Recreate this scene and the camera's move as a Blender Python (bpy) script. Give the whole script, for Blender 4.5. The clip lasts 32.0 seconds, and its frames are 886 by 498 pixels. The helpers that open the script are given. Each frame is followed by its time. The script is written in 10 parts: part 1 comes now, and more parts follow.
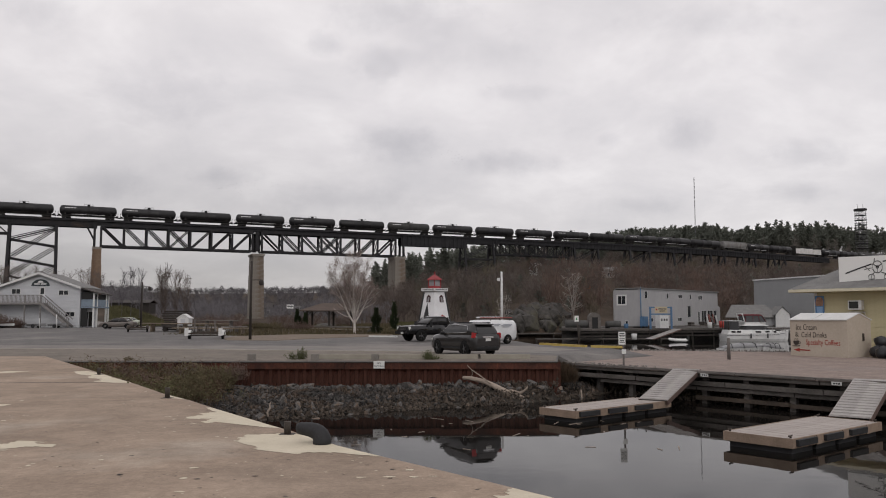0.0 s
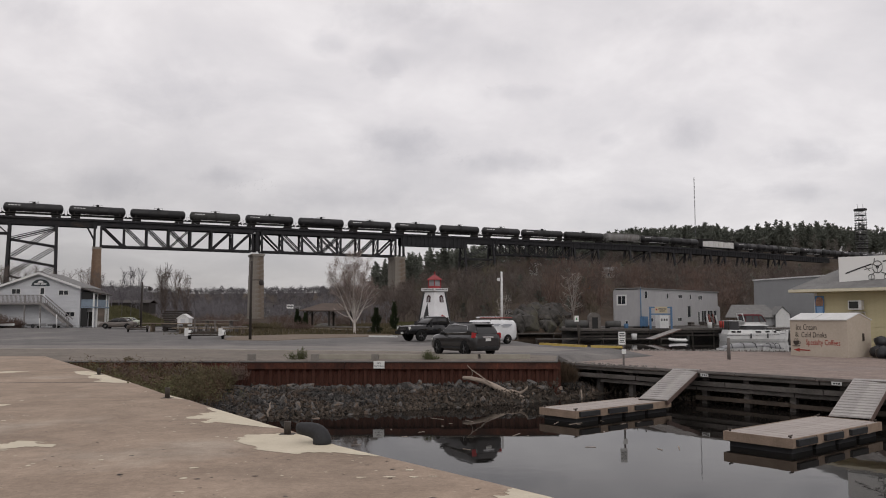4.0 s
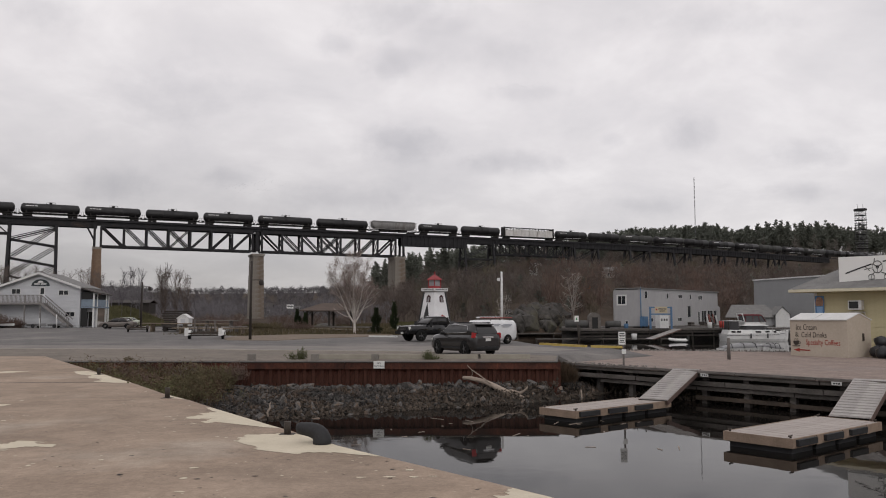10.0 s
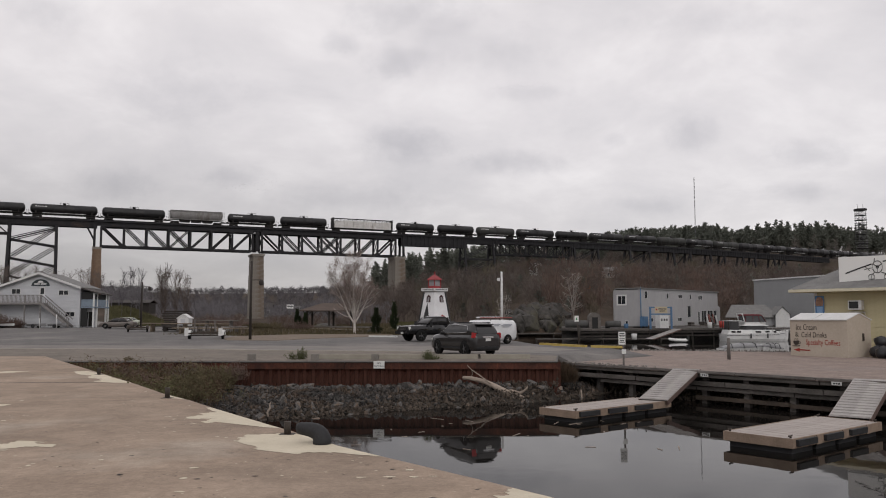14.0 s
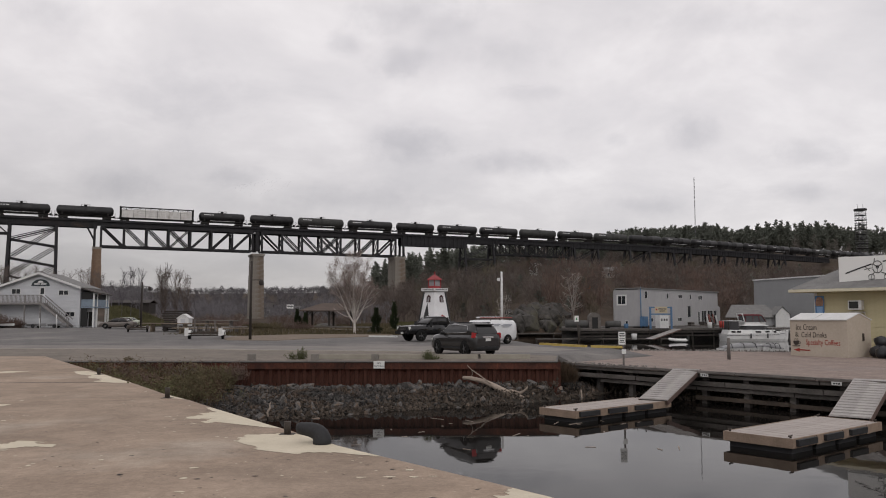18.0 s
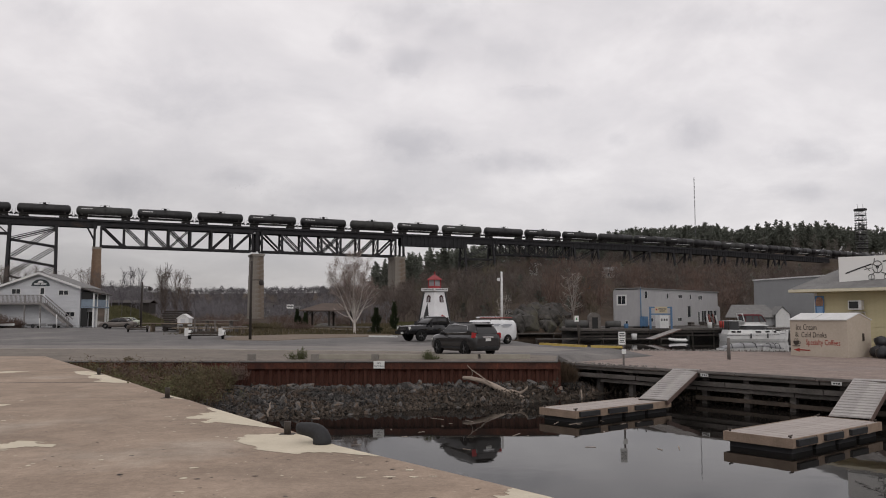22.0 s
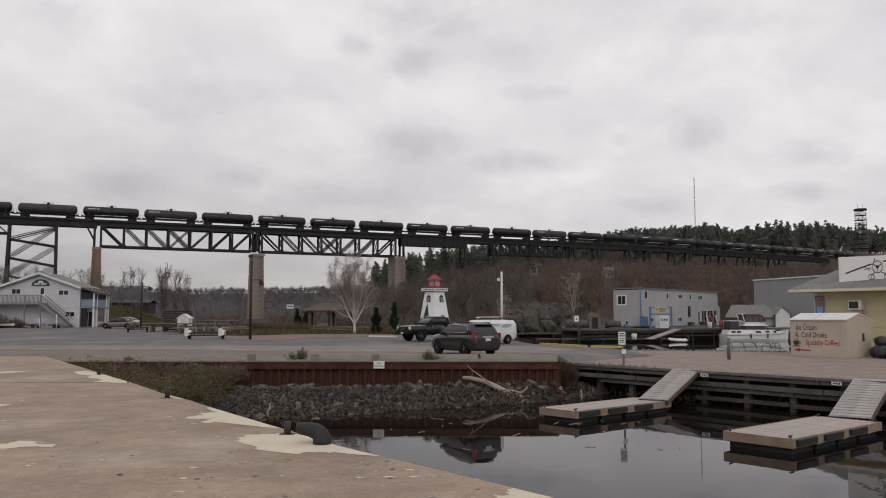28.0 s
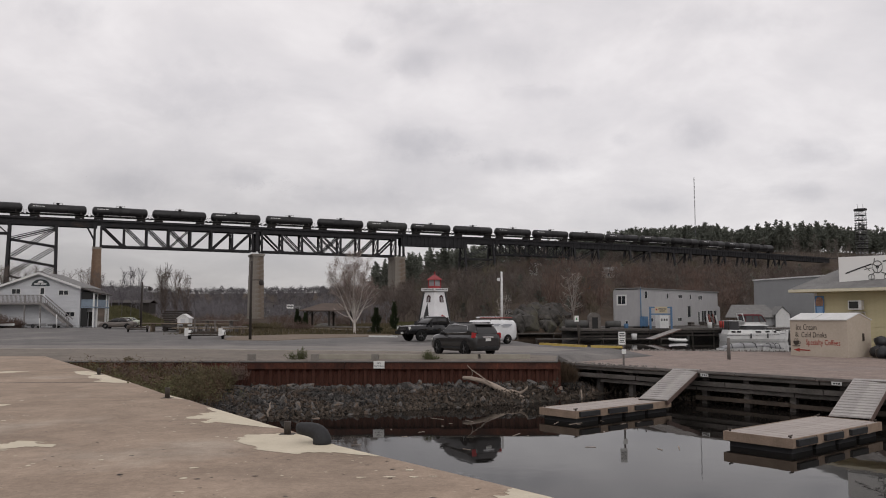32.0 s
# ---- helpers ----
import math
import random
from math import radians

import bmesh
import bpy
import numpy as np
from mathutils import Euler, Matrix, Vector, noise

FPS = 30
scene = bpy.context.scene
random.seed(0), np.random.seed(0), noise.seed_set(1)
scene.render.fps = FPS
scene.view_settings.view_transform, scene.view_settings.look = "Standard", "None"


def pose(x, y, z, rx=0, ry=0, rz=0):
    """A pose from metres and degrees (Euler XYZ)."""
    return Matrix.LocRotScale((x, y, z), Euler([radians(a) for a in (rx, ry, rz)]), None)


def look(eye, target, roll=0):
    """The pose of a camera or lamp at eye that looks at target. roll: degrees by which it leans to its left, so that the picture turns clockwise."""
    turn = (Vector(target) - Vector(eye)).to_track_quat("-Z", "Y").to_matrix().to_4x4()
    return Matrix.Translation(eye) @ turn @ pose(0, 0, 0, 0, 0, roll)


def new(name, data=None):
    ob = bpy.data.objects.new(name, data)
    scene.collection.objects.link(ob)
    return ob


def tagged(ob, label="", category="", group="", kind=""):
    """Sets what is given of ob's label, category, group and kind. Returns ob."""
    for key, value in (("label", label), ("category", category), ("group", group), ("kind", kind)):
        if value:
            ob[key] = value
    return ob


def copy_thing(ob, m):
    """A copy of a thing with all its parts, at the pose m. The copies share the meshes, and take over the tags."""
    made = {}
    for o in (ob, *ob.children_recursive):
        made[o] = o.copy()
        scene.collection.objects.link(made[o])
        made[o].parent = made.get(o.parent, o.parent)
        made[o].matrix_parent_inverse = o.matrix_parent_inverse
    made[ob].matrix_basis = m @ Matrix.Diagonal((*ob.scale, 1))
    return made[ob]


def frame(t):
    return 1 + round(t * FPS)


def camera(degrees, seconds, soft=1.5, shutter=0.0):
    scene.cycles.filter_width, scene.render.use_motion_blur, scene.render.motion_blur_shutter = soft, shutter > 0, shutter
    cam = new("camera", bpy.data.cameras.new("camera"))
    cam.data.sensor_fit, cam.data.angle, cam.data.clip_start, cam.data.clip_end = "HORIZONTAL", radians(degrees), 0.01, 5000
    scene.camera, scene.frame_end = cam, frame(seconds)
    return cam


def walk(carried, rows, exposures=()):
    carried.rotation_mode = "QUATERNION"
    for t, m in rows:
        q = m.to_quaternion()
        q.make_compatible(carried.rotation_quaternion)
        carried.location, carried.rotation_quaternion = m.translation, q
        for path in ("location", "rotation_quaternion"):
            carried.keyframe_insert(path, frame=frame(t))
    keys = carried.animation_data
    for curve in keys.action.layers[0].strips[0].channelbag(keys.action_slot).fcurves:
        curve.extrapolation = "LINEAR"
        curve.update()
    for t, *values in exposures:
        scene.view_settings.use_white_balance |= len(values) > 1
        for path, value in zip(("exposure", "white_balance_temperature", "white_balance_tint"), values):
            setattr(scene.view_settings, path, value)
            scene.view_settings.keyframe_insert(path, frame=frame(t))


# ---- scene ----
# camera: stands still on the concrete quay
cam = camera(58.5, 32.0, soft=1.0)
EYE = pose(0, 0, 2.0, 94.98, 0, 0)
walk(cam, [(0.0, EYE), (32.0, EYE)], exposures=[(0.0, 0.0), (32.0, 0.0)])

# ---- world and sun: closed overcast ----
world = bpy.data.worlds.new("overcast_sky")
scene.world = world
world.use_nodes = True


def build_world():
    nt = world.node_tree
    N, L = nt.nodes, nt.links
    N.clear()
    out = N.new("ShaderNodeOutputWorld")
    sky = N.new("ShaderNodeTexSky")
    sky.sky_type = 'NISHITA'
    sky.sun_disc = False
    sky.sun_elevation = radians(38)
    sky.sun_rotation = radians(200)
    bg_sky = N.new("ShaderNodeBackground")
    bg_sky.inputs["Strength"].default_value = 0.1
    L.new(sky.outputs["Color"], bg_sky.inputs["Color"])
    # cloud layer: noise laid on a flat deck overhead
    tc = N.new("ShaderNodeTexCoord")
    sep = N.new("ShaderNodeSeparateXYZ")
    L.new(tc.outputs["Generated"], sep.inputs[0])
    hgt = N.new("ShaderNodeMath")
    hgt.operation = 'MAXIMUM'
    hgt.inputs[1].default_value = 0.0
    L.new(sep.outputs["Z"], hgt.inputs[0])
    den = N.new("ShaderNodeMath")
    den.operation = 'ADD'
    den.inputs[1].default_value = 0.34
    L.new(hgt.outputs[0], den.inputs[0])
    dx = N.new("ShaderNodeMath")
    dx.operation = 'DIVIDE'
    L.new(sep.outputs["X"], dx.inputs[0])
    L.new(den.outputs[0], dx.inputs[1])
    dy = N.new("ShaderNodeMath")
    dy.operation = 'DIVIDE'
    L.new(sep.outputs["Y"], dy.inputs[0])
    L.new(den.outputs[0], dy.inputs[1])
    comb = N.new("ShaderNodeCombineXYZ")
    L.new(dx.outputs[0], comb.inputs[0])
    L.new(dy.outputs[0], comb.inputs[1])
    n1 = N.new("ShaderNodeTexNoise")
    n1.inputs["Scale"].default_value = 3.0
    n1.inputs["Detail"].default_value = 5.0
    n1.inputs["Roughness"].default_value = 0.58
    n1.inputs["Distortion"].default_value = 0.25
    L.new(comb.outputs[0], n1.inputs["Vector"])
    ramp = N.new("ShaderNodeValToRGB")
    e = ramp.color_ramp.elements
    e[0].position, e[0].color = 0.30, (0.70, 0.668, 0.682, 1)
    e[1].position, e[1].color = 0.68, (0.90, 0.858, 0.860, 1)
    mid = ramp.color_ramp.elements.new(0.5)
    mid.color = (0.79, 0.75, 0.758, 1)
    L.new(n1.outputs["Fac"], ramp.inputs[0])
    # the deck is thicker and duller low down, more so to the west
    grey = N.new("ShaderNodeMapRange")
    grey.interpolation_type = 'SMOOTHSTEP'
    grey.inputs["From Min"].default_value = -0.02
    grey.inputs["From Max"].default_value = 0.30
    L.new(sep.outputs["Z"], grey.inputs["Value"])
    west = N.new("ShaderNodeMapRange")
    west.interpolation_type = 'SMOOTHSTEP'
    west.inputs["From Min"].default_value = -0.45
    west.inputs["From Max"].default_value = 0.35
    west.inputs["To Min"].default_value = 0.50
    west.inputs["To Max"].default_value = 0.90
    L.new(sep.outputs["X"], west.inputs["Value"])
    fac = N.new("ShaderNodeMix")
    fac.data_type = 'FLOAT'
    L.new(grey.outputs[0], fac.inputs["Factor"])
    L.new(west.outputs[0], fac.inputs["A"])
    fac.inputs["B"].default_value = 1.03
    dull = N.new("ShaderNodeVectorMath")
    dull.operation = 'SCALE'
    L.new(ramp.outputs[0], dull.inputs[0])
    L.new(fac.outputs["Result"], dull.inputs["Scale"])
    bg_cloud = N.new("ShaderNodeBackground")
    bg_cloud.inputs["Strength"].default_value = 1.0
    L.new(dull.outputs[0], bg_cloud.inputs["Color"])
    mix = N.new("ShaderNodeMixShader")
    mix.inputs[0].default_value = 0.93
    L.new(bg_sky.outputs[0], mix.inputs[1])
    L.new(bg_cloud.outputs[0], mix.inputs[2])
    L.new(mix.outputs[0], out.inputs["Surface"])


build_world()
sun_data = bpy.data.lights.new("sun", 'SUN')
sun_data.energy = 0.5
sun_data.angle = radians(25)
sun_data.color = (1.0, 0.96, 0.92)
sun = new("sun", sun_data)
sun.matrix_world = look((20, -60, 60), (0, 30, 0))

# ---- materials ----
MATS = {}


def mat(name, c1, c2=None, scale=3.0, rough=0.8, metal=0.0, bump=0.0, fine=30.0, stain=None, stain_scale=0.5, stain_at=0.55,
        stretch=(1, 1, 1), spec=0.4, rand=0.0, bump_scale=None):
    """Two colours mixed by noise at two scales, with optional stains, bump, and a shift from object to object."""
    if name in MATS:
        return MATS[name]
    m = bpy.data.materials.new(name)
    m.use_nodes = True
    N, L = m.node_tree.nodes, m.node_tree.links
    b = N["Principled BSDF"]
    b.inputs["Metallic"].default_value = metal
    b.inputs["Specular IOR Level"].default_value = spec
    c2 = c2 or c1
    tc = N.new("ShaderNodeTexCoord")
    mp = N.new("ShaderNodeMapping")
    mp.inputs["Scale"].default_value = stretch
    L.new(tc.outputs["Object"], mp.inputs[0])
    a = N.new("ShaderNodeTexNoise")
    a.inputs["Scale"].default_value = scale
    a.inputs["Detail"].default_value = 6
    a.inputs["Roughness"].default_value = 0.6
    L.new(mp.outputs[0], a.inputs["Vector"])
    f = N.new("ShaderNodeTexNoise")
    f.inputs["Scale"].default_value = fine
    f.inputs["Detail"].default_value = 4
    L.new(mp.outputs[0], f.inputs["Vector"])
    add = N.new("ShaderNodeMath")
    add.operation = 'MULTIPLY_ADD'
    add.inputs[1].default_value = 0.45
    L.new(f.outputs["Fac"], add.inputs[0])
    sc = N.new("ShaderNodeMath")
    sc.operation = 'MULTIPLY'
    sc.inputs[1].default_value = 0.75
    L.new(a.outputs["Fac"], sc.inputs[0])
    L.new(sc.outputs[0], add.inputs[2])
    r = N.new("ShaderNodeValToRGB")
    r.color_ramp.elements[0].position, r.color_ramp.elements[0].color = 0.4, (*c1, 1)
    r.color_ramp.elements[1].position, r.color_ramp.elements[1].color = 0.8, (*c2, 1)
    L.new(add.outputs[0], r.inputs[0])
    col = r.outputs[0]
    if stain:
        s = N.new("ShaderNodeTexNoise")
        s.inputs["Scale"].default_value = stain_scale
        s.inputs["Detail"].default_value = 7
        s.inputs["Roughness"].default_value = 0.65
        L.new(mp.outputs[0], s.inputs["Vector"])
        q = N.new("ShaderNodeValToRGB")
        q.color_ramp.elements[0].position, q.color_ramp.elements[0].color = stain_at, (0, 0, 0, 1)
        q.color_ramp.elements[1].position, q.color_ramp.elements[1].color = stain_at + 0.16, (1, 1, 1, 1)
        L.new(s.outputs["Fac"], q.inputs[0])
        mx = N.new("ShaderNodeMix")
        mx.data_type = 'RGBA'
        L.new(q.outputs[0], mx.inputs["Factor"])
        L.new(col, mx.inputs["A"])
        mx.inputs["B"].default_value = (*stain, 1)
        col = mx.outputs["Result"]
    if rand:
        oi = N.new("ShaderNodeObjectInfo")
        geo = N.new("ShaderNodeNewGeometry")
        sm = N.new("ShaderNodeMath")
        sm.operation = 'ADD'
        L.new(oi.outputs["Random"], sm.inputs[0])
        L.new(geo.outputs["Random Per Island"], sm.inputs[1])
        mr = N.new("ShaderNodeMapRange")
        mr.inputs["From Max"].default_value = 2.0
        mr.inputs["To Min"].default_value = 1 - rand
        mr.inputs["To Max"].default_value = 1 + rand
        L.new(sm.outputs[0], mr.inputs["Value"])
        hs = N.new("ShaderNodeHueSaturation")
        L.new(mr.outputs[0], hs.inputs["Value"])
        L.new(col, hs.inputs["Color"])
        col = hs.outputs[0]
    L.new(col, b.inputs["Base Color"])
    rr = N.new("ShaderNodeMapRange")
    rr.inputs["To Min"].default_value = max(0.02, rough - 0.1)
    rr.inputs["To Max"].default_value = min(1.0, rough + 0.1)
    L.new(a.outputs["Fac"], rr.inputs["Value"])
    L.new(rr.outputs[0], b.inputs["Roughness"])
    if bump:
        bp = N.new("ShaderNodeBump")
        bp.inputs["Strength"].default_value = 0.6
        bp.inputs["Distance"].default_value = bump
        L.new(add.outputs[0], bp.inputs["Height"])
        L.new(bp.outputs[0], b.inputs["Normal"])
    MATS[name] = m
    return m


def weathered(m, layers, pits=0.0, shift=(0, 0, 0)):
    """Adds tonal layers (scale, low, high) to a surface, and small dark pits."""
    N, L = m.node_tree.nodes, m.node_tree.links
    b = N["Principled BSDF"]
    col = b.inputs["Base Color"].links[0].from_socket
    tc = N.new("ShaderNodeTexCoord")
    mp = N.new("ShaderNodeMapping")
    mp.inputs["Location"].default_value = shift
    L.new(tc.outputs["Object"], mp.inputs[0])
    for k, (scale, lo, hi) in enumerate(layers):
        n = N.new("ShaderNodeTexNoise")
        n.inputs["Scale"].default_value = scale
        n.inputs["Detail"].default_value = 7
        n.inputs["Roughness"].default_value = 0.68
        L.new(mp.outputs[0], n.inputs["Vector"])
        mr = N.new("ShaderNodeMapRange")
        mr.inputs["From Min"].default_value, mr.inputs["From Max"].default_value = 0.36, 0.64
        mr.inputs["To Min"].default_value, mr.inputs["To Max"].default_value = lo, hi
        L.new(n.outputs["Fac"], mr.inputs["Value"])
        hs = N.new("ShaderNodeHueSaturation")
        L.new(mr.outputs[0], hs.inputs["Value"])
        L.new(col, hs.inputs["Color"])
        col = hs.outputs[0]
    if pits:
        n = N.new("ShaderNodeTexNoise")
        n.inputs["Scale"].default_value = 7.0
        n.inputs["Detail"].default_value = 9
        n.inputs["Roughness"].default_value = 0.75
        L.new(mp.outputs[0], n.inputs["Vector"])
        mr = N.new("ShaderNodeMapRange")
        mr.inputs["From Min"].default_value, mr.inputs["From Max"].default_value = 0.60, 0.68
        mr.inputs["To Min"].default_value, mr.inputs["To Max"].default_value = 1.0, 1.0 - pits
        L.new(n.outputs["Fac"], mr.inputs["Value"])
        hs = N.new("ShaderNodeHueSaturation")
        L.new(mr.outputs[0], hs.inputs["Value"])
        L.new(col, hs.inputs["Color"])
        col = hs.outputs[0]
    L.new(col, b.inputs["Base Color"])


def plain(name, c, rough=0.5, metal=0.0, spec=0.5, emit=0.0):
    if name in MATS:
        return MATS[name]
    m = bpy.data.materials.new(name)
    m.use_nodes = True
    b = m.node_tree.nodes["Principled BSDF"]
    b.inputs["Base Color"].default_value = (*c, 1)
    b.inputs["Roughness"].default_value = rough
    b.inputs["Metallic"].default_value = metal
    b.inputs["Specular IOR Level"].default_value = spec
    MATS[name] = m
    return m


def glass_mat(name, c=(0.02, 0.025, 0.03), rough=0.06):
    return plain(name, c, rough, 0.0, 0.6)


# ---- mesh helpers ----
def ident():
    return Matrix.Identity(4)


def quadbox(bm, m, sx, sy, sz):
    """A box of that size, centred on the pose m."""
    v = [bm.verts.new(m @ Vector((sx / 2 * i, sy / 2 * j, sz / 2 * k))) for i in (-1, 1) for j in (-1, 1) for k in (-1, 1)]
    for f in ((0, 1, 3, 2), (4, 6, 7, 5), (0, 4, 5, 1), (2, 3, 7, 6), (0, 2, 6, 4), (1, 5, 7, 3)):
        bm.faces.new([v[i] for i in f])


def box(bm, x0, y0, z0, x1, y1, z1):
    quadbox(bm, Matrix.Translation(((x0 + x1) / 2, (y0 + y1) / 2, (z0 + z1) / 2)), abs(x1 - x0), abs(y1 - y0), abs(z1 - z0))


def beam(bm, p, q, w, h=None):
    """A straight bar of section w across by h upright, from p to q."""
    p, q = Vector(p), Vector(q)
    d = q - p
    if d.length < 1e-6:
        return
    up = Vector((0, 0, 1)) if abs(d.normalized().z) < 0.99 else Vector((0, 1, 0))
    x = d.normalized()
    y = up.cross(x).normalized()
    z = x.cross(y)
    m = Matrix((x, y, z)).transposed().to_4x4()
    m.translation = (p + q) / 2
    quadbox(bm, m, d.length, w, h or w)


def tube(bm, p, q, r0, r1=None, n=10, caps=True):
    p, q = Vector(p), Vector(q)
    r1 = r0 if r1 is None else r1
    x = (q - p).normalized()
    y = x.orthogonal().normalized()
    z = x.cross(y)
    ra, rb = [], []
    for i in range(n):
        a = 2 * math.pi * i / n
        o = y * math.cos(a) + z * math.sin(a)
        ra.append(bm.verts.new(p + o * r0))
        rb.append(bm.verts.new(q + o * r1))
    for i in range(n):
        f = bm.faces.new((ra[i], ra[(i + 1) % n], rb[(i + 1) % n], rb[i]))
        f.smooth = n > 6
    if caps:
        bm.faces.new(ra[::-1])
        bm.faces.new(rb)


def lathe(bm, prof, axis=2, n=20, m=None):
    """Turn a profile of (along, radius) round an axis (0: x, 2: z) at the pose m."""
    m = m or ident()
    rings = []
    for t, r in prof:
        ring = []
        for i in range(n):
            a = 2 * math.pi * i / n
            u, v = r * math.cos(a), r * math.sin(a)
            ring.append(bm.verts.new(m @ (Vector((t, u, v)) if axis == 0 else Vector((u, v, t)))))
        rings.append(ring)
    for a, b in zip(rings, rings[1:]):
        for i in range(n):
            f = bm.faces.new((a[i], a[(i + 1) % n], b[(i + 1) % n], b[i]))
            f.smooth = True
    bm.faces.new(rings[0][::-1])
    bm.faces.new(rings[-1])


def prism(bm, pts, z0, z1, m=None):
    """A flat polygon of plan points, from z0 up to z1."""
    m = m or ident()
    a = [bm.verts.new(m @ Vector((x, y, z0))) for x, y in pts]
    b = [bm.verts.new(m @ Vector((x, y, z1))) for x, y in pts]
    n = len(pts)
    for i in range(n):
        bm.faces.new((a[i], a[(i + 1) % n], b[(i + 1) % n], b[i]))
    bm.faces.new(a[::-1])
    bm.faces.new(b)


def loft(bm, rings, smooth=True, caps=True, closed=True):
    rs = [[bm.verts.new(Vector(p)) for p in ring] for ring in rings]
    n = len(rs[0])
    for a, b in zip(rs, rs[1:]):
        for i in range(n if closed else n - 1):
            f = bm.faces.new((a[i], a[(i + 1) % n], b[(i + 1) % n], b[i]))
            f.smooth = smooth
    if caps:
        bm.faces.new(rs[0][::-1])
        bm.faces.new(rs[-1])


def mesh_of(name, bm, material, bev=0.0):
    if bev:
        ed = [e for e in bm.edges if len(e.link_faces) == 2 and e.calc_face_angle(0) > 0.5]
        bmesh.ops.bevel(bm, geom=ed, offset=bev, segments=2, profile=0.5, affect='EDGES', clamp_overlap=True)
    bmesh.ops.recalc_face_normals(bm, faces=bm.faces)
    me = bpy.data.meshes.new(name)
    bm.to_mesh(me)
    bm.free()
    for x in (material if isinstance(material, (list, tuple)) else [material]):
        me.materials.append(x)
    return me


def part(name, bm, material, parent=None, label="", bev=0.0, m=None):
    """Link a bmesh as one mesh object, under a thing or a part where parent is given."""
    ob = new(name, mesh_of(name, bm, material, bev))
    if parent is not None:
        ob.parent = parent
    if m is not None:
        ob.matrix_basis = m
    if label:
        ob["label"] = label
    return ob


def share(name, me, parent, m, label=""):
    ob = new(name, me)
    if parent is not None:
        ob.parent = parent
    ob.matrix_basis = m
    if label:
        ob["label"] = label
    return ob


def thing(name, m, label, category, group="", kind=""):
    ob = new(name)
    ob.empty_display_size = 0.3
    ob.matrix_basis = m
    return tagged(ob, label, category, group, kind)


def B():
    return bmesh.new()


def smooth01(t):
    t = max(0.0, min(1.0, t))
    return t * t * (3 - 2 * t)


def lerp(x, xs, ys):
    return float(np.interp(x, xs, ys))


def text_mesh(name, words, size, material, parent, m, label=""):
    """Lettering as a thin mesh, centred on m's origin, in m's XY plane."""
    cu = bpy.data.curves.new(name, 'FONT')
    cu.body, cu.size, cu.extrude = words, size, 0.004
    cu.align_x, cu.align_y = 'CENTER', 'CENTER'
    cu.resolution_u = 2
    tmp = bpy.data.objects.new(name + "_tmp", cu)
    me = bpy.data.meshes.new_from_object(tmp)
    bpy.data.objects.remove(tmp)
    me.materials.clear()
    me.materials.append(material)
    return share(name, me, parent, m, label)
# ---- colours and surfaces ----
ASPHALT = mat("asphalt", (0.105, 0.100, 0.097), (0.175, 0.167, 0.162), 0.5, 0.95, bump=0.01, fine=25, stain=(0.205, 0.192, 0.18), stain_scale=0.12, stain_at=0.5, spec=0.2)
CONCRETE = mat("quay_concrete", (0.288, 0.220, 0.167), (0.392, 0.307, 0.238), 0.55, 0.95, bump=0.012, fine=16, stain=(0.40, 0.335, 0.272), stain_scale=0.28, stain_at=0.55, spec=0.2)
CREAM = mat("cream_patch_paint", (0.50, 0.44, 0.33), (0.64, 0.575, 0.45), 2.0, 0.8, bump=0.004, fine=40)
KERB = mat("kerb_concrete", (0.15, 0.138, 0.124), (0.235, 0.217, 0.196), 1.2, 0.9, bump=0.006, fine=30)
RUST = mat("rusted_sheet_steel", (0.034, 0.011, 0.007), (0.100, 0.032, 0.018), 1.6, 0.85, bump=0.01, fine=18, stain=(0.03, 0.014, 0.011), stain_scale=0.8, stretch=(1, 1, 0.35))
PAVER = mat("pinkish_paving", (0.205, 0.156, 0.132), (0.31, 0.244, 0.212), 1.5, 0.9, bump=0.006, fine=30, stain=(0.25, 0.22, 0.208), stain_scale=0.2, rand=0.12)
TIMBER = mat("weathered_grey_timber", (0.085, 0.076, 0.070), (0.185, 0.168, 0.155), 2.0, 0.9, bump=0.01, fine=22, stretch=(0.4, 1, 1), rand=0.25)
DECKWOOD = mat("bleached_deck_boards", (0.26, 0.228, 0.208), (0.43, 0.385, 0.355), 1.8, 0.85, bump=0.006, fine=28, rand=0.12)
FASCIA = mat("fresh_timber_fascia", (0.18, 0.13, 0.095), (0.30, 0.225, 0.17), 2.0, 0.8, bump=0.004, fine=20, rand=0.1)
CRIB = mat("dark_crib_timber", (0.042, 0.038, 0.034), (0.118, 0.106, 0.097), 1.6, 0.9, bump=0.012, fine=18, stretch=(0.4, 1, 1), rand=0.45)
DARKTIMBER = mat("dark_timber", (0.018, 0.015, 0.013), (0.05, 0.042, 0.036), 2.0, 0.8, bump=0.01, fine=20)
RUBBER = mat("black_rubber", (0.012, 0.012, 0.013), (0.03, 0.03, 0.032), 3.0, 0.7, fine=30)
LITTER = mat("dead_grass_and_leaf_litter", (0.038, 0.029, 0.023), (0.098, 0.076, 0.058), 0.12, 1.0, bump=0.05, fine=1.3, stain=(0.06, 0.062, 0.030), stain_scale=0.05, stain_at=0.6, spec=0.1)
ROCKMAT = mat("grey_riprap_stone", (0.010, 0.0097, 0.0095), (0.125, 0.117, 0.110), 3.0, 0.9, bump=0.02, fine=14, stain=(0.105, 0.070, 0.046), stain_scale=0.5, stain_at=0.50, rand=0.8)
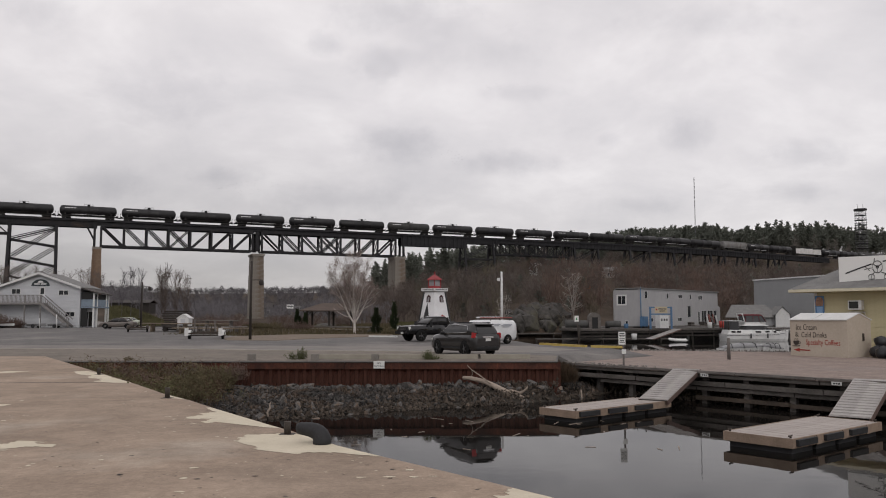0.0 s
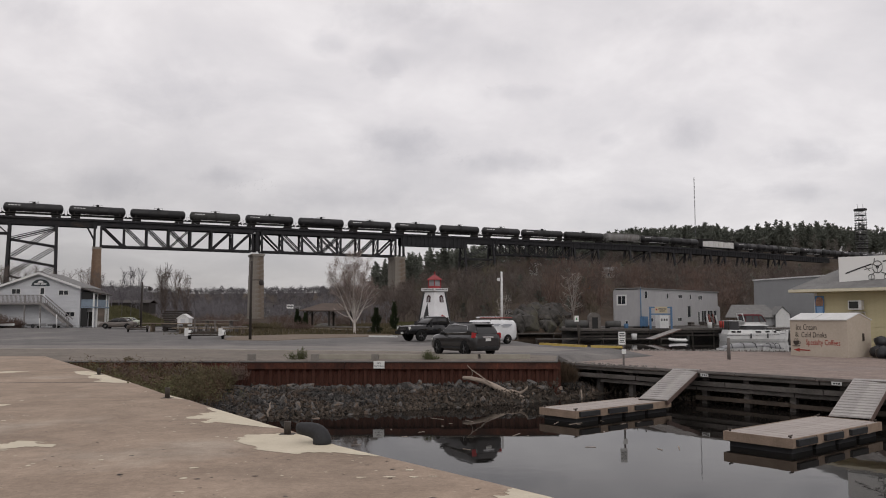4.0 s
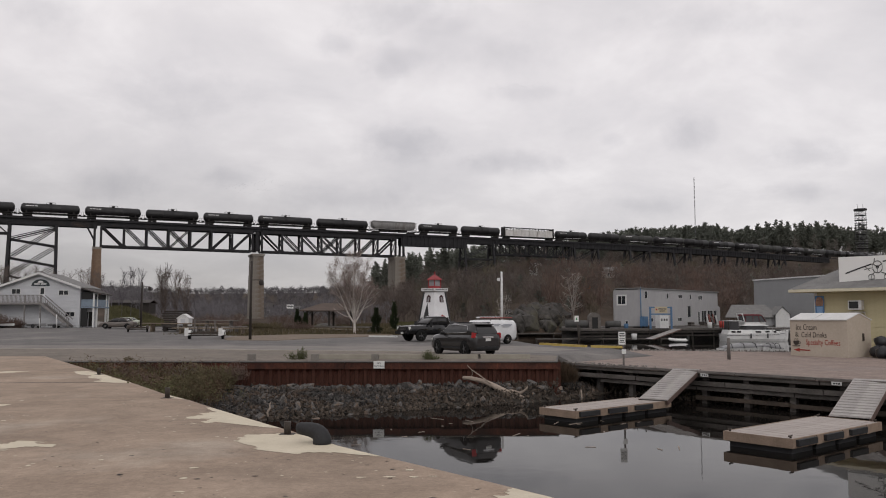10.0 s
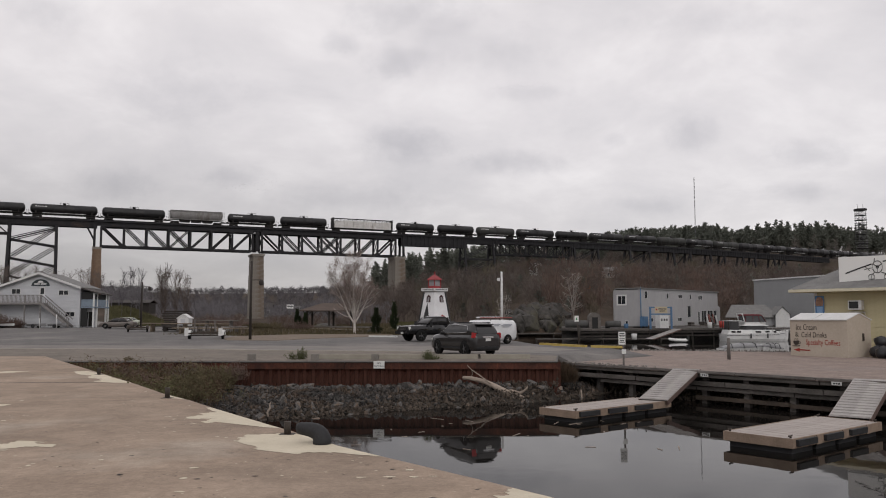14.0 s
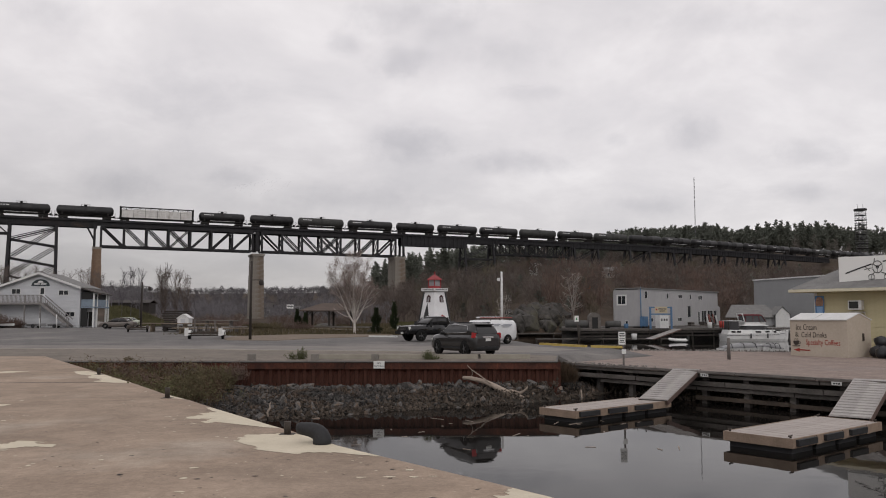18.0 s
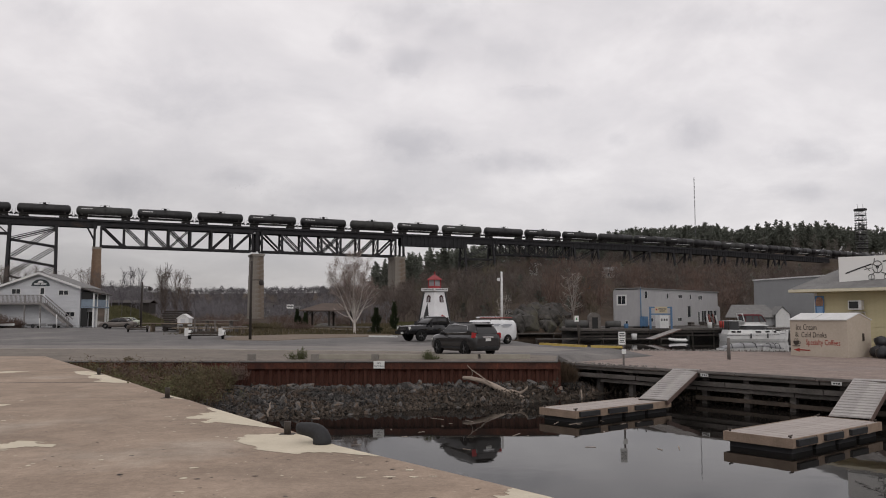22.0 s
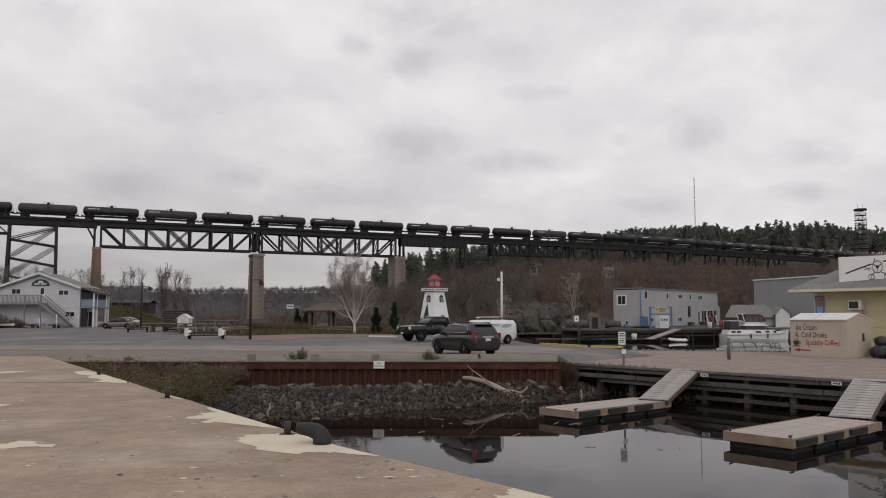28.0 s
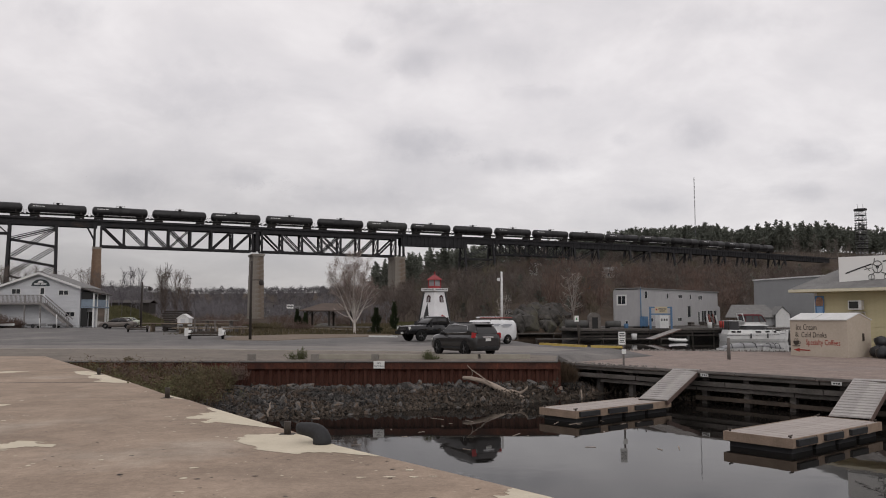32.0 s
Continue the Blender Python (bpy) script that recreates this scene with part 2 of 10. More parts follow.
OUTCROP = mat("granite_outcrop", (0.014, 0.013, 0.012), (0.100, 0.092, 0.083), 0.5, 0.95, bump=0.10, fine=3, stain=(0.070, 0.068, 0.040), stain_scale=0.35, stain_at=0.52)

# ---- bridge line: origin, direction, and points along it ----
AX, AY, TH = -150.41, 231.24, 0.4246
LINE = pose(AX, AY, 0, 0, 0, math.degrees(TH))
RAIL_Z = 33.0


def bend(s):
    """How far the track has swung off its straight line at s: a gentle curve at the east end."""
    if s < 245:
        return 0.0
    return 0.15 * (s - 245) ** 2 / 90 if s < 290 else 3.375 + 0.15 * (s - 290)


def on_line(s, lat=0.0):
    """Pose on the track at s, in the line's own space."""
    return pose(s, bend(s) + lat, 0, 0, 0, math.degrees(math.atan((bend(s + 4) - bend(s - 4)) / 8)))


def along(s, lat=0.0):
    lat += bend(s)
    return AX + s * math.cos(TH) - lat * math.sin(TH), AY + s * math.sin(TH) + lat * math.cos(TH)


def line_coords(x, y):
    dx, dy = x - AX, y - AY
    s = dx * math.cos(TH) + dy * math.sin(TH)
    return s, -dx * math.sin(TH) + dy * math.cos(TH) - bend(s)


# ---- plan of the harbour ----
WATER_Z = -1.9
QUAY_EDGE = [(-20.75, 41.6), (-17.88, 37.3), (-13.22, 30.19), (-9.82, 25.03), (-7.32, 21.07), (-6.17, 19.5), (-5.31, 18.14), (-3.28, 15.1), (-2.62, 14.14), (-1.63, 12.6), (-0.76, 11.5), (0.46, 10.0), (1.23, 9.02), (2.4, 7.2), (3.6, 4.0), (4.2, -6.0), (4.5, -60.0)]
WALL_Y = 39.0
WALL_Z = -0.12
SHORE_X = [5.0, 6.0, 8.5, 11, 22, 32, 50, 62, 120, 300, 900]
SHORE_Y = [60, 84, 112, 133, 138, 141, 149, 153, 168, 205, 300]


def lot_height(x, y):
    """The lot rises a little from the harbour wall and on towards the park."""
    return 0.01 * max(0.0, min(y, 116) - 46) + WALL_Z * smooth01((44.5 - y) / 5.5)


def terrain(x, y):
    """Height of the ground."""
    # hill with the far end of the line, by bearing from the quay
    r = max(y, 1.0)
    a = x / r if y > 20 else math.copysign(9, x)
    top = lerp(a, [-0.45, -0.2, -0.125, -0.09, -0.07, 0.0, 0.1, 0.3, 0.5, 1.2], [3, 3, 5, 12, 18, 25, 31, 39, 43, 34]) if y > 60 else 2
    h = -0.12
    if y > 60:
        h += lot_height(x, y)
        # slope up to the line, then on to the hilltop behind it
        ct, st = math.cos(TH), math.sin(TH)
        sb = (a * AY - AX) / max(0.2, ct - a * st)
        yb = AY + sb * st
        foot = lerp(a, [-0.12, -0.07, 0.0, 0.1, 0.2, 0.3, 0.42, 0.5], [1, 6, 10, 18.0, 18, 18.5, 20, 21])
        y0 = lerp(a, [-0.1, 0.1, 0.5], [215, 160, 185])
        h += foot * smooth01((y - y0) / max(40.0, yb - y0)) ** 0.8
        h += (top - foot) * smooth01((y - yb) / 110.0)
        far = smooth01((y - 500) / 900.0)
        h += far * max(0.0, 58 - top) * (0.8 + 0.35 * noise.noise((x * 0.0012, y * 0.0012, 3)))
        h += 2.2 * smooth01((y - 150) / 80) * noise.noise((x * 0.02, y * 0.02, 7)) * (1 if a > -0.15 else 0.3)
        # grassy bank behind the white house
        h += 4.5 * smooth01((-0.33 - a) / 0.08) * smooth01((y - 130) / 50)
    # railway embankment and cutting at both ends of the viaduct
    s, lat = line_coords(x, y)
    if s > 300 or s < -20:
        w = smooth01((s - 372) / 26) if s > 300 else smooth01((-50 - s) / 30)
        k = w * (1 - smooth01((abs(lat) - 5) / 34.0))
        h = h * (1 - k) + (RAIL_Z - 1.05) * k
        if s > 425:
            h += 7.0 * smooth01((s - 425) / 40) * smooth01((-lat - 5) / 6) * (1 - smooth01((-lat - 26) / 30))
    # water bodies, and the hollow ground below the quay, lot edge and promenade
    wet = 0.0
    if y < lerp(x, SHORE_X, SHORE_Y) and x > 4.5:
        wet = 1.0
        wet = smooth01((lerp(x, SHORE_X, SHORE_Y) - y) / 4.0)
    elif y < 47 and -46 < x <= 4.5 and y > -80:
        wet = smooth01((47 - y) / 3) * smooth01((x + 46) / 4)
    return h * (1 - wet) - 4.6 * wet


def build_ground():
    def axis(c, fine, reach, step, grow):
        out = list(np.arange(-fine, fine + 0.1, step))
        d = step
        while out[-1] < reach:
            d *= grow
            out.append(out[-1] + d)
            out.insert(0, out[0] - d)
        return [c + v for v in out]
    xs = axis(20, 130, 4600, 3.0, 1.13)
    ys = axis(140, 140, 4600, 3.0, 1.13)
    verts = [(x, y, terrain(x, y)) for y in ys for x in xs]
    n = len(xs)
    faces = [(j * n + i, j * n + i + 1, (j + 1) * n + i + 1, (j + 1) * n + i) for j in range(len(ys) - 1) for i in range(n - 1)]
    me = bpy.data.meshes.new("ground")
    me.from_pydata(verts, [], faces)
    me.materials.append(LITTER)
    for p in me.polygons:
        p.use_smooth = True
    tagged(new("ground", me), "brown autumn ground with dead grass and leaf litter", "ground", kind="structure")


build_ground()


# ---- water: one dark still sheet ----
def water_material():
    m = bpy.data.materials.new("dark_still_water")
    m.use_nodes = True
    N, L = m.node_tree.nodes, m.node_tree.links
    b = N["Principled BSDF"]
    b.inputs["Base Color"].default_value = (0.010, 0.009, 0.008, 1)
    b.inputs["Roughness"].default_value = 0.025
    b.inputs["IOR"].default_value = 1.175
    b.inputs["Specular IOR Level"].default_value = 0.5
    tc = N.new("ShaderNodeTexCoord")
    n = N.new("ShaderNodeTexNoise")
    n.inputs["Scale"].default_value = 1.1
    n.inputs["Detail"].default_value = 2
    L.new(tc.outputs["Object"], n.inputs["Vector"])
    bp = N.new("ShaderNodeBump")
    bp.inputs["Strength"].default_value = 0.10
    bp.inputs["Distance"].default_value = 0.02
    L.new(n.outputs["Fac"], bp.inputs["Height"])
    L.new(bp.outputs[0], b.inputs["Normal"])
    return m


WATER = water_material()
bm = B()
bmesh.ops.create_grid(bm, x_segments=2, y_segments=2, size=1.0)
for v in bm.verts:
    v.co = Vector((200 + 260 * v.co.x, 90 + 190 * v.co.y, WATER_Z))
tagged(part("water", bm, WATER), "dark still harbour water with soft reflections", "water", kind="structure")

# ---- quay: concrete slab on which the camera stands ----
quay_poly = QUAY_EDGE + [(-120, -60), (-120, 41.6)]
bm = B()
prism(bm, quay_poly, -4.5, 0.006)
weathered(CONCRETE, [(0.4, 0.83, 1.09), (1.7, 0.87, 1.08), (7.0, 0.90, 1.07), (70, 0.84, 1.12), (0.14, 0.93, 1.07)], 0.4, (43.0, 71.0, 5.0))
CONCRETE.node_tree.nodes["Mapping"].inputs["Location"].default_value = (31.0, 57.0, 3.0)
tagged(part("quay", bm, CONCRETE), "worn concrete quay with pale repaired patches", "quay", kind="structure")

# ---- parking lot ----
bm = B()
LOT = [(5.6, WALL_Y), (6.2, 43.1), (10.9, 52.0), (6.6, 57.6), (5.6, 64), (5.4, 75), (-2, 79), (-9, 79.5), (-14, 70), (-22, 78), (-30, 116), (-80, 122), (-120, 116), (-120, 41.35), (-20.6, 41.35), (-20.3, WALL_Y)]


def draped(poly, z0, lift):
    """A slab with this outline whose top follows the slope of the lot."""
    b2 = B()
    vs = [b2.verts.new((x, y, 0)) for x, y in poly]
    b2.faces.new(vs)
    for yy in (39.9, 41, 42, 43, 44.5, 46, 60, 75, 90, 105):
        bmesh.ops.bisect_plane(b2, geom=b2.verts[:] + b2.edges[:] + b2.faces[:], plane_co=(0, yy, 0), plane_no=(0, 1, 0))
    for v in b2.verts:
        v.co.z = lot_height(v.co.x, v.co.y) + lift
    ex = bmesh.ops.extrude_face_region(b2, geom=b2.faces[:])
    for g in ex["geom"]:
        if isinstance(g, bmesh.types.BMVert):
            g.co.z = z0
    return b2


bm.free()
weathered(ASPHALT, [(0.9, 0.85, 1.12), (14, 0.85, 1.12)], 0.0)
tagged(part("parking_lot", draped(LOT, -4.5, 0.0), ASPHALT), "grey worn asphalt parking lot with faded patches", "parking lot", kind="structure")

ROADWEAR = mat("pale_worn_road", (0.165, 0.152, 0.140), (0.26, 0.24, 0.222), 0.5, 0.95, bump=0.006, fine=20, stain=(0.16, 0.152, 0.147), stain_scale=0.2, spec=0.2)
tagged(part("road", draped([(-110, 46.2), (4.6, 46.2), (8.6, 49.5), (6.0, 54.5), (-30, 55.5), (-110, 58)], -0.3, 0.004), ROADWEAR), "paler worn roadway across the lot", "road", kind="structure")
VERGE = mat("bare_earth_verge", (0.12, 0.090, 0.066), (0.21, 0.165, 0.125), 0.8, 1.0, bump=0.02, fine=9, stain=(0.10, 0.095, 0.045), stain_scale=0.4, stain_at=0.55)
tagged(part("verge", draped([(-17.5, 64.6), (-13.2, 64.2), (-11.5, 68), (-8.0, 72), (-5.2, 76), (-5.0, 79), (-9, 80.5), (-14.5, 80), (-19.5, 74), (-18.8, 68)], -0.2, 0.03), VERGE), "brown earth and grass verge round the lamp pole", "verge", kind="structure")
# ---- railway viaduct ----
STEEL = mat("dark_bridge_steel", (0.011, 0.011, 0.013), (0.033, 0.032, 0.035), 0.5, 0.8, 0.1, fine=3, stain=(0.06, 0.042, 0.034), stain_scale=0.12, stain_at=0.6)
PIERSTONE = mat("old_pier_masonry", (0.17, 0.152, 0.130), (0.28, 0.258, 0.228), 0.3, 0.95, bump=0.05, fine=2.5, stain=(0.14, 0.10, 0.072), stain_scale=0.12, stain_at=0.52)
PIERRUST = mat("rust_stained_pier_masonry", (0.13, 0.085, 0.058), (0.24, 0.165, 0.115), 0.3, 0.95, bump=0.05, fine=2.5, stain=(0.26, 0.235, 0.20), stain_scale=0.15, stain_at=0.62)
BALLAST = mat("ballast_and_ties", (0.04, 0.036, 0.033), (0.09, 0.082, 0.075), 1.5, 1.0, fine=8)
viaduct = thing("railway_viaduct", LINE, "long dark steel deck-truss railway viaduct on stone piers", "bridge", kind="structure")
DECK_TOP, GIRDER_BOT, TRUSS_BOT, CHORD = 32.55, 30.45, 24.55, 31.1
HALF = 1.7


_beams = {}


def member(name, p, q, w, h=None):
    """One bar of the viaduct; bars of one length and section share a mesh."""
    p, q = Vector(p), Vector(q)
    d = q - p
    key = (round(d.length, 2), w, h or w)
    if key not in _beams:
        b2 = B()
        beam(b2, (-key[0] / 2, 0, 0), (key[0] / 2, 0, 0), w, h)
        _beams[key] = mesh_of(name, b2, STEEL)
    x = d.normalized()
    up = Vector((0, 0, 1)) if abs(x.z) < 0.99 else Vector((0, 1, 0))
    y = up.cross(x).normalized()
    m = Matrix((x, y, x.cross(y))).transposed().to_4x4()
    m.translation = (p + q) / 2
    return share(name, _beams[key], viaduct, m)


def pieces(s0, s1, step=11.0):
    """Cut a stretch of the line into straight pieces where the track bends: middle and half-length of each."""
    cuts = [s0] + ([245.0] if s0 < 245 < s1 else [])
    k = max(s0, 245.0)
    while k + step * 1.4 < s1:
        k += step
        cuts.append(k)
    cuts.append(s1)
    return [((p + q) / 2, (q - p) / 2 + (0.06 if q > 250 else 0)) for p, q in zip(cuts, cuts[1:]) if q - p > 0.01]


def deck_run(s0, s1, depth):
    """Plate girders of that depth below the deck between s0 and s1."""
    for mid, hl in pieces(s0, s1):
        for sd in (-1, 1):
            b2 = B()
            y = sd * HALF
            box(b2, -hl, y - 0.03, DECK_TOP - depth, hl, y + 0.03, DECK_TOP - 0.12)
            box(b2, -hl, y - 0.24, DECK_TOP - depth - 0.05, hl, y + 0.24, DECK_TOP - depth)
            box(b2, -hl, y - 0.24, DECK_TOP - 0.12, hl, y + 0.24, DECK_TOP - 0.06)
            k = -hl + 0.8
            while k < hl:
                box(b2, k - 0.06, y - 0.2, DECK_TOP - depth, k + 0.06, y + 0.2, DECK_TOP - 0.12)
                k += 1.7
            part("plate_girder", b2, STEEL, viaduct, m=on_line(mid))


# deck, walkway and rails over the whole length
S_W, S_E = -58.0, 392.0
for mid, hl in pieces(S_W, S_E):
    bm = B()
    box(bm, -hl, -2.1, DECK_TOP, hl, 2.1, DECK_TOP + 0.28)
    part("deck", bm, BALLAST, viaduct, "open timber deck with ties", m=on_line(mid))
    for sd in (-1, 1):
        bm = B()
        box(bm, -hl, sd * 2.1 - 0.12, DECK_TOP - 0.25, hl, sd * 2.1 + 0.12, DECK_TOP + 0.42)
        part("walkway_edge", bm, STEEL, viaduct, m=on_line(mid))
for mid, hl in pieces(-700, 1000, 60):
    for sd in (-1, 1):
        bm = B()
        box(bm, -hl, sd * 0.72 - 0.04, RAIL_Z - 0.17, hl, sd * 0.72 + 0.04, RAIL_Z)
        part("rail", bm, STEEL, viaduct, "worn steel rail", m=on_line(mid))


def truss(s0, s1, n, zb, heavy=0.5, dbl=()):
    """A deck truss of n panels in two planes, diagonals falling to the middle."""
    pl = (s1 - s0) / n
    zt = CHORD
    for sd in (-1, 1):
        y = sd * 2.4
        member("top_chord", (s0, y, zt), (s1, y, zt), heavy * 0.9, heavy * 1.3)
        member("bottom_chord", (s0, y, zb), (s1, y, zb), heavy * 0.9, heavy)
        for i in range(n + 1):
            s = s0 + i * pl
            member("truss_post", (s, y, zb), (s, y, zt), heavy * 1.0)
        for i in range(n):
            a, b = s0 + i * pl, s0 + (i + 1) * pl
            mid = (n - 1) / 2
            if i < mid or abs(i - mid) < 0.6:
                for off in (-0.16, 0.16) if i > 0 else (0,):
                    member("diagonal", (a + off * 2, y, zt), (b + off * 2 - 0.1, y, zb), heavy * (0.5 if i > 0 else 0.95))
            if i > mid or abs(i - mid) < 0.6:
                for off in (-0.16, 0.16) if i < n - 1 else (0,):
                    member("diagonal", (b + off * 2, y, zt), (a + off * 2 + 0.1, y, zb), heavy * (0.5 if i < n - 1 else 0.95))
        for i in range(1, n):
            s = s0 + i * pl
            b2 = B()
            prism(b2, [(-0.9, -0.05), (0.9, -0.05), (0.5, 0.6), (-0.5, 0.6)], -0.04, 0.04, pose(0, 0, 0, 90))
            share("gusset_plate", mesh_of("gusset_plate", b2, STEEL), viaduct, pose(s, y - 0.2, zb))
    for i in range(n + 1):
        s = s0 + i * pl
        member("cross_strut", (s, -2.4, zb), (s, 2.4, zb), heavy * 0.6)
        member("cross_strut", (s, -2.4, zt), (s, 2.4, zt), heavy * 0.6)
        member("sway_brace", (s, -2.4, zb), (s, 2.4, zt), heavy * 0.3)
        member("sway_brace", (s, 2.4, zb), (s, -2.4, zt), heavy * 0.3)


deck_run(S_W, 44.6, 2.1)
deck_run(44.6, 147.4, 1.15)
truss(45.8, 93.0, 7, TRUSS_BOT, 0.62)
truss(96.2, 144.9, 7, TRUSS_BOT, 0.62)
deck_run(147.4, 174.5, 3.9)
deck_run(174.5, 186.0, 2.1)
deck_run(186.0, 222.0, 1.0)
truss(186.5, 221.5, 8, 26.6, 0.42)
deck_run(222.0, S_E, 2.1)


def tower(s0, s1, ground_z, levels=3, crossed=False):
    """A braced trestle tower on four legs; crossed: each side laced with long double diagonals over slanting struts."""
    zt = DECK_TOP - 2.1
    h = zt - ground_z
    lean = h * 0.16
    spread = h * 0.012

    def leg(s, sd, t):
        out = -1 if s == s0 else 1
        return (s + out * spread * t, bend(s) + sd * (HALF + lean * t), zt - h * t)
    for s in (s0, s1):
        for sd in (-1, 1):
            member("tower_leg", leg(s, sd, 0), leg(s, sd, 1), 0.75)
    for sd in (-1, 1):
        if crossed:
            def at(s, z):
                return leg(s, sd, (zt - z) / h)
            lz, rz = [25.9, 20.2, 14.8, 9.4], [29.9, 24.0, 17.9, 11.8]
            for a, b in zip(lz, rz[1:]):
                member("tower_strut", at(s0, a), at(s1, b), 0.42)
            for a, b in [(25.9, 29.9)] + list(zip(lz[1:], rz)):
                for off in (-0.32, 0.32):
                    member("tower_brace", at(s0, a + off), at(s1, b + off), 0.24)
            continue
        for i in range(levels):
            t0, t1 = i / levels, (i + 1) / levels
            member("tower_strut", leg(s0, sd, t1), leg(s1, sd, t1), 0.38)
            for off in (0.0, 0.035):
                member("tower_brace", leg(s1, sd, t0 + off), leg(s0, sd, t1 - 0.035 + off), 0.22)
    for s in (s0, s1):
        for i in range(levels):
            t0, t1 = i / levels, (i + 1) / levels
            member("tower_strut", leg(s, -1, t1), leg(s, 1, t1), 0.36)
            member("tower_brace", leg(s, -1, t0), leg(s, 1, t1), 0.22)
    for s in (s0, s1):
        for sd in (-1, 1):
            x, y, z = leg(s, sd, 1)
            b2 = B()
            box(b2, -0.9, -0.9, -2.5, 0.9, 0.9, 0.25)
            part("footing", b2, PIERSTONE, viaduct, "concrete footing", m=pose(x, y, z))


def ground_at(s):
    return terrain(*along(s))


for a, b, lv in ((-46, -33, 3), (-8, 4.5, 3), (20.2, 33.0, 4), (173.4, 185.6, 3), (223.0, 234.5, 2), (251.0, 261.5, 2), (275.5, 286, 1), (299.5, 309, 1), (322.5, 331, 1), (346.0, 354.5, 1)):
    tower(a, b, max(0.2, min(ground_at(a), ground_at(b))) if b < 300 else ground_at(a), levels=lv, crossed=a == 20.2)
# knee braces at the pier bents
for s in (43.9, 148.2):
    for sd in (-1, 1):
        member("bent_post", (s, sd * 2.0, TRUSS_BOT), (s, sd * 1.7, DECK_TOP - 1.4), 0.7)
for sd in (-1, 1):
    member("knee_brace", (41.8, sd * 1.8, GIRDER_BOT), (43.8, sd * 1.9, 26.6), 0.36)
    # shallow truss west of the tower
    member("bottom_chord", (4.5, sd * 2.0, 27.6), (19.9, sd * 2.0, 27.6), 0.5)
    for a, b in ((16.6, 19.6), (16.0, 12.4), (8.4, 12.0), (7.8, 4.9)):
        member("diagonal", (a, sd * 2.0, GIRDER_BOT), (b, sd * 2.0, 27.7), 0.34)
member("bent_post", (94.6, -2.4, TRUSS_BOT), (94.6, -2.4, CHORD), 1.1)
member("bent_post", (94.6, 2.4, TRUSS_BOT), (94.6, 2.4, CHORD), 1.1)


def pier(name, s, length, zt, zb, material, cap, batter=0.3):
    """A battered masonry pier in courses, with a cap."""
    root = thing(name, LINE @ pose(s, 0, 0), "tall battered masonry bridge pier with weather stains", "pier", kind="structure")
    n = int((zt - zb) / 1.5)
    hz = (zt - zb) / n
    for i in range(n):
        z0 = zb + i * hz
        t = 1 - (z0 + hz / 2 - zb) / (zt - zb)
        lx, ly = length / 2 + batter * t, 3.6 + 1.0 * t
        b2 = B()
        box(b2, -lx, -ly, 0, lx, ly, hz - 0.014)
        part("masonry_course", b2, material, root, bev=0.012, m=pose(0.03 * ((i * 7) % 3 - 1), 0, z0))
    b2 = B()
    box(b2, -length / 2 - cap, -3.6 - cap, zt, length / 2 + cap, 3.6 + cap, zt + 0.75)
    part("pier_cap", b2, PIERSTONE, root, bev=0.05)
    return root


pier("bridge_pier", 44.7, 2.5, 23.45, -0.5, PIERRUST, 0.12, 0.7)
pier("bridge_pier", 94.9, 3.5, 22.9, -0.8, PIERSTONE, 0.35)
pier("bridge_pier", 146.3, 3.8, 23.55, 3.0, PIERSTONE, 0.2)

# ---- rolling stock ----
TANKBLACK = mat("black_tank_paint", (0.007, 0.007, 0.008), (0.020, 0.019, 0.020), 0.8, 0.5, fine=4, stain=(0.036, 0.031, 0.030), stain_scale=0.5, stain_at=0.6, rand=0.35, stretch=(0.4, 1, 1))
TANKGREY = mat("weathered_dark_tank_paint", (0.026, 0.027, 0.026), (0.058, 0.058, 0.054), 0.8, 0.7, fine=4, stain=(0.07, 0.06, 0.05), stain_scale=0.4, stain_at=0.55, stretch=(0.4, 1, 1))
HOPPERGREY = mat("grey_hopper_paint", (0.16, 0.155, 0.15), (0.25, 0.245, 0.24), 0.6, 0.7, fine=4, stain=(0.12, 0.105, 0.09), stain_scale=0.4, stretch=(1, 1, 0.3))
HOPPERWHITE = mat("pale_hopper_paint", (0.52, 0.51, 0.49), (0.70, 0.69, 0.67), 0.6, 0.7, fine=4, stain=(0.40, 0.37, 0.33), stain_scale=0.35, stain_at=0.58, stretch=(1, 1, 0.3))
UNDER = mat("rail_vehicle_underframe", (0.010, 0.009, 0.009), (0.03, 0.027, 0.025), 1.5, 0.8, fine=8)
STENCIL = plain("white_stencil", (0.62, 0.62, 0.62), 0.7)


def bogie(parent, x):
    b2 = B()
    for sd in (-1, 1):
        prism(b2, [(-1.25, 0.36), (1.25, 0.36), (1.25, 0.62), (0.5, 0.82), (-0.5, 0.82), (-1.25, 0.62)], -0.07, 0.07, pose(0, sd * 0.98, 0, 90))
    box(b2, -0.25, -1.0, 0.45, 0.25, 1.0, 0.8)
    t = part("bogie", b2, UNDER, parent, m=pose(x, 0, 0))
    for dx in (-0.9, 0.9):
        b2 = B()
        for sd in (-1, 1):
            lathe(b2, [(-0.06, 0.46), (0.06, 0.46), (0.08, 0.42)], 0, 16, pose(0, sd * 0.76, 0, 0, 0, 90))
        tube(b2, (0, -1.0, 0), (0, 1.0, 0), 0.09, n=8)
        part("wheelset", b2, UNDER, t, m=pose(dx, 0, 0.46))
    return t


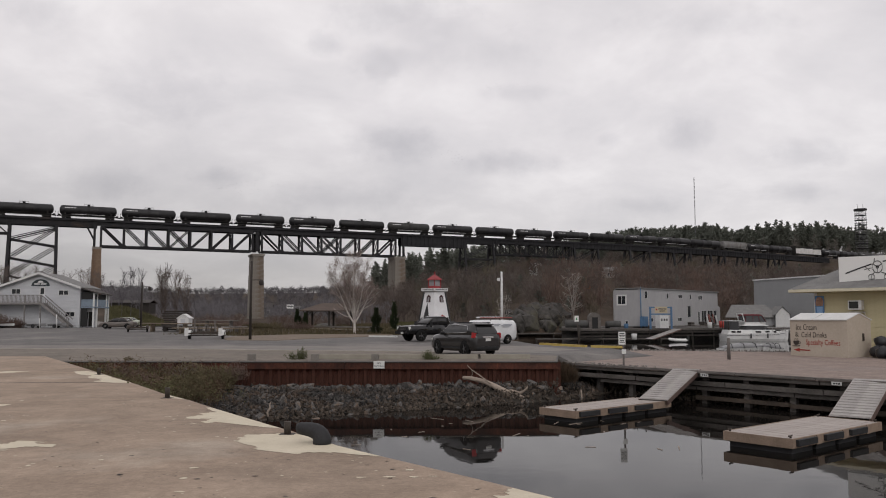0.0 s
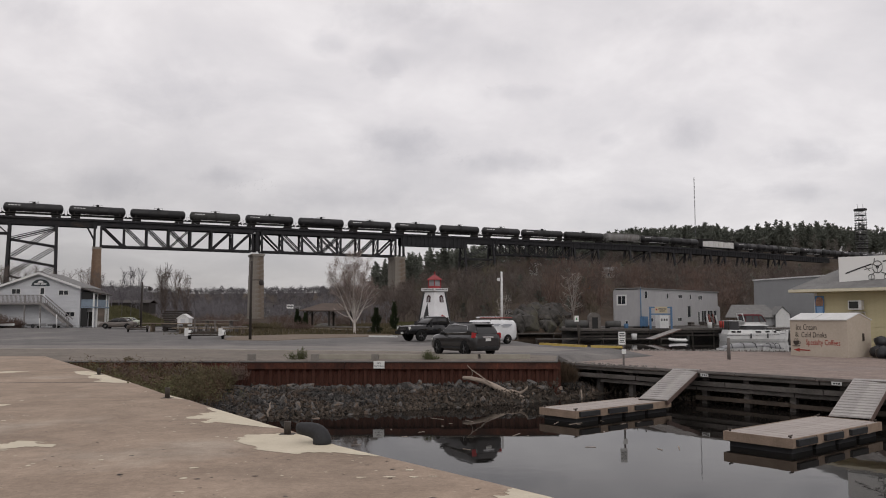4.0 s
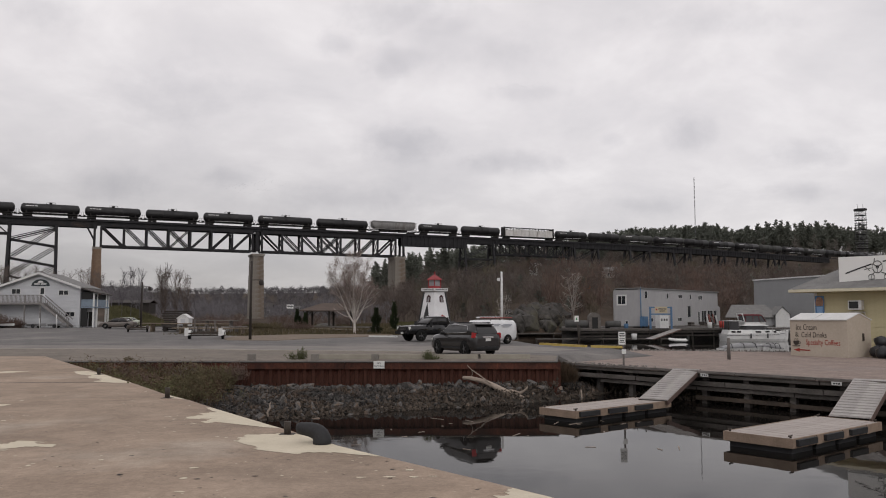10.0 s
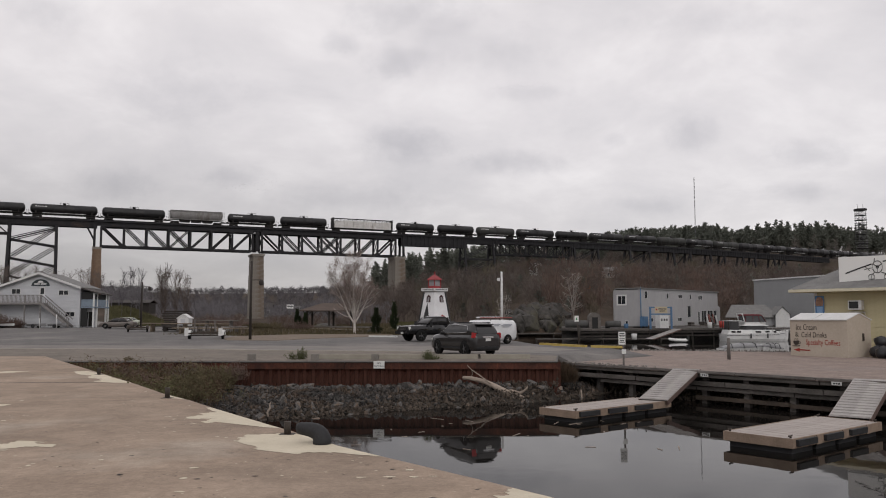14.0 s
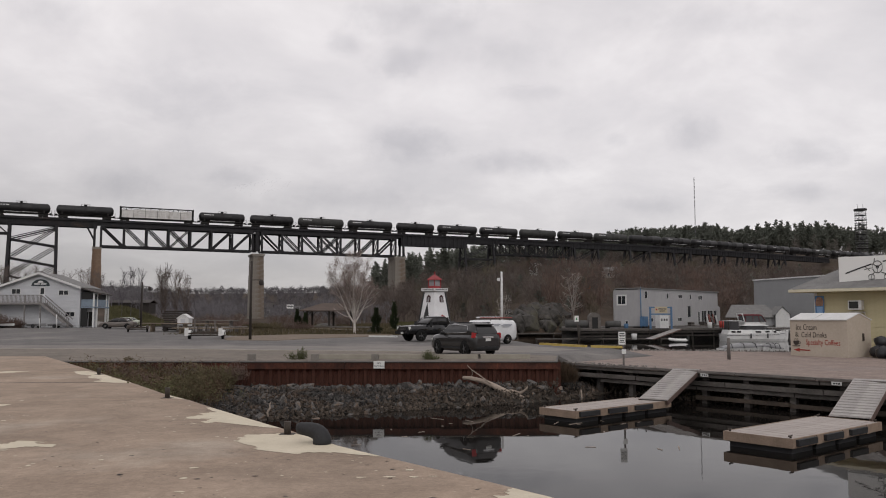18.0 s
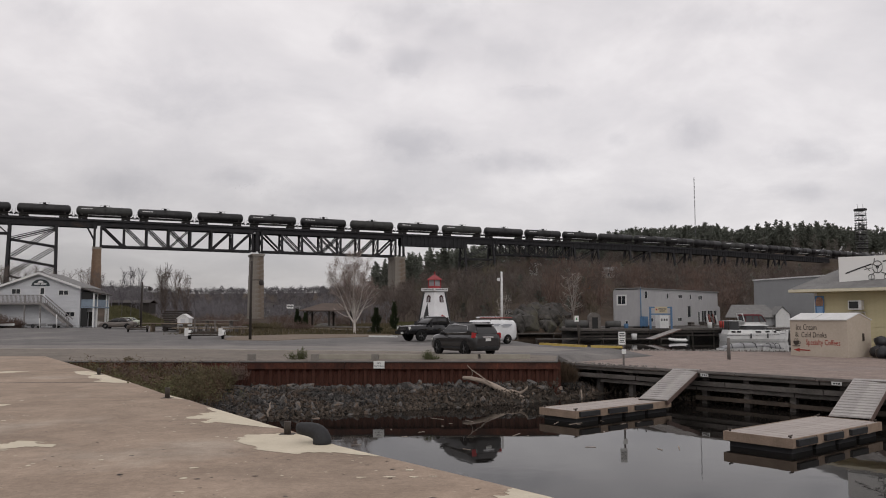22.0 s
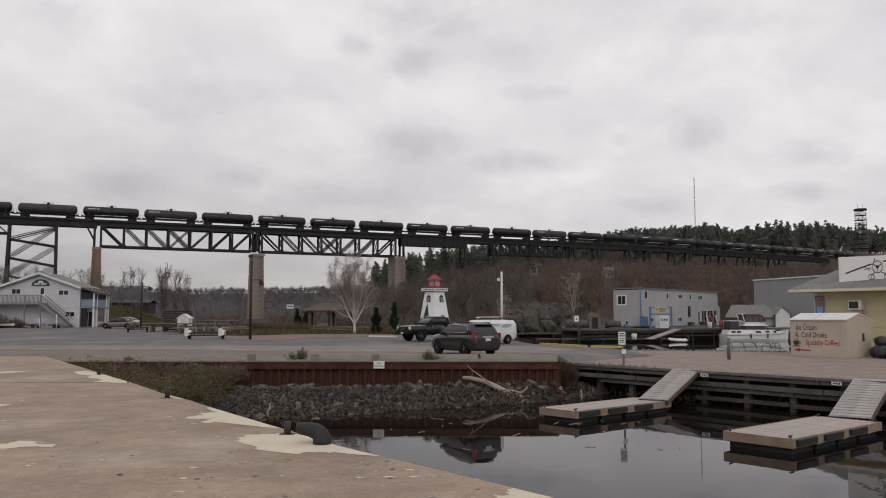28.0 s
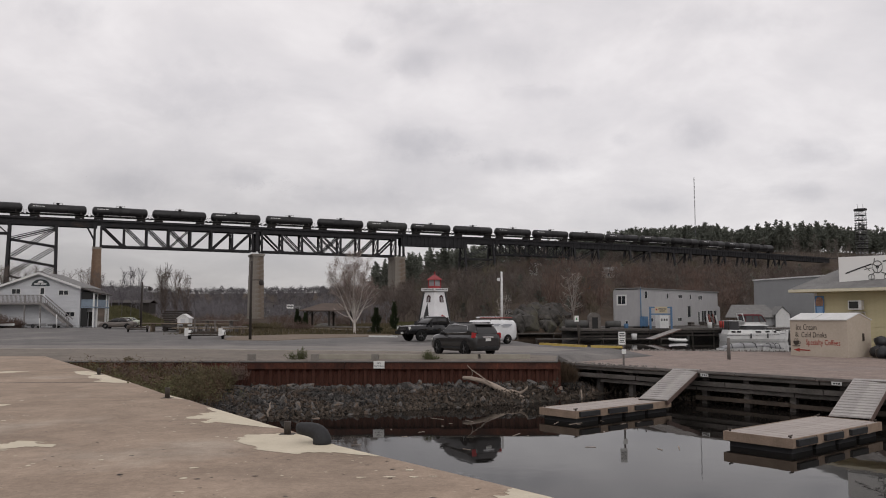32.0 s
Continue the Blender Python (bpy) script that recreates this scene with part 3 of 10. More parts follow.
def couplers(parent, half):
    for sd in (-1, 1):
        b2 = B()
        box(b2, sd * (half - 0.9), -0.12, 0.75, sd * (half - 0.02), 0.12, 1.0)
        box(b2, sd * (half - 0.35), -0.2, 0.7, sd * (half - 0.02), 0.2, 1.05)
        part("coupler", b2, UNDER, parent)


def tank_car(m, pitch, material, marks=True):
    """A black tank wagon; local x along the track, z up from the rail head."""
    root = thing("tank_car", m, "black cylindrical railway tank car with top platform" if material is TANKBLACK else "dull dark brown-grey railway tank car with stains", "tank car", "tank cars of the train")
    half = pitch / 2
    tl = half - 0.72
    r, zc = 1.52, 2.72
    b2 = B()
    lathe(b2, [(-tl, 0.35), (-tl + 0.12, 0.85), (-tl + 0.34, 1.22), (-tl + 0.62, 1.44), (-tl + 0.9, r), (-3.0, r), (-2.96, r + 0.02), (-2.9, r), (2.9, r), (2.96, r + 0.02), (3.0, r), (tl - 0.9, r), (tl - 0.62, 1.44), (tl - 0.34, 1.22), (tl - 0.12, 0.85), (tl, 0.35)], 0, 26, pose(0, 0, zc))
    part("tank", b2, material, root)
    b2 = B()
    box(b2, -half + 0.55, -0.35, 0.82, half - 0.55, 0.35, 1.16)
    for sd in (-1, 1):
        box(b2, sd * (half - 2.9) - 1.4, -1.35, 1.12, sd * (half - 2.9) + 1.4, 1.35, 1.3)
        for k in (-1, 1):
            prism(b2, [(-0.2, 1.2), (0.2, 1.2), (0.2, 2.1), (-0.2, 2.1)], -0.05, 0.05, pose(sd * (half - 2.4), k * 1.28, 0, 90))
    part("underframe", b2, UNDER, root)
    for sd in (-1, 1):
        bogie(root, sd * (half - 2.7))
        b2 = B()
        box(b2, sd * (half - 0.62) - 0.32, -1.5, 1.16, sd * (half - 0.62) + 0.32, 1.5, 1.26)
        for k in (-1, 1):
            beam(b2, (sd * (half - 0.34), k * 1.45, 1.2), (sd * (half - 0.34), k * 1.45, 2.25), 0.05)
        beam(b2, (sd * (half - 0.34), -1.45, 2.25), (sd * (half - 0.34), 1.45, 2.25), 0.05)
        part("end_platform", b2, UNDER, root)
    couplers(root, half)
    b2 = B()
    lathe(b2, [(0, 0.42), (0.36, 0.42), (0.42, 0.5), (0.5, 0.5), (0.55, 0.3)], 2, 14, pose(0, 0, zc + r - 0.08))
    part("manway", b2, material, root)
    b2 = B()
    for k in (-1, 1):
        beam(b2, (-1.3, k * 0.75, zc + r + 0.45), (1.3, k * 0.75, zc + r + 0.45), 0.05)
        for xx in (-1.3, 0, 1.3):
            beam(b2, (xx, k * 0.75, zc + r - 0.3), (xx, k * 0.75, zc + r + 0.45), 0.05)
    box(b2, -1.3, -0.8, zc + r - 0.14, 1.3, 0.8, zc + r - 0.08)
    part("top_platform", b2, UNDER, root)
    for k in (-1, 1):
        b2 = B()
        for xx in (-0.22, 0.22):
            beam(b2, (xx, k * 1.62, 1.1), (xx, k * 1.62, zc + 0.6), 0.05)
            beam(b2, (xx, k * 1.62, zc + 0.6), (xx, k * 0.82, zc + r), 0.05)
        for z in (1.3, 1.7, 2.1, 2.5, 2.9, 3.3):
            beam(b2, (-0.22, k * 1.62, z), (0.22, k * 1.62, z), 0.04)
        part("ladder", b2, UNDER, root)
    b2 = B()
    for k in (-1, 1):
        beam(b2, (-half + 4.2, k * 1.56, 1.33), (half - 4.2, k * 1.56, 1.33), 0.05, 0.13)
    part("side_rail", b2, STENCIL if marks else UNDER, root, "pale reflective side rail" if marks else "")
    if marks:
        for i, w in enumerate((0.62, 0.9, 0.55, 0.8)):
            b2 = B()
            x = -tl + 1.75 + i * 0.86
            a = 0.42
            quadbox(b2, pose(x, -(r + 0.006) * math.cos(a), zc + (r + 0.006) * math.sin(a), 0 - math.degrees(a) * 1.0), w, 0.012, 0.24)
            part("stencil_mark", b2, STENCIL, root, "faded white stencil bar")
    return root


def hopper_car(m, pitch, material, label, tall):
    """A covered hopper wagon with smooth swelling sides."""
    root = thing("hopper_car", m, label, "hopper car", "hopper cars of the train")
    half = pitch / 2
    zt = tall
    b2 = B()
    w = 1.55

    def belly(x, zb, k):
        """The swelling section of the body at x, its floor at zb."""
        pts = [(-.72, zb), (-.93, zb + .35), (-1, zb + .5 * (zt - zb)), (-.95, zt - .5), (-.70, zt - .12), (-.3, zt)]
        return [(x, y * w * k, z) for y, z in pts] + [(x, -y * w * k, z) for y, z in reversed(pts)]
    loft(b2, [belly(-half + .95, 2.3, .96), belly(-half + 1.0, 2.1, .99), belly(-half + 1.9, 1.5, 1), belly(half - 1.9, 1.5, 1), belly(half - 1.0, 2.1, .99), belly(half - .95, 2.3, .96)])
    part("body", b2, material, root)
    for k in (-1, 1):
        for z0, z1 in ((zt - 0.22, zt - 0.02), (1.35, 1.6)):
            b2 = B()
            box(b2, -half + 0.7, k * (w - 0.12), z0, half - 0.7, k * (w + 0.04), z1)
            part("side_sill", b2, material, root)
    b2 = B()
    for k in (-1, 1):
        beam(b2, (-half + 1.2, k * 0.75, zt + 0.14), (half - 1.2, k * 0.75, zt + 0.14), 0.5, 0.05)
    box(b2, -half + 2, -0.35, zt, half - 2, 0.35, zt + 0.12)
    for i in range(9):
        x = -half + 1.6 + i * (pitch - 3.2) / 8
        box(b2, x - 0.05, -1.0, zt, x + 0.05, 1.0, zt + 0.12)
    part("roof_walkway", b2, material, root)
    step = (pitch - 7.6) / 3
    for x in (-step, 0, step):
        b2 = B()
        r = step / 2 - .03
        loft(b2, [[(x - r, -1.3, 1.45), (x + r, -1.3, 1.45), (x + r, 1.3, 1.45), (x - r, 1.3, 1.45)], [(x - r * .82, -1.05, 0.62), (x + r * .82, -1.05, 0.62), (x + r * .82, 1.05, 0.62), (x - r * .82, 1.05, 0.62)]], smooth=False)
        part("discharge_chute", b2, UNDER, root)
    for sd in (-1, 1):
        bogie(root, sd * (half - 2.4))
        b2 = B()
        box(b2, sd * (half - 0.7) - 0.5, -1.5, 1.0, sd * (half - 0.7) + 0.5, 1.5, 1.15)
        for k in (-1, 1):
            beam(b2, (sd * (half - 0.4), k * 1.45, 1.1), (sd * (half - 0.4), k * 1.45, zt), 0.07)
            beam(b2, (sd * (half - 0.85), k * 1.45, 1.1), (sd * (half - 0.85), k * 1.45, zt), 0.07)
            for z in (1.6, 2.1, 2.6, 3.1, 3.6):
                beam(b2, (sd * (half - 0.4), k * 1.45, z), (sd * (half - 0.85), k * 1.45, z), 0.05)
        part("end_frame", b2, material, root)
    couplers(root, half)
    return root


def lumber_car(m, pitch, label, tall):
    """A centre-beam flat wagon: deck, end walls, a braced middle frame and wrapped lumber on both sides."""
    root = thing("flat_car", m, label, "flat car", "flat cars of the train")
    half, zt = pitch / 2, tall
    b2 = B()
    box(b2, -half + 0.7, -1.5, 0.85, half - 0.7, 1.5, 1.15)
    part("deck", b2, UNDER, root, bev=0.03)
    b2 = B()
    box(b2, -half + 1.2, -0.3, zt - 0.28, half - 1.2, 0.3, zt)
    part("top_chord", b2, UNDER, root)
    n = 15
    x0, x1 = -half + 1.35, half - 1.35
    for i in range(n + 1):
        x = x0 + (x1 - x0) * i / n
        b2 = B()
        box(b2, x - 0.11, -0.12, 1.15, x + 0.11, 0.12, zt - 0.2)
        part("centre_post", b2, UNDER, root)
        if i < n:
            xb = x0 + (x1 - x0) * (i + 1) / n
            b2 = B()
            beam(b2, (x, 0, zt - 0.95), (xb, 0, zt - 0.25), 0.1) if i % 2 else beam(b2, (xb, 0, zt - 0.95), (x, 0, zt - 0.25), 0.1)
            part("brace", b2, UNDER, root)
    r2 = random.Random(23)
    for sd in (-1, 1):
        b2 = B()
        box(b2, sd * (half - 1.05) - 0.14, -1.5, 1.1, sd * (half - 1.05) + 0.14, 1.5, zt)
        part("end_wall", b2, UNDER, root, "dark steel end wall", bev=0.02)
        bogie(root, sd * (half - 2.4))
        for i in range(6):
            xa = x0 + 0.12 + (x1 - x0 - 0.2) * i / 6
            xb = x0 + 0.04 + (x1 - x0 - 0.2) * (i + 1) / 6
            z = 1.16
            for h in (0.72, 0.72, 0.72, 0.55 if r2.random() < .6 else 0.3):
                b2 = B()
                box(b2, xa, sd * 0.16, z, xb - 0.05, sd * (1.44 + r2.uniform(-.03, .03)), z + h - 0.03)
                part("lumber_pack", b2, HOPPERWHITE, root, "white-wrapped pack of lumber", bev=0.03)
                z += h
    couplers(root, half)
    return root


# the train at the start: coupling places along the line, from the west end
SPEED = 17.376
GAPS = [-21.5, -3.4, 14.7, 32.8, 51.0, 68.8, 86.8, 104.8, 122.9, 141.2, 159.2, 177.3, 195.4, 213.4, 231.4, 249.5, 267.5, 287.8, 308.2, 326.6, 344.3, 362.5, 387.1, 403.8, 420.4, 438.3, 456.9, 473.6, 491.6, 509.5, 527.7, 545.8, 563.9, 582.3, 600.4, 618.5, 636.8, 654.9, 673.1, 691.5, 708.5, 726.2, 744.0, 761.6, 779.4, 797.4, 815.4, 833.6, 851.6, 869.6, 887.6, 905.6]
HOPPERS = {308.2: (HOPPERGREY, "plain grey covered railway hopper car", 4.3), 362.5: (None, "centre-beam flat wagon loaded with white-wrapped lumber", 4.75)}


def train_at(s, t):
    """Where a car that starts at s has come to at t: an even pace that picks up a little in the second half."""
    u = s - SPEED * t - lerp(t, [0, 6, 12, 16.5, 20, 24, 29, 32], [0, -.25, -.6, -.65, 0, .9, 1.8, 2.2])
    return u + lerp(u, [80, 120, 160, 190, 215, 240], [0, .5, .85, .9, .5, 0])


TRAIN = []
_protos = {}


def train_pose(s):
    return LINE @ on_line(s) @ pose(0, 0, RAIL_Z)


def build_train():
    for i, (a, b) in enumerate(zip(GAPS, GAPS[1:])):
        p = train_pose((a + b) / 2)
        pitch = round((b - a) * 2) / 2
        if a in HOPPERS:
            mt, lab, tall = HOPPERS[a]
            ob = hopper_car(p, pitch, mt, lab, tall) if mt else lumber_car(p, pitch, lab, tall)
        else:
            kind = TANKGREY if i in (39, 31, 29, 24, 9) else TANKBLACK
            marks = (i * 5) % 3 != 1
            key = (pitch, kind.name, marks)
            if key in _protos:
                ob = copy_thing(_protos[key], p)
            else:
                ob = _protos[key] = tank_car(p, pitch, kind, marks)
        TRAIN.append((ob, (a + b) / 2))


build_train()
# ---- quay details: pale patches, stubs, black pipe ----
PATCHES = [
    [(-13.74, 29.7), (-13.4, 30.1), (-12.4, 28.8), (-11.4, 27.3), (-9.6, 24.6), (-10.3, 24.7), (-10.95, 25.1), (-11.15, 26.2), (-11.85, 26.6), (-12.2, 27.7), (-12.9, 28.3)],
    [(-7.2, 20.85), (-6.95, 20.85), (-5.85, 19.8), (-5.95, 19.5), (-6.8, 19.95)],
    [(-5.18, 16.0), (-5.0, 16.45), (-4.86, 17.05), (-5.2, 17.8), (-5.0, 18.0), (-4.5, 17.2), (-4.05, 16.45), (-2.75, 14.5), (-3.2, 14.65), (-3.8, 15.05), (-4.33, 15.4), (-4.45, 15.2), (-4.68, 15.5), (-4.55, 15.95), (-4.83, 15.85)],
    [(-3.39, 13.4), (-3.28, 13.7), (-2.78, 13.9), (-2.48, 13.85), (-2.36, 14.0), (-1.65, 12.65), (-1.15, 12.0), (-0.77, 11.55), (-1.21, 11.75), (-1.56, 11.95), (-1.92, 12.0), (-2.2, 11.85), (-2.73, 12.15), (-3.26, 12.95)],
    [(-16.6, 29.6), (-16.2, 30.0), (-15.4, 29.8), (-15.8, 29.1), (-16.4, 28.9)],
    [(-7.7, 12.75), (-7.0, 12.8), (-6.9, 13.1), (-6.4, 12.95), (-6.38, 12.75), (-6.1, 12.7), (-6.1, 12.5), (-6.5, 12.5), (-6.8, 12.15), (-7.6, 12.15)],
    [(0.55, 9.1), (0.76, 9.4), (0.95, 9.45), (1.26, 8.98), (1.2, 8.6), (0.7, 8.6)],
    [(-10.6, 18.6), (-10.2, 18.6), (-9.9, 18.45), (-10.0, 18.25), (-10.5, 18.2)],
]


def quay_x(y):
    """Where the quay ends at y."""
    return lerp(-y, [-q[1] for q in QUAY_EDGE], [q[0] for q in QUAY_EDGE])


def ragged(pts, seed, amp=0.17, n=18):
    """A closed outline with many small irregular steps between its points."""
    out = []
    for i, p in enumerate(pts):
        q = pts[(i + 1) % len(pts)]
        for k in range(n):
            t = k / n
            x, y = p[0] + (q[0] - p[0]) * t, p[1] + (q[1] - p[1]) * t
            w = amp * (noise.noise((x * 2.6, y * 2.6, seed)) + 0.6 * noise.noise((x * 9, y * 9, seed)) + 0.35 * noise.noise((x * 24, y * 24, seed))) * (1 if k else 0.3)
            out.append((x + w, y - w * 0.6))
    return out


for i, pts in enumerate(PATCHES):
    bm = B()
    vs = [bm.verts.new((min(x, quay_x(y) - 0.03 - 0.02 * noise.noise((y * 5, 1, 1))), y, 0.011)) for x, y in ragged(pts, i)]
    bmesh.ops.triangle_fill(bm, edges=[bm.edges.new((vs[k], vs[(k + 1) % len(vs)])) for k in range(len(vs))])
    tagged(part("concrete_patch", bm, CREAM), "pale cream repair patch on the quay", "patch", kind="structure")
# small pale spalls
bm = B()
rng = random.Random(5)
for i in range(1500):
    x, y = rng.uniform(-12, 0.5), 8.4 + 14 * rng.random() ** 1.4
    if x > quay_x(y) - 0.25 or noise.noise((x * 0.9, y * 0.9, 4)) < 0.05 * (i % 5):
        continue
    r, w = 0.008 + 0.045 * rng.random() ** 4, rng.uniform(0.8, 2.2)
    vs = [bm.verts.new((x + r * w * rng.uniform(0.5, 1.4) * math.cos(a), y + r * rng.uniform(0.5, 1.4) * math.sin(a), 0.010)) for a in np.linspace(0, 2 * math.pi, 11)[:-1]]
    bm.faces.new(vs)
tagged(part("spalls", bm, CREAM), "small pale chips and flakes on the concrete", "chips", kind="stuff")
# joints in the concrete
JOINT = plain("dark_joint", (0.06, 0.05, 0.045), 0.95)
for p, q in (((-14.4, 24.6), (-9.9, 24.9)), ((-30, 24.2), (-14.4, 24.6))):
    bm = B()
    n = 24
    a = []
    for i in range(n + 1):
        t = i / n
        x, y = p[0] + (q[0] - p[0]) * t, p[1] + (q[1] - p[1]) * t
        w = 0.02 * noise.noise((x * 2, y * 2, 1))
        a.append((bm.verts.new((x + w, y + w - 0.05, 0.0095)), bm.verts.new((x + w, y + w + 0.05, 0.0095))))
    for u, v in zip(a, a[1:]):
        bm.faces.new((u[0], v[0], v[1], u[1]))
    tagged(part("crack", bm, JOINT), "dark open joint in the concrete", "joint", kind="structure")

# scattered dark pits and grit
bm = B()
for i in range(700):
    x, y = rng.uniform(-12, 0.5), 8.4 + 15 * rng.random() ** 1.3
    if x > quay_x(y) - 0.2:
        continue
    r = 0.006 + 0.022 * rng.random() ** 4
    bm.faces.new([bm.verts.new((x + r * rng.uniform(0.6, 2.2) * math.cos(a), y + r * rng.uniform(0.6, 1.3) * math.sin(a), 0.0098)) for a in np.linspace(0, 2 * math.pi, 8)[:-1]])
tagged(part("grit", bm, JOINT), "dark pits and grit on the concrete", "grit", kind="stuff")

IRON = mat("rusty_iron", (0.035, 0.03, 0.027), (0.085, 0.068, 0.055), 4, 0.8, 0.3, bump=0.004, fine=30)
for x, y, h in ((-12.15, 28.2, 0.24), (-6.9, 20.05, 0.26), (-2.68, 13.85, 0.22)):
    ob = thing("mooring_stub", pose(x, y, 0), "short rusty steel mooring stub on a base plate", "mooring post", "mooring stubs on the quay")
    bm = B()
    tube(bm, (0, 0, 0.012), (0, 0, h), 0.06, n=12)
    part("post", bm, IRON, ob)
    bm = B()
    box(bm, -0.13, -0.13, 0, 0.13, 0.13, 0.012)
    part("base_plate", bm, IRON, ob, bev=0.004)


def pipe_along(bm, path, r, n=18, flare=()):
    """A round tube swept along a list of points."""
    rings = []
    pts = [Vector(p) for p in path]
    side = None
    for i, p in enumerate(pts):
        d = (pts[min(i + 1, len(pts) - 1)] - pts[max(i - 1, 0)]).normalized()
        if side is None:
            side = d.orthogonal().normalized()
        side = (side - d * side.dot(d)).normalized()
        up = d.cross(side)
        k = r[i] if isinstance(r, (list, tuple)) else r
        rings.append([p + (side * math.cos(a) + up * math.sin(a)) * k for a in [2 * math.pi * j / n for j in range(n)]])
    loft(bm, rings)


bm = B()
path = [(-1.92, 12.77, 0.0), (-1.92, 12.77, 0.05), (-1.925, 12.775, 0.1), (-1.95, 12.79, 0.145), (-1.99, 12.81, 0.18), (-2.05, 12.84, 0.205), (-2.13, 12.88, 0.22), (-2.21, 12.92, 0.226), (-2.28, 12.95, 0.228), (-2.33, 12.97, 0.222)]
pipe_along(bm, path, [0.145, 0.145, 0.142, 0.138, 0.132, 0.124, 0.114, 0.106, 0.1, 0.09])
ob = part("drain_pipe", bm, RUBBER)
tagged(ob, "thick black elbow pipe standing on the quay edge", "pipe")

# ---- sheet-pile wall in front of the lot ----
wall = thing("wall_sheet_pile", pose(0, WALL_Y, WALL_Z), "rust-red steel sheet-pile retaining wall with a dark capping beam", "retaining wall", kind="structure")
b2 = B()
prism(b2, [(0, 0), (0.06, -0.11), (0.21, -0.11), (0.27, 0), (0.42, 0), (0.42, 0.012), (0.26, 0.012), (0.2, -0.098), (0.07, -0.098), (0.01, 0.012)], -2.6, -0.03)
weathered(RUST, [(1.1, 0.55, 1.35), (7, 0.75, 1.25)], 0.3)
pile_mesh = mesh_of("sheet_pile", b2, RUST)
x = -20.3
while x < 5.4:
    share("sheet_pile", pile_mesh, wall, pose(x, -0.02, 0.0))
    x += 0.42
for i in range(5):
    x0 = -20.3 + i * 5.18
    b2 = B()
    box(b2, x0, -0.27, -0.36, x0 + 5.16, -0.17, -0.06)
    part("waler", b2, RUST, wall, "rusted channel beam bolted along the wall", bev=0.02)
    b2 = B()
    box(b2, x0, -0.30, -0.06, x0 + 5.16, 0.35, 0.0)
    part("capping_beam", b2, DARKTIMBER, wall, "dark capping beam", bev=0.01)

# ---- kerbs on the lot edge ----
PAVEMENT = mat("tan_pavement_concrete", (0.145, 0.125, 0.106), (0.222, 0.194, 0.165), 0.6, 0.95, bump=0.006, fine=18, stain=(0.14, 0.125, 0.11), stain_scale=0.25, stain_at=0.52, spec=0.2)
weathered(PAVEMENT, [(1.8, 0.85, 1.12)], 0.25)
KERBPALE = mat("pale_kerb_block", (0.23, 0.21, 0.175), (0.34, 0.315, 0.265), 1.2, 0.9, bump=0.006, fine=30)
bm = B()
edge = [(-118, 51.4), (-18, 49.6), (0, 46.0)]
for (xa, ya), (xb, yb) in zip(edge, edge[1:]):
    beam(bm, (xa, ya, lot_height(0, ya) + 0.0), (xb, yb, lot_height(0, yb) + 0.0), 0.3, 0.12)
tagged(part("kerb_edging", bm, mat("pale_edging_concrete", (0.26, 0.235, 0.205), (0.38, 0.345, 0.30), 1.0, 0.9, fine=14)), "worn pale edging along the pavement", "kerb", kind="structure")
tagged(part("pavement", draped([(-19.5, WALL_Y + 0.36), (5.55, WALL_Y + 0.36), (6.1, 42.6), (0, 46.0), (-18, 49.6), (-118, 51.4), (-118, 41.7), (-20.6, 41.7)], -0.4, 0.02), PAVEMENT), "pale concrete strip along the harbour wall", "pavement", kind="structure")
for x0, x1 in ((-6.4, -3.27), (-3.23, 1.78), (1.91, 4.43)):
    bm = B()
    box(bm, x0, 40.5, -0.1, x1, 40.85, 0.16)
    tagged(part("kerb", bm, KERBPALE, bev=0.04), "long pale concrete kerb block", "kerb", "kerb blocks on the lot edge")
for x in (-9.55, -6.4, -3.4):
    bm = B()
    box(bm, x - 0.17, 39.62, -0.1, x + 0.17, 39.95, 0.2)
    tagged(part("concrete_block", bm, KERB, bev=0.05), "small square concrete block on the wall edge", "concrete block", "blocks on the wall edge")
YELLOW = mat("yellow_kerb_paint", (0.38, 0.27, 0.06), (0.52, 0.39, 0.12), 2.0, 0.7, fine=20, stain=(0.33, 0.30, 0.26), stain_scale=1.5, stain_at=0.6)
for p, q in (((6.9, 56.5), (9.45, 52.6)), ((9.75, 52.4), (11.6, 51.4))):
    bm = B()
    beam(bm, (*p, lot_height(*p) + 0.07), (*q, lot_height(*q) + 0.07), 0.22, 0.15)
    tagged(part("kerb", bm, YELLOW, bev=0.03), "yellow painted kerb at the edge of the lot", "kerb", "yellow kerbs")

# ---- promenade on timber cribbing ----
PE, PN = Vector((0.617, -0.787, 0)), Vector((0.787, 0.617, 0))
P0 = Vector((6.2, 43.6, 0))
PRZ = -0.4
FRONT = 46.0
far_end = P0 + PE * FRONT
prom_poly = [(P0.x, P0.y), (far_end.x, far_end.y), (70, far_end.y), (70, 50), (24.2, 56.6), (13.7, 59.6), (10.9, 52.2)]
bm = B()
prism(bm, prom_poly, PRZ - 0.14, PRZ)
weathered(PAVER, [(1.1, 0.86, 1.1), (9, 0.82, 1.14), (40, 0.88, 1.1)], 0.3)
tagged(part("promenade", bm, PAVER), "pinkish paved promenade beside the harbour basin", "promenade", kind="structure")
bm = B()
apron = [(6.15, 43.25, 0.005), (10.88, 51.98, 0.065), (13.4, 50.6, PRZ + 0.005), (6.95, 43.2, PRZ + 0.005)]
top = [bm.verts.new(p) for p in apron]
low = [bm.verts.new((p[0], p[1], -0.7)) for p in apron]
bm.faces.new(top)
bm.faces.new(low[::-1])
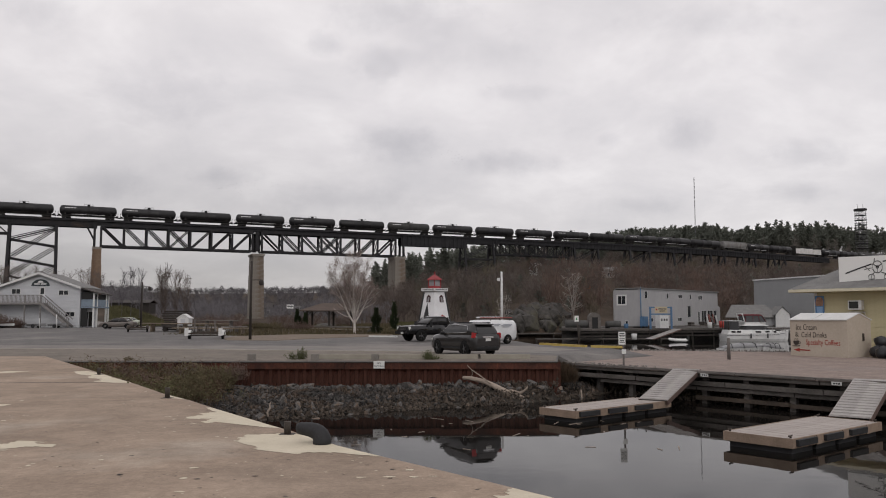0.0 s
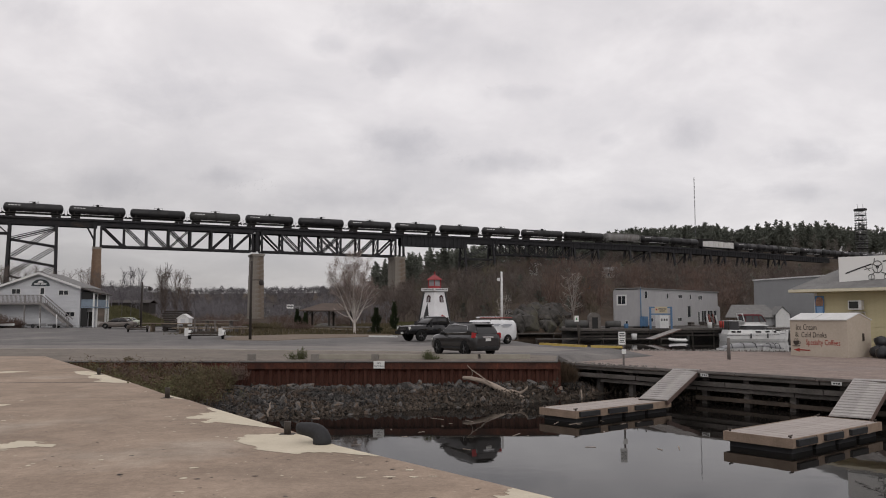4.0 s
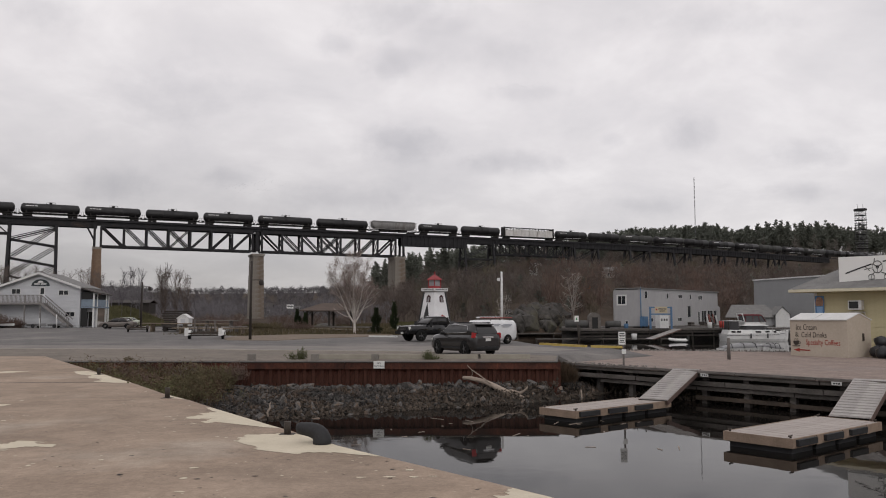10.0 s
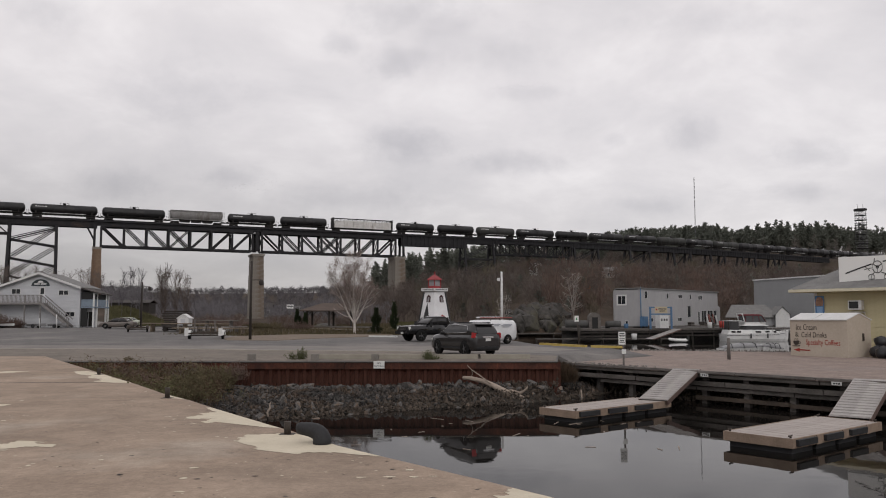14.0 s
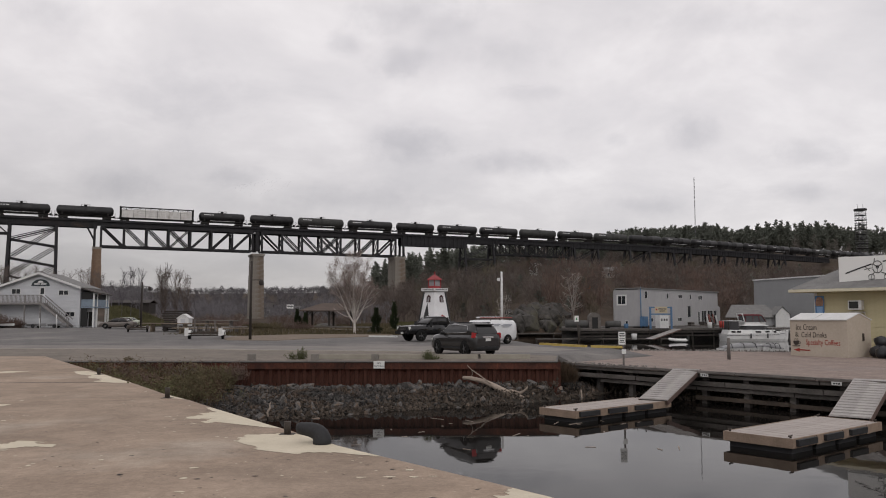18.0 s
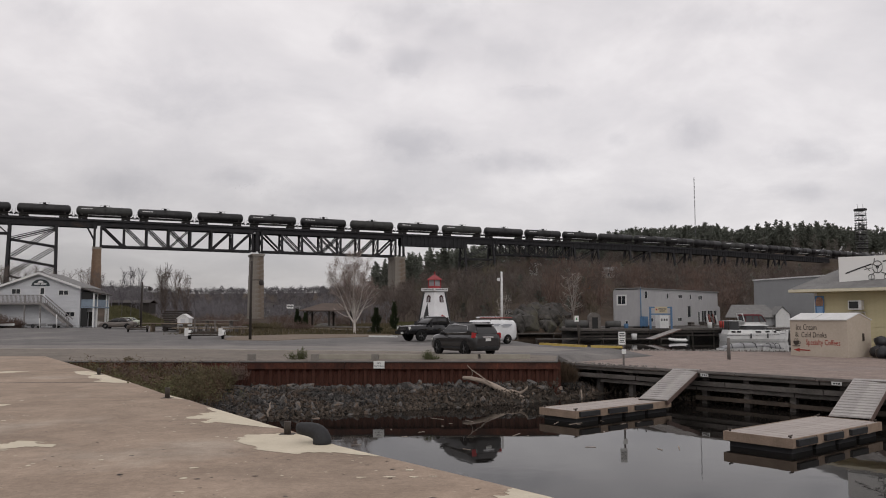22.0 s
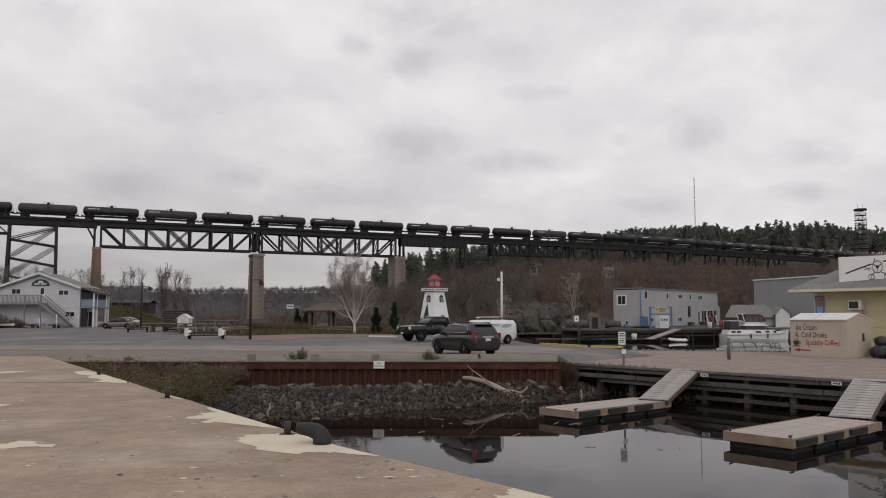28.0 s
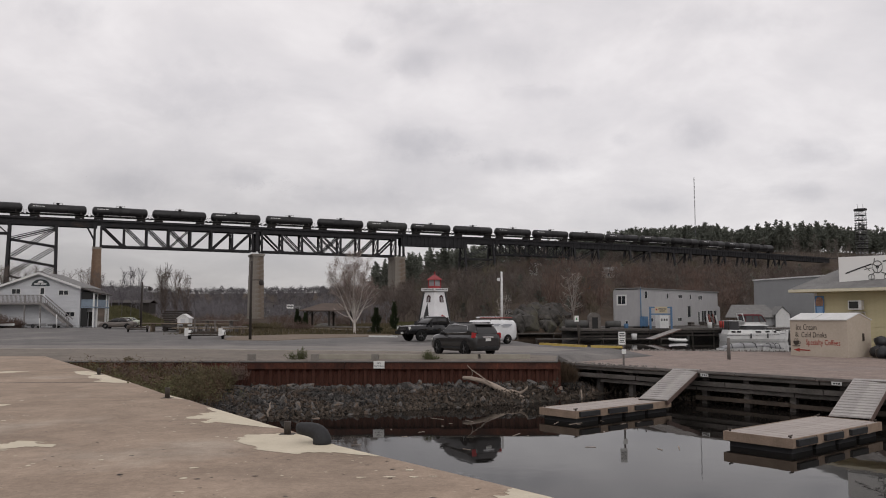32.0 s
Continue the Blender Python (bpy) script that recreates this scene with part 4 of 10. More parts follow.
for i in range(4):
    bm.faces.new((top[i], low[i], low[(i + 1) % 4], top[(i + 1) % 4]))
tagged(part("ramp", bm, ASPHALT), "sloping asphalt apron from the lot down to the promenade", "ramp", kind="structure")
# Solid fill behind the beams, in a darker colour than theirs.
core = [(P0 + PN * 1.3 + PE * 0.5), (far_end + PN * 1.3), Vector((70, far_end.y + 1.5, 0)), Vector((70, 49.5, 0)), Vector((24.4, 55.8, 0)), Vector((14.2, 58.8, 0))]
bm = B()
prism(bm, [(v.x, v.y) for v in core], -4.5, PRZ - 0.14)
tagged(part("promenade_core", bm, DARKTIMBER), "dark rubble core behind the timber cribbing", "retaining wall", kind="structure")
LOWLOG = mat("dark_brown_log", (0.030, 0.023, 0.018), (0.085, 0.066, 0.052), 1.6, 0.9, bump=0.012, fine=18, stretch=(0.4, 1, 1), rand=0.3)
crib = thing("wall_crib", Matrix.Translation(P0) @ Matrix.Rotation(math.atan2(PE.y, PE.x), 4, 'Z'), "grey weathered timber crib wall below the promenade", "crib wall", kind="structure")
rng = random.Random(8)
# The timber colour gets darker in the lower levels.
for z, h, d, k in ((-0.63, 0.15, 0.0, 0.0), (-0.98, 0.20, 0.03, 0.0), (-1.20, 0.17, -0.10, 3.0), (-1.66, 0.17, -0.16, 8.6), (-2.02, 0.2, -0.2, 8.6)):
    while k < FRONT:
        ln = rng.uniform(4.2, 6.2)
        b2 = B()
        box(b2, 0, -0.12, -h / 2, ln - 0.04, 0.12, h / 2)
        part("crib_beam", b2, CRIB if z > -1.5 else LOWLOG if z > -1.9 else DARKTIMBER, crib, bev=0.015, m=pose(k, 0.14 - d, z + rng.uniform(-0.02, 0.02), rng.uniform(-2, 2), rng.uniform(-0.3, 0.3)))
        k += ln
b2 = B()
box(b2, -0.13, -0.12, -1.7, 0.13, 0.12, 0)
post_mesh = mesh_of("crib_post", b2, CRIB)
k = 0.6
while k < FRONT:
    share("crib_post", post_mesh, crib, pose(k, 0.42, PRZ - 0.14))
    k += 2.1
k = 0.0
while k < FRONT:
    b2 = B()
    box(b2, 0, -0.10, -0.08, 3.56, 0.16, 0.02)
    part("edge_board", b2, TIMBER, crib, m=pose(k, 0.02, PRZ - 0.02))
    k += 3.6
PLATE = plain("white_plate", (0.62, 0.62, 0.60), 0.6)
for p in ((11.95, 36.3), (15.6, 31.6)):
    v = Vector((p[0], p[1], 0)) - P0
    b2 = B()
    box(b2, -0.2, -0.015, -0.07, 0.2, 0.0, 0.07)
    ob = part("number_plate", b2, PLATE, None, m=crib.matrix_basis @ pose(v.dot(PE), -0.10, PRZ - 0.18))
    tagged(ob, "small white berth plate on the promenade edge", "plate", "berth plates")
    b2 = B()
    for i in range(3):
        box(b2, -0.13 + i * 0.1, -0.022, -0.03, -0.06 + i * 0.1, -0.0155, 0.03)
    part("lettering", b2, plain("sign_black", (0.02, 0.02, 0.02), 0.6), ob)

# rubble under the promenade and along its inner border
BROWNROCK = mat("brown_fill_stone", (0.026, 0.021, 0.017), (0.135, 0.105, 0.080), 2.5, 0.95, bump=0.02, fine=12, rand=0.6)
# ---- bank with riprap below the sheet piles ----
WLINE = [(-18, 27.0), (-7.6, 29.6), (-4.1, 31.4), (-2.0, 33.2), (0.6, 34.8), (3.35, 36.2), (6.0, 37.8), (9.0, 42.0), (12, 45.0)]


def bank_z(x, y):
    yw = lerp(x, [p[0] for p in WLINE], [p[1] for p in WLINE])
    top = lerp(x, [-20, -11, -5, 2.7, 7, 12], [-0.6, -1.3, -1.32, -1.1, -0.9, -1.0])
    t = (y - yw) / max(0.5, (38.7 if x < 5.6 else 47) - yw)
    return WATER_Z - 0.25 + (top - WATER_Z + 0.25) * max(-0.6, min(1.0, t)) ** (1 if t < 0 else 0.62)


xs, ys = np.arange(-20.2, 12.6, 0.7), np.arange(24, 47.1, 0.6)
verts = [(x, y, bank_z(x, y) - 0.12 + 0.12 * noise.noise((x, y, 0))) for y in ys for x in xs]
n = len(xs)
keep = []
for j in range(len(ys) - 1):
    for i in range(n - 1):
        x, y = xs[i] + 0.35, ys[j] + 0.3
        if y > 38.8 and x < 5.6:
            continue
        if y < 38.8 and x < lerp(-y, [-41, -29.3, -20.5], [-20.4, -12.7, -7.0]) - 1.0:
            continue
        keep.append((j * n + i, j * n + i + 1, (j + 1) * n + i + 1, (j + 1) * n + i))
me = bpy.data.meshes.new("bank")
me.from_pydata(verts, [], keep)
me.materials.append(mat("dark_bank_soil", (0.030, 0.026, 0.022), (0.07, 0.06, 0.048), 1.2, 1.0, bump=0.04, fine=8))
tagged(new("bank", me), "dark soil bank under the stones", "bank", kind="structure")


def stone_mesh(seed, material, sub=1):
    r2 = random.Random(seed)
    b2 = B()
    bmesh.ops.create_icosphere(b2, subdivisions=sub + 1 if sub else 1, radius=1.0)
    f = (r2.uniform(0.9, 1.7), r2.uniform(0.65, 0.95), r2.uniform(0.4, 0.7))
    cuts = [Vector((r2.gauss(0, 1), r2.gauss(0, 1), r2.gauss(0, 1))).normalized() for _ in range(10)]
    for v in b2.verts:
        c = v.co.copy()
        for k in cuts:
            d = c.dot(k)
            if d > 0.5:
                c -= k * (d - 0.5)
        v.co = Vector((c.x * f[0], c.y * f[1], c.z * f[2])) * r2.uniform(0.92, 1.08)
    return mesh_of("stone", b2, material)


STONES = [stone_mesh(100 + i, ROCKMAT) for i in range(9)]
riprap = thing("riprap", pose(0, 0, 0), "bank of angular grey riprap stones down to the water", "stones", kind="structure")
rng = random.Random(12)


def stone_place():
    while True:
        x, y = rng.uniform(-13, 9.5), rng.uniform(28, 45)
        yw = lerp(x, [p[0] for p in WLINE], [p[1] for p in WLINE])
        if y < yw - 0.9 or (x < 5.5 and y > 38.6) or (x >= 5.5 and (Vector((x, y, 0)) - P0).dot(PN) > 1.2):
            continue
        if x < lerp(-y, [-41, -29.3, -20.5], [-20.4, -12.7, -7.0]) + 0.5 or x < -9.6 and y > 33 and rng.random() < 0.7:
            continue
        return x, y


def stone_pose(big):
    x, y = stone_place()
    r = rng.uniform(0.08, 0.17) * (1.7 if big and rng.random() < 0.25 else 1.0)
    m = pose(x, y, bank_z(x, y) + r * 0.22, rng.uniform(0, 360), rng.uniform(0, 360), rng.uniform(0, 360)) @ Matrix.Diagonal((r, r, r, 1))
    return m


# the largest blocks lie in a ragged row along the foot of the piles
for i in range(64):
    x = rng.uniform(-10.5, 5.2)
    y, r = 38.35 - 0.75 * rng.random() ** 1.5, rng.uniform(0.16, 0.36)
    share("stone", STONES[i % 9], riprap, pose(x, y, bank_z(x, y) + r * 0.12, rng.uniform(-30, 30), rng.uniform(-30, 30), rng.uniform(0, 360)) @ Matrix.Diagonal((r, r, r, 1)))
for i in range(240):
    share("stone", STONES[i % 9], riprap, stone_pose(True))
vv, ff = [], []
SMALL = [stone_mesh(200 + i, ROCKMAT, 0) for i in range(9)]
tmpl = [(np.array([v.co[:] for v in me.vertices]), [tuple(p.vertices) for p in me.polygons]) for me in SMALL]
fm = []
for i in range(8000):
    m = np.array(stone_pose(False))
    tv, tf = tmpl[i % 9]
    o = len(vv)
    w = tv @ (m[:3, :3] * (0.75 if i % 2 else 1.0)).T + m[:3, 3]
    vv.extend(map(tuple, w))
    ff.extend(tuple(k + o for k in f) for f in tf)
    # the lower stones are stained brown by the water
    low = m[1, 3] - lerp(m[0, 3], [p[0] for p in WLINE], [p[1] for p in WLINE]) + rng.gauss(0, 0.8)
    fm += [1 if low < 2.3 else 0] * len(tf)
me = bpy.data.meshes.new("rubble")
me.from_pydata(vv, [], ff)
me.materials.append(ROCKMAT)
me.materials.append(BROWNROCK)
me.polygons.foreach_set("material_index", fm)
ob = new("rubble", me)
ob.parent = riprap
tagged(ob, kind="stuff")

def heap(name, spots, material, label, seed):
    """Small loose stones joined into one mesh: spots are (x, y, z, size)."""
    r2 = random.Random(seed)
    v2, f2 = [], []
    for x, y, z, k in spots:
        tv, tf = tmpl[r2.randrange(9)]
        m = np.array(pose(x, y, z, r2.uniform(0, 360), r2.uniform(0, 360), r2.uniform(0, 360)))
        o = len(v2)
        v2.extend(map(tuple, tv @ (m[:3, :3] * k).T + m[:3, 3]))
        f2.extend(tuple(i + o for i in f) for f in tf)
    me = bpy.data.meshes.new(name)
    me.from_pydata(v2, [], f2)
    me.materials.append(material)
    tagged(new(name, me), label, "stones", kind="stuff")


spots = []
for i in range(1500):
    k = rng.uniform(-0.5, 17)
    t = rng.random()
    p = P0 + PE * k + PN * (0.55 + 0.75 * t)
    spots.append((p.x, p.y, -2.0 + 1.25 * t - 0.03 * k + rng.uniform(-.1, .1), rng.uniform(.07, .19)))
heap("fill_stones", spots, BROWNROCK, "brown rubble fill behind the timber cribbing", 5)
spots = []
for i in range(420):
    t = rng.random()
    x, y = (10.9 + 2.8 * t, 52.2 + 7.4 * t) if i % 4 == 0 else (13.7 + 12 * t, 59.6 - 3.4 * t)
    spots.append((x + rng.gauss(0, .25), y - .3 + rng.gauss(0, .3), PRZ + .02, rng.uniform(.04, .17)))
for i in range(160):
    t = rng.random()
    p = P0 + PE * (6 * t) + PN * .3
    spots.append((p.x + rng.gauss(0, .25), p.y + rng.gauss(0, .25), PRZ + .02, rng.uniform(.03, .09)))
heap("border_stones", spots, mat("pale_border_stone", (0.12, 0.11, 0.10), (0.30, 0.28, 0.26), 2.5, 0.95, fine=12, rand=.5), "loose pale stones along the border of the promenade", 6)

# driftwood on the stones
DRIFT = mat("bleached_driftwood", (0.17, 0.135, 0.108), (0.42, 0.35, 0.29), 1.5, 0.9, bump=0.01, fine=14, stretch=(0.4, 1, 1))
log = thing("driftwood", pose(0, 0, 0), "bleached forked driftwood trunk lying on the stones", "driftwood")
bm = B()
pipe_along(bm, [(0.95, 38.2, -0.85), (1.29, 38.1, -0.86), (1.67, 38.0, -0.93), (2.04, 37.9, -1.04), (2.43, 37.75, -1.21), (2.81, 37.6, -1.41), (3.14, 37.45, -1.61), (3.44, 37.25, -1.8), (3.66, 37.1, -1.88)], [0.09, 0.10, 0.105, 0.115, 0.135, 0.16, 0.20, 0.20, 0.12], n=12)
part("trunk", bm, DRIFT, log)
for path, r in [([(3.14, 37.4, -1.6), (3.47, 37.3, -1.54), (3.73, 37.25, -1.41), (3.89, 37.2, -1.27), (3.94, 37.2, -1.14)], [0.1, 0.09, 0.06, 0.05, 0.03]), ([(3.38, 37.2, -1.76), (3.59, 37.1, -1.73), (3.78, 37.0, -1.8)], [0.09, 0.07, 0.03]), ([(3.25, 37.2, -1.66), (3.37, 37.05, -1.88), (3.47, 37.0, -1.98)], [0.08, 0.06, 0.03]), ([(2.94, 37.5, -1.45), (3.19, 37.4, -1.39), (3.52, 37.2, -1.43)], [0.07, 0.07, 0.04]), ([(2.56, 37.7, -1.26), (2.13, 37.7, -1.0), (1.71, 37.7, -0.68), (1.39, 37.7, -0.47), (1.25, 37.7, -0.34), (1.15, 37.7, -0.23)], [0.04, 0.028, 0.024, 0.02, 0.014, 0.01]), ([(1.36, 37.7, -0.46), (1.39, 37.8, -0.66), (1.31, 37.9, -0.8)], [0.016, 0.014, 0.012]), ([(3.36, 37.2, -1.74), (3.6, 37.0, -1.59), (3.75, 36.95, -1.64)], [0.07, 0.06, 0.03])]:
    bm = B()
    pipe_along(bm, path, r, n=8)
    part("branch", bm, DRIFT, log)
for path in ([(-6.68, 30.6, -1.76), (-6.7, 30.6, -1.59), (-6.6, 30.6, -1.42), (-6.62, 30.6, -1.29), (-6.56, 30.6, -1.18)], [(6.6, 38.2, -1.97), (6.62, 38.2, -1.73), (6.59, 38.2, -1.41)]):
    bm = B()
    pipe_along(bm, path, [0.045, 0.04, 0.034, 0.03, 0.015][:len(path)], n=7)
    tagged(part("stick", bm, DRIFT), "bare pale stick standing in the shallows", "stick", "sticks in the water")


# ---- floating docks and gangways ----
def floating_dock(x, y, angle, length, width):
    root = thing("floating_dock", pose(x, y, 0, 0, 0, angle), "low timber floating dock with pale boards and black bumpers", "floating dock", "floating docks")
    top = -1.45
    b2 = B()
    box(b2, 0.004, 0.02, -0.038, 0.136, width - 0.02, 0)
    bd = mesh_of("board", b2, DECKWOOD)
    k = 0.0
    while k < length - 0.1:
        share("board", bd, root, pose(k, 0, top + rng.uniform(-0.003, 0.003)))
        k += 0.142
    for y0, y1, nm in ((-0.05, 0.0, "fascia"), (width, width + 0.05, "fascia")):
        b2 = B()
        box(b2, -0.05, y0, top - 0.27, length + 0.05, y1, top + 0.005)
        part(nm, b2, FASCIA, root, bev=0.006)
    for x0 in (-0.05, length):
        b2 = B()
        box(b2, x0, 0, top - 0.27, x0 + 0.05, width, top + 0.005)
        part("fascia", b2, FASCIA, root, bev=0.006)
    k = 0.12
    while k + 1.1 < length:
        b2 = B()
        box(b2, k, -0.15, top - 0.21, k + 1.12, -0.052, top - 0.03)
        part("bumper", b2, RUBBER, root, "black rubber bumper", bev=0.03)
        b2 = B()
        box(b2, k + 1.2, -0.085, top - 0.27, k + 1.45, -0.052, top + 0.005)
        part("bracket", b2, FASCIA, root)
        k += 1.68
    for i in range(4):
        b2 = B()
        box(b2, 0.1 + i * length / 4, 0.08, -2.2, (i + 1) * length / 4 - 0.12, width - 0.08, top - 0.27)
        part("float_drum", b2, RUBBER, root, "black plastic float", bev=0.05)
    for cx, cy in ((0.1, 0.1), (0.1, width - 0.1), (length - 0.1, 0.1), (length - 0.1, width - 0.1)):
        b2 = B()
        tube(b2, (cx, cy, top), (cx, cy, top + 0.07), 0.035, n=8)
        beam(b2, (cx - 0.1, cy, top + 0.07), (cx + 0.1, cy, top + 0.07), 0.035)
        part("cleat", b2, IRON, root, "small steel cleat")
    return root


floating_dock(4.93, 29.75, 40.0, 5.95, 1.75)
floating_dock(9.98, 23.0, 39.2, 5.85, 2.1)
RAMPWOOD = mat("grey_ramp_boards", (0.24, 0.225, 0.215), (0.40, 0.38, 0.365), 2.0, 0.85, bump=0.004, fine=24, rand=0.12)

RAMPSIDE = mat("red_brown_beam", (0.075, 0.048, 0.04), (0.15, 0.10, 0.085), 2.0, 0.85, bump=0.004, fine=20)


def gangway(p, q, width):
    p, q = Vector(p), Vector(q)
    d = q - p
    x = d.normalized()
    yv = Vector((0, 0, 1)).cross(x).normalized()
    m = Matrix((x, yv, x.cross(yv))).transposed().to_4x4()
    m.translation = p
    root = thing("gangway", m, "sloping grey timber gangway with cross cleats", "gangway", "gangways to the floats")
    ln = d.length
    b2 = B()
    box(b2, 0.004, -width / 2, -0.03, 0.136, width / 2, 0.0)
    bd = mesh_of("board", b2, RAMPWOOD)
    b2 = B()
    box(b2, -0.02, -width / 2 + 0.03, 0, 0.02, width / 2 - 0.03, 0.02)
    cl = mesh_of("cleat_strip", b2, RAMPWOOD)
    k = 0.0
    i = 0
    while k < ln - 0.1:
        share("board", bd, root, pose(k, 0, 0))
        if i % 2 == 0:
            share("cleat_strip", cl, root, pose(k + 0.07, 0, 0))
        k += 0.142
        i += 1
    for sd in (-1, 1):
        b2 = B()
        box(b2, 0, sd * (width / 2 - 0.01) - 0.04, -0.2, ln, sd * (width / 2 - 0.01) + 0.04, -0.031)
        part("side_beam", b2, RAMPSIDE, root, bev=0.008)
    return root


gangway((8.78, 33.5, -1.38), (11.42, 37.35, -0.34), 1.22)
gangway((13.95, 27.55, -1.38), (16.55, 30.8, -0.34), 1.3)

# ---- signs and posts by the basin ----
SIGNWHITE = plain("sign_white", (0.72, 0.72, 0.70), 0.5)
SIGNBLACK = plain("sign_black", (0.02, 0.02, 0.02), 0.6)
ob = thing("parking_sign", pose(9.02, 40.0, PRZ) @ Matrix.Scale(.97, 4), "white notice board on a thin brown post", "sign")
bm = B()
box(bm, 0.0, -0.04, -0.3, 0.08, 0.04, 1.75)
part("post", bm, TIMBER, ob, "brown wooden post", bev=0.008)
bm = B()
box(bm, -0.22, -0.06, 1.1, 0.14, -0.042, 1.76)
panel = part("panel", bm, SIGNWHITE, ob, "white panel", bev=0.004)
bm = B()
box(bm, -0.06, -0.06, 0.62, 0.16, -0.042, 0.86)
part("lower_plate", bm, SIGNWHITE, ob, "small pale plate", bev=0.004)
for z, h, w in ((1.66, 0.05, 0.26), (1.57, 0.03, 0.28), (1.50, 0.03, 0.25), (1.40, 0.03, 0.28), (1.30, 0.05, 0.22), (1.22, 0.03, 0.27)):
    bm = B()
    box(bm, -0.04 - w / 2, -0.067, z - h / 2, -0.04 + w / 2, -0.061, z + h / 2)
    part("text_line", bm, SIGNBLACK, panel)
ob = thing("wall_sign", pose(-3.10, WALL_Y - 0.33, WALL_Z) @ Matrix.Scale(1.06, 4), "small white warning sign on the sheet-pile wall", "sign")
bm = B()
box(bm, -0.25, -0.02, -0.3, 0.25, 0.0, 0.04)
part("panel", bm, SIGNWHITE, ob, bev=0.004)
for z, wd in ((-0.07, "NO"), (-0.19, "PARKING")):
    text_mesh("lettering", wd, 0.12 if wd == "NO" else 0.10, SIGNBLACK, ob, pose(0, -0.026, z, 90))
bm = B()
tube(bm, (16.6, 46.3, PRZ), (16.6, 46.3, PRZ + 1.25), 0.1, 0.09, n=12)
ob = part("bollard", bm, TIMBER)
tagged(ob, "weathered wooden mooring post on the promenade", "bollard")
ob = thing("traffic_sign", pose(9.2, 53.6, 0), "small white parking sign on a steel pole", "sign")
bm = B()
tube(bm, (0, 0, 0), (-0.2, 0, 2.15), 0.03, n=8)
part("pole", bm, IRON, ob)
bm = B()
box(bm, -0.33, -0.05, 1.75, -0.05, -0.035, 2.15)
part("panel", bm, SIGNWHITE, ob)
bm = B()
box(bm, -0.24, -0.056, 1.85, -0.14, -0.051, 2.02)
part("symbol", bm, plain("sign_green", (0.05, 0.22, 0.1), 0.6), ob)
# ---- building helpers ----
PANE = glass_mat("dark_window_glass", (0.015, 0.018, 0.022), 0.08)
TRIM = mat("white_trim_paint", (0.55, 0.55, 0.54), (0.68, 0.68, 0.67), 2.0, 0.6, fine=12)


def wall_panel(name, root, m, w, h, t, holes, material, gable=0.0, apex=None):
    """A wall of thickness t in the local x-z plane, outer face at y=0, with holes (x0, z0, x1, z1) and an optional gable."""
    xs = sorted({0.0, w, *[v for q in holes for v in (q[0], q[2])]})
    zs = sorted({0.0, h, *[v for q in holes for v in (q[1], q[3])]})
    nx, nz = len(xs) - 1, len(zs) - 1

    def solid(i, j):
        if not (0 <= i < nx and 0 <= j < nz):
            return False
        cx, cz = (xs[i] + xs[i + 1]) / 2, (zs[j] + zs[j + 1]) / 2
        return not any(q[0] < cx < q[2] and q[1] < cz < q[3] for q in holes)
    b2 = B()
    vs = {}

    def vert(i, j, k):
        if (i, j, k) not in vs:
            vs[i, j, k] = b2.verts.new((xs[i], t * k, zs[j]))
        return vs[i, j, k]
    for i in range(nx):
        for j in range(nz):
            if not solid(i, j):
                continue
            b2.faces.new((vert(i, j, 0), vert(i + 1, j, 0), vert(i + 1, j + 1, 0), vert(i, j + 1, 0)))
            b2.faces.new((vert(i, j, 1), vert(i, j + 1, 1), vert(i + 1, j + 1, 1), vert(i + 1, j, 1)))
            for di, dj, p, q in ((-1, 0, (i, j), (i, j + 1)), (1, 0, (i + 1, j), (i + 1, j + 1)), (0, -1, (i, j), (i + 1, j)), (0, 1, (i, j + 1), (i + 1, j + 1))):
                if not solid(i + di, j + dj):
                    b2.faces.new((vert(*p, 0), vert(*q, 0), vert(*q, 1), vert(*p, 1)))
    if gable:
        b3 = B()
        prism(b3, [(0, h + 0.003), (w, h + 0.003), (w / 2 if apex is None else apex, h + gable)], -t, 0, pose(0, 0, 0, 90))
        part("gable", b3, material, root, m=m)
    return part(name, b2, material, root, m=m)


def window(root, m, x0, z0, x1, z1, frame_mat=None, bars=1, border=0.07, name="window"):
    """A framed window set in a hole of a wall: frame proud of the wall, pane behind it."""
    b2 = B()
    f = border
    for a in ((x0 - f, z0 - f, x1 + f, z0), (x0 - f, z1, x1 + f, z1 + f), (x0 - f, z0, x0, z1), (x1, z0, x1 + f, z1)):
        box(b2, a[0], -0.04, a[1], a[2], 0.06, a[3])
    for i in range(1, bars + 1):
        x = x0 + (x1 - x0) * i / (bars + 1)
        box(b2, x - 0.025, -0.01, z0, x + 0.025, 0.06, z1)
    fr = part(name, b2, frame_mat or TRIM, root, m=m)
    b2 = B()
    box(b2, x0, 0.07, z0, x1, 0.085, z1)
    part("pane", b2, PANE, fr)
    return fr


def slab_roof(name, root, pts_low, pts_high, t, material, m=None, label=""):
    """A sloping roof plane between a low edge and a high edge."""
    b2 = B()
    a, b = [Vector(p) for p in pts_low]
    c, d = [Vector(p) for p in pts_high]
    dn = Vector((0, 0, -t))
    loft(b2, [[a, b, c, d], [a + dn, b + dn, c + dn, d + dn]], smooth=False)
    return part(name, b2, material, root, label, m=m)


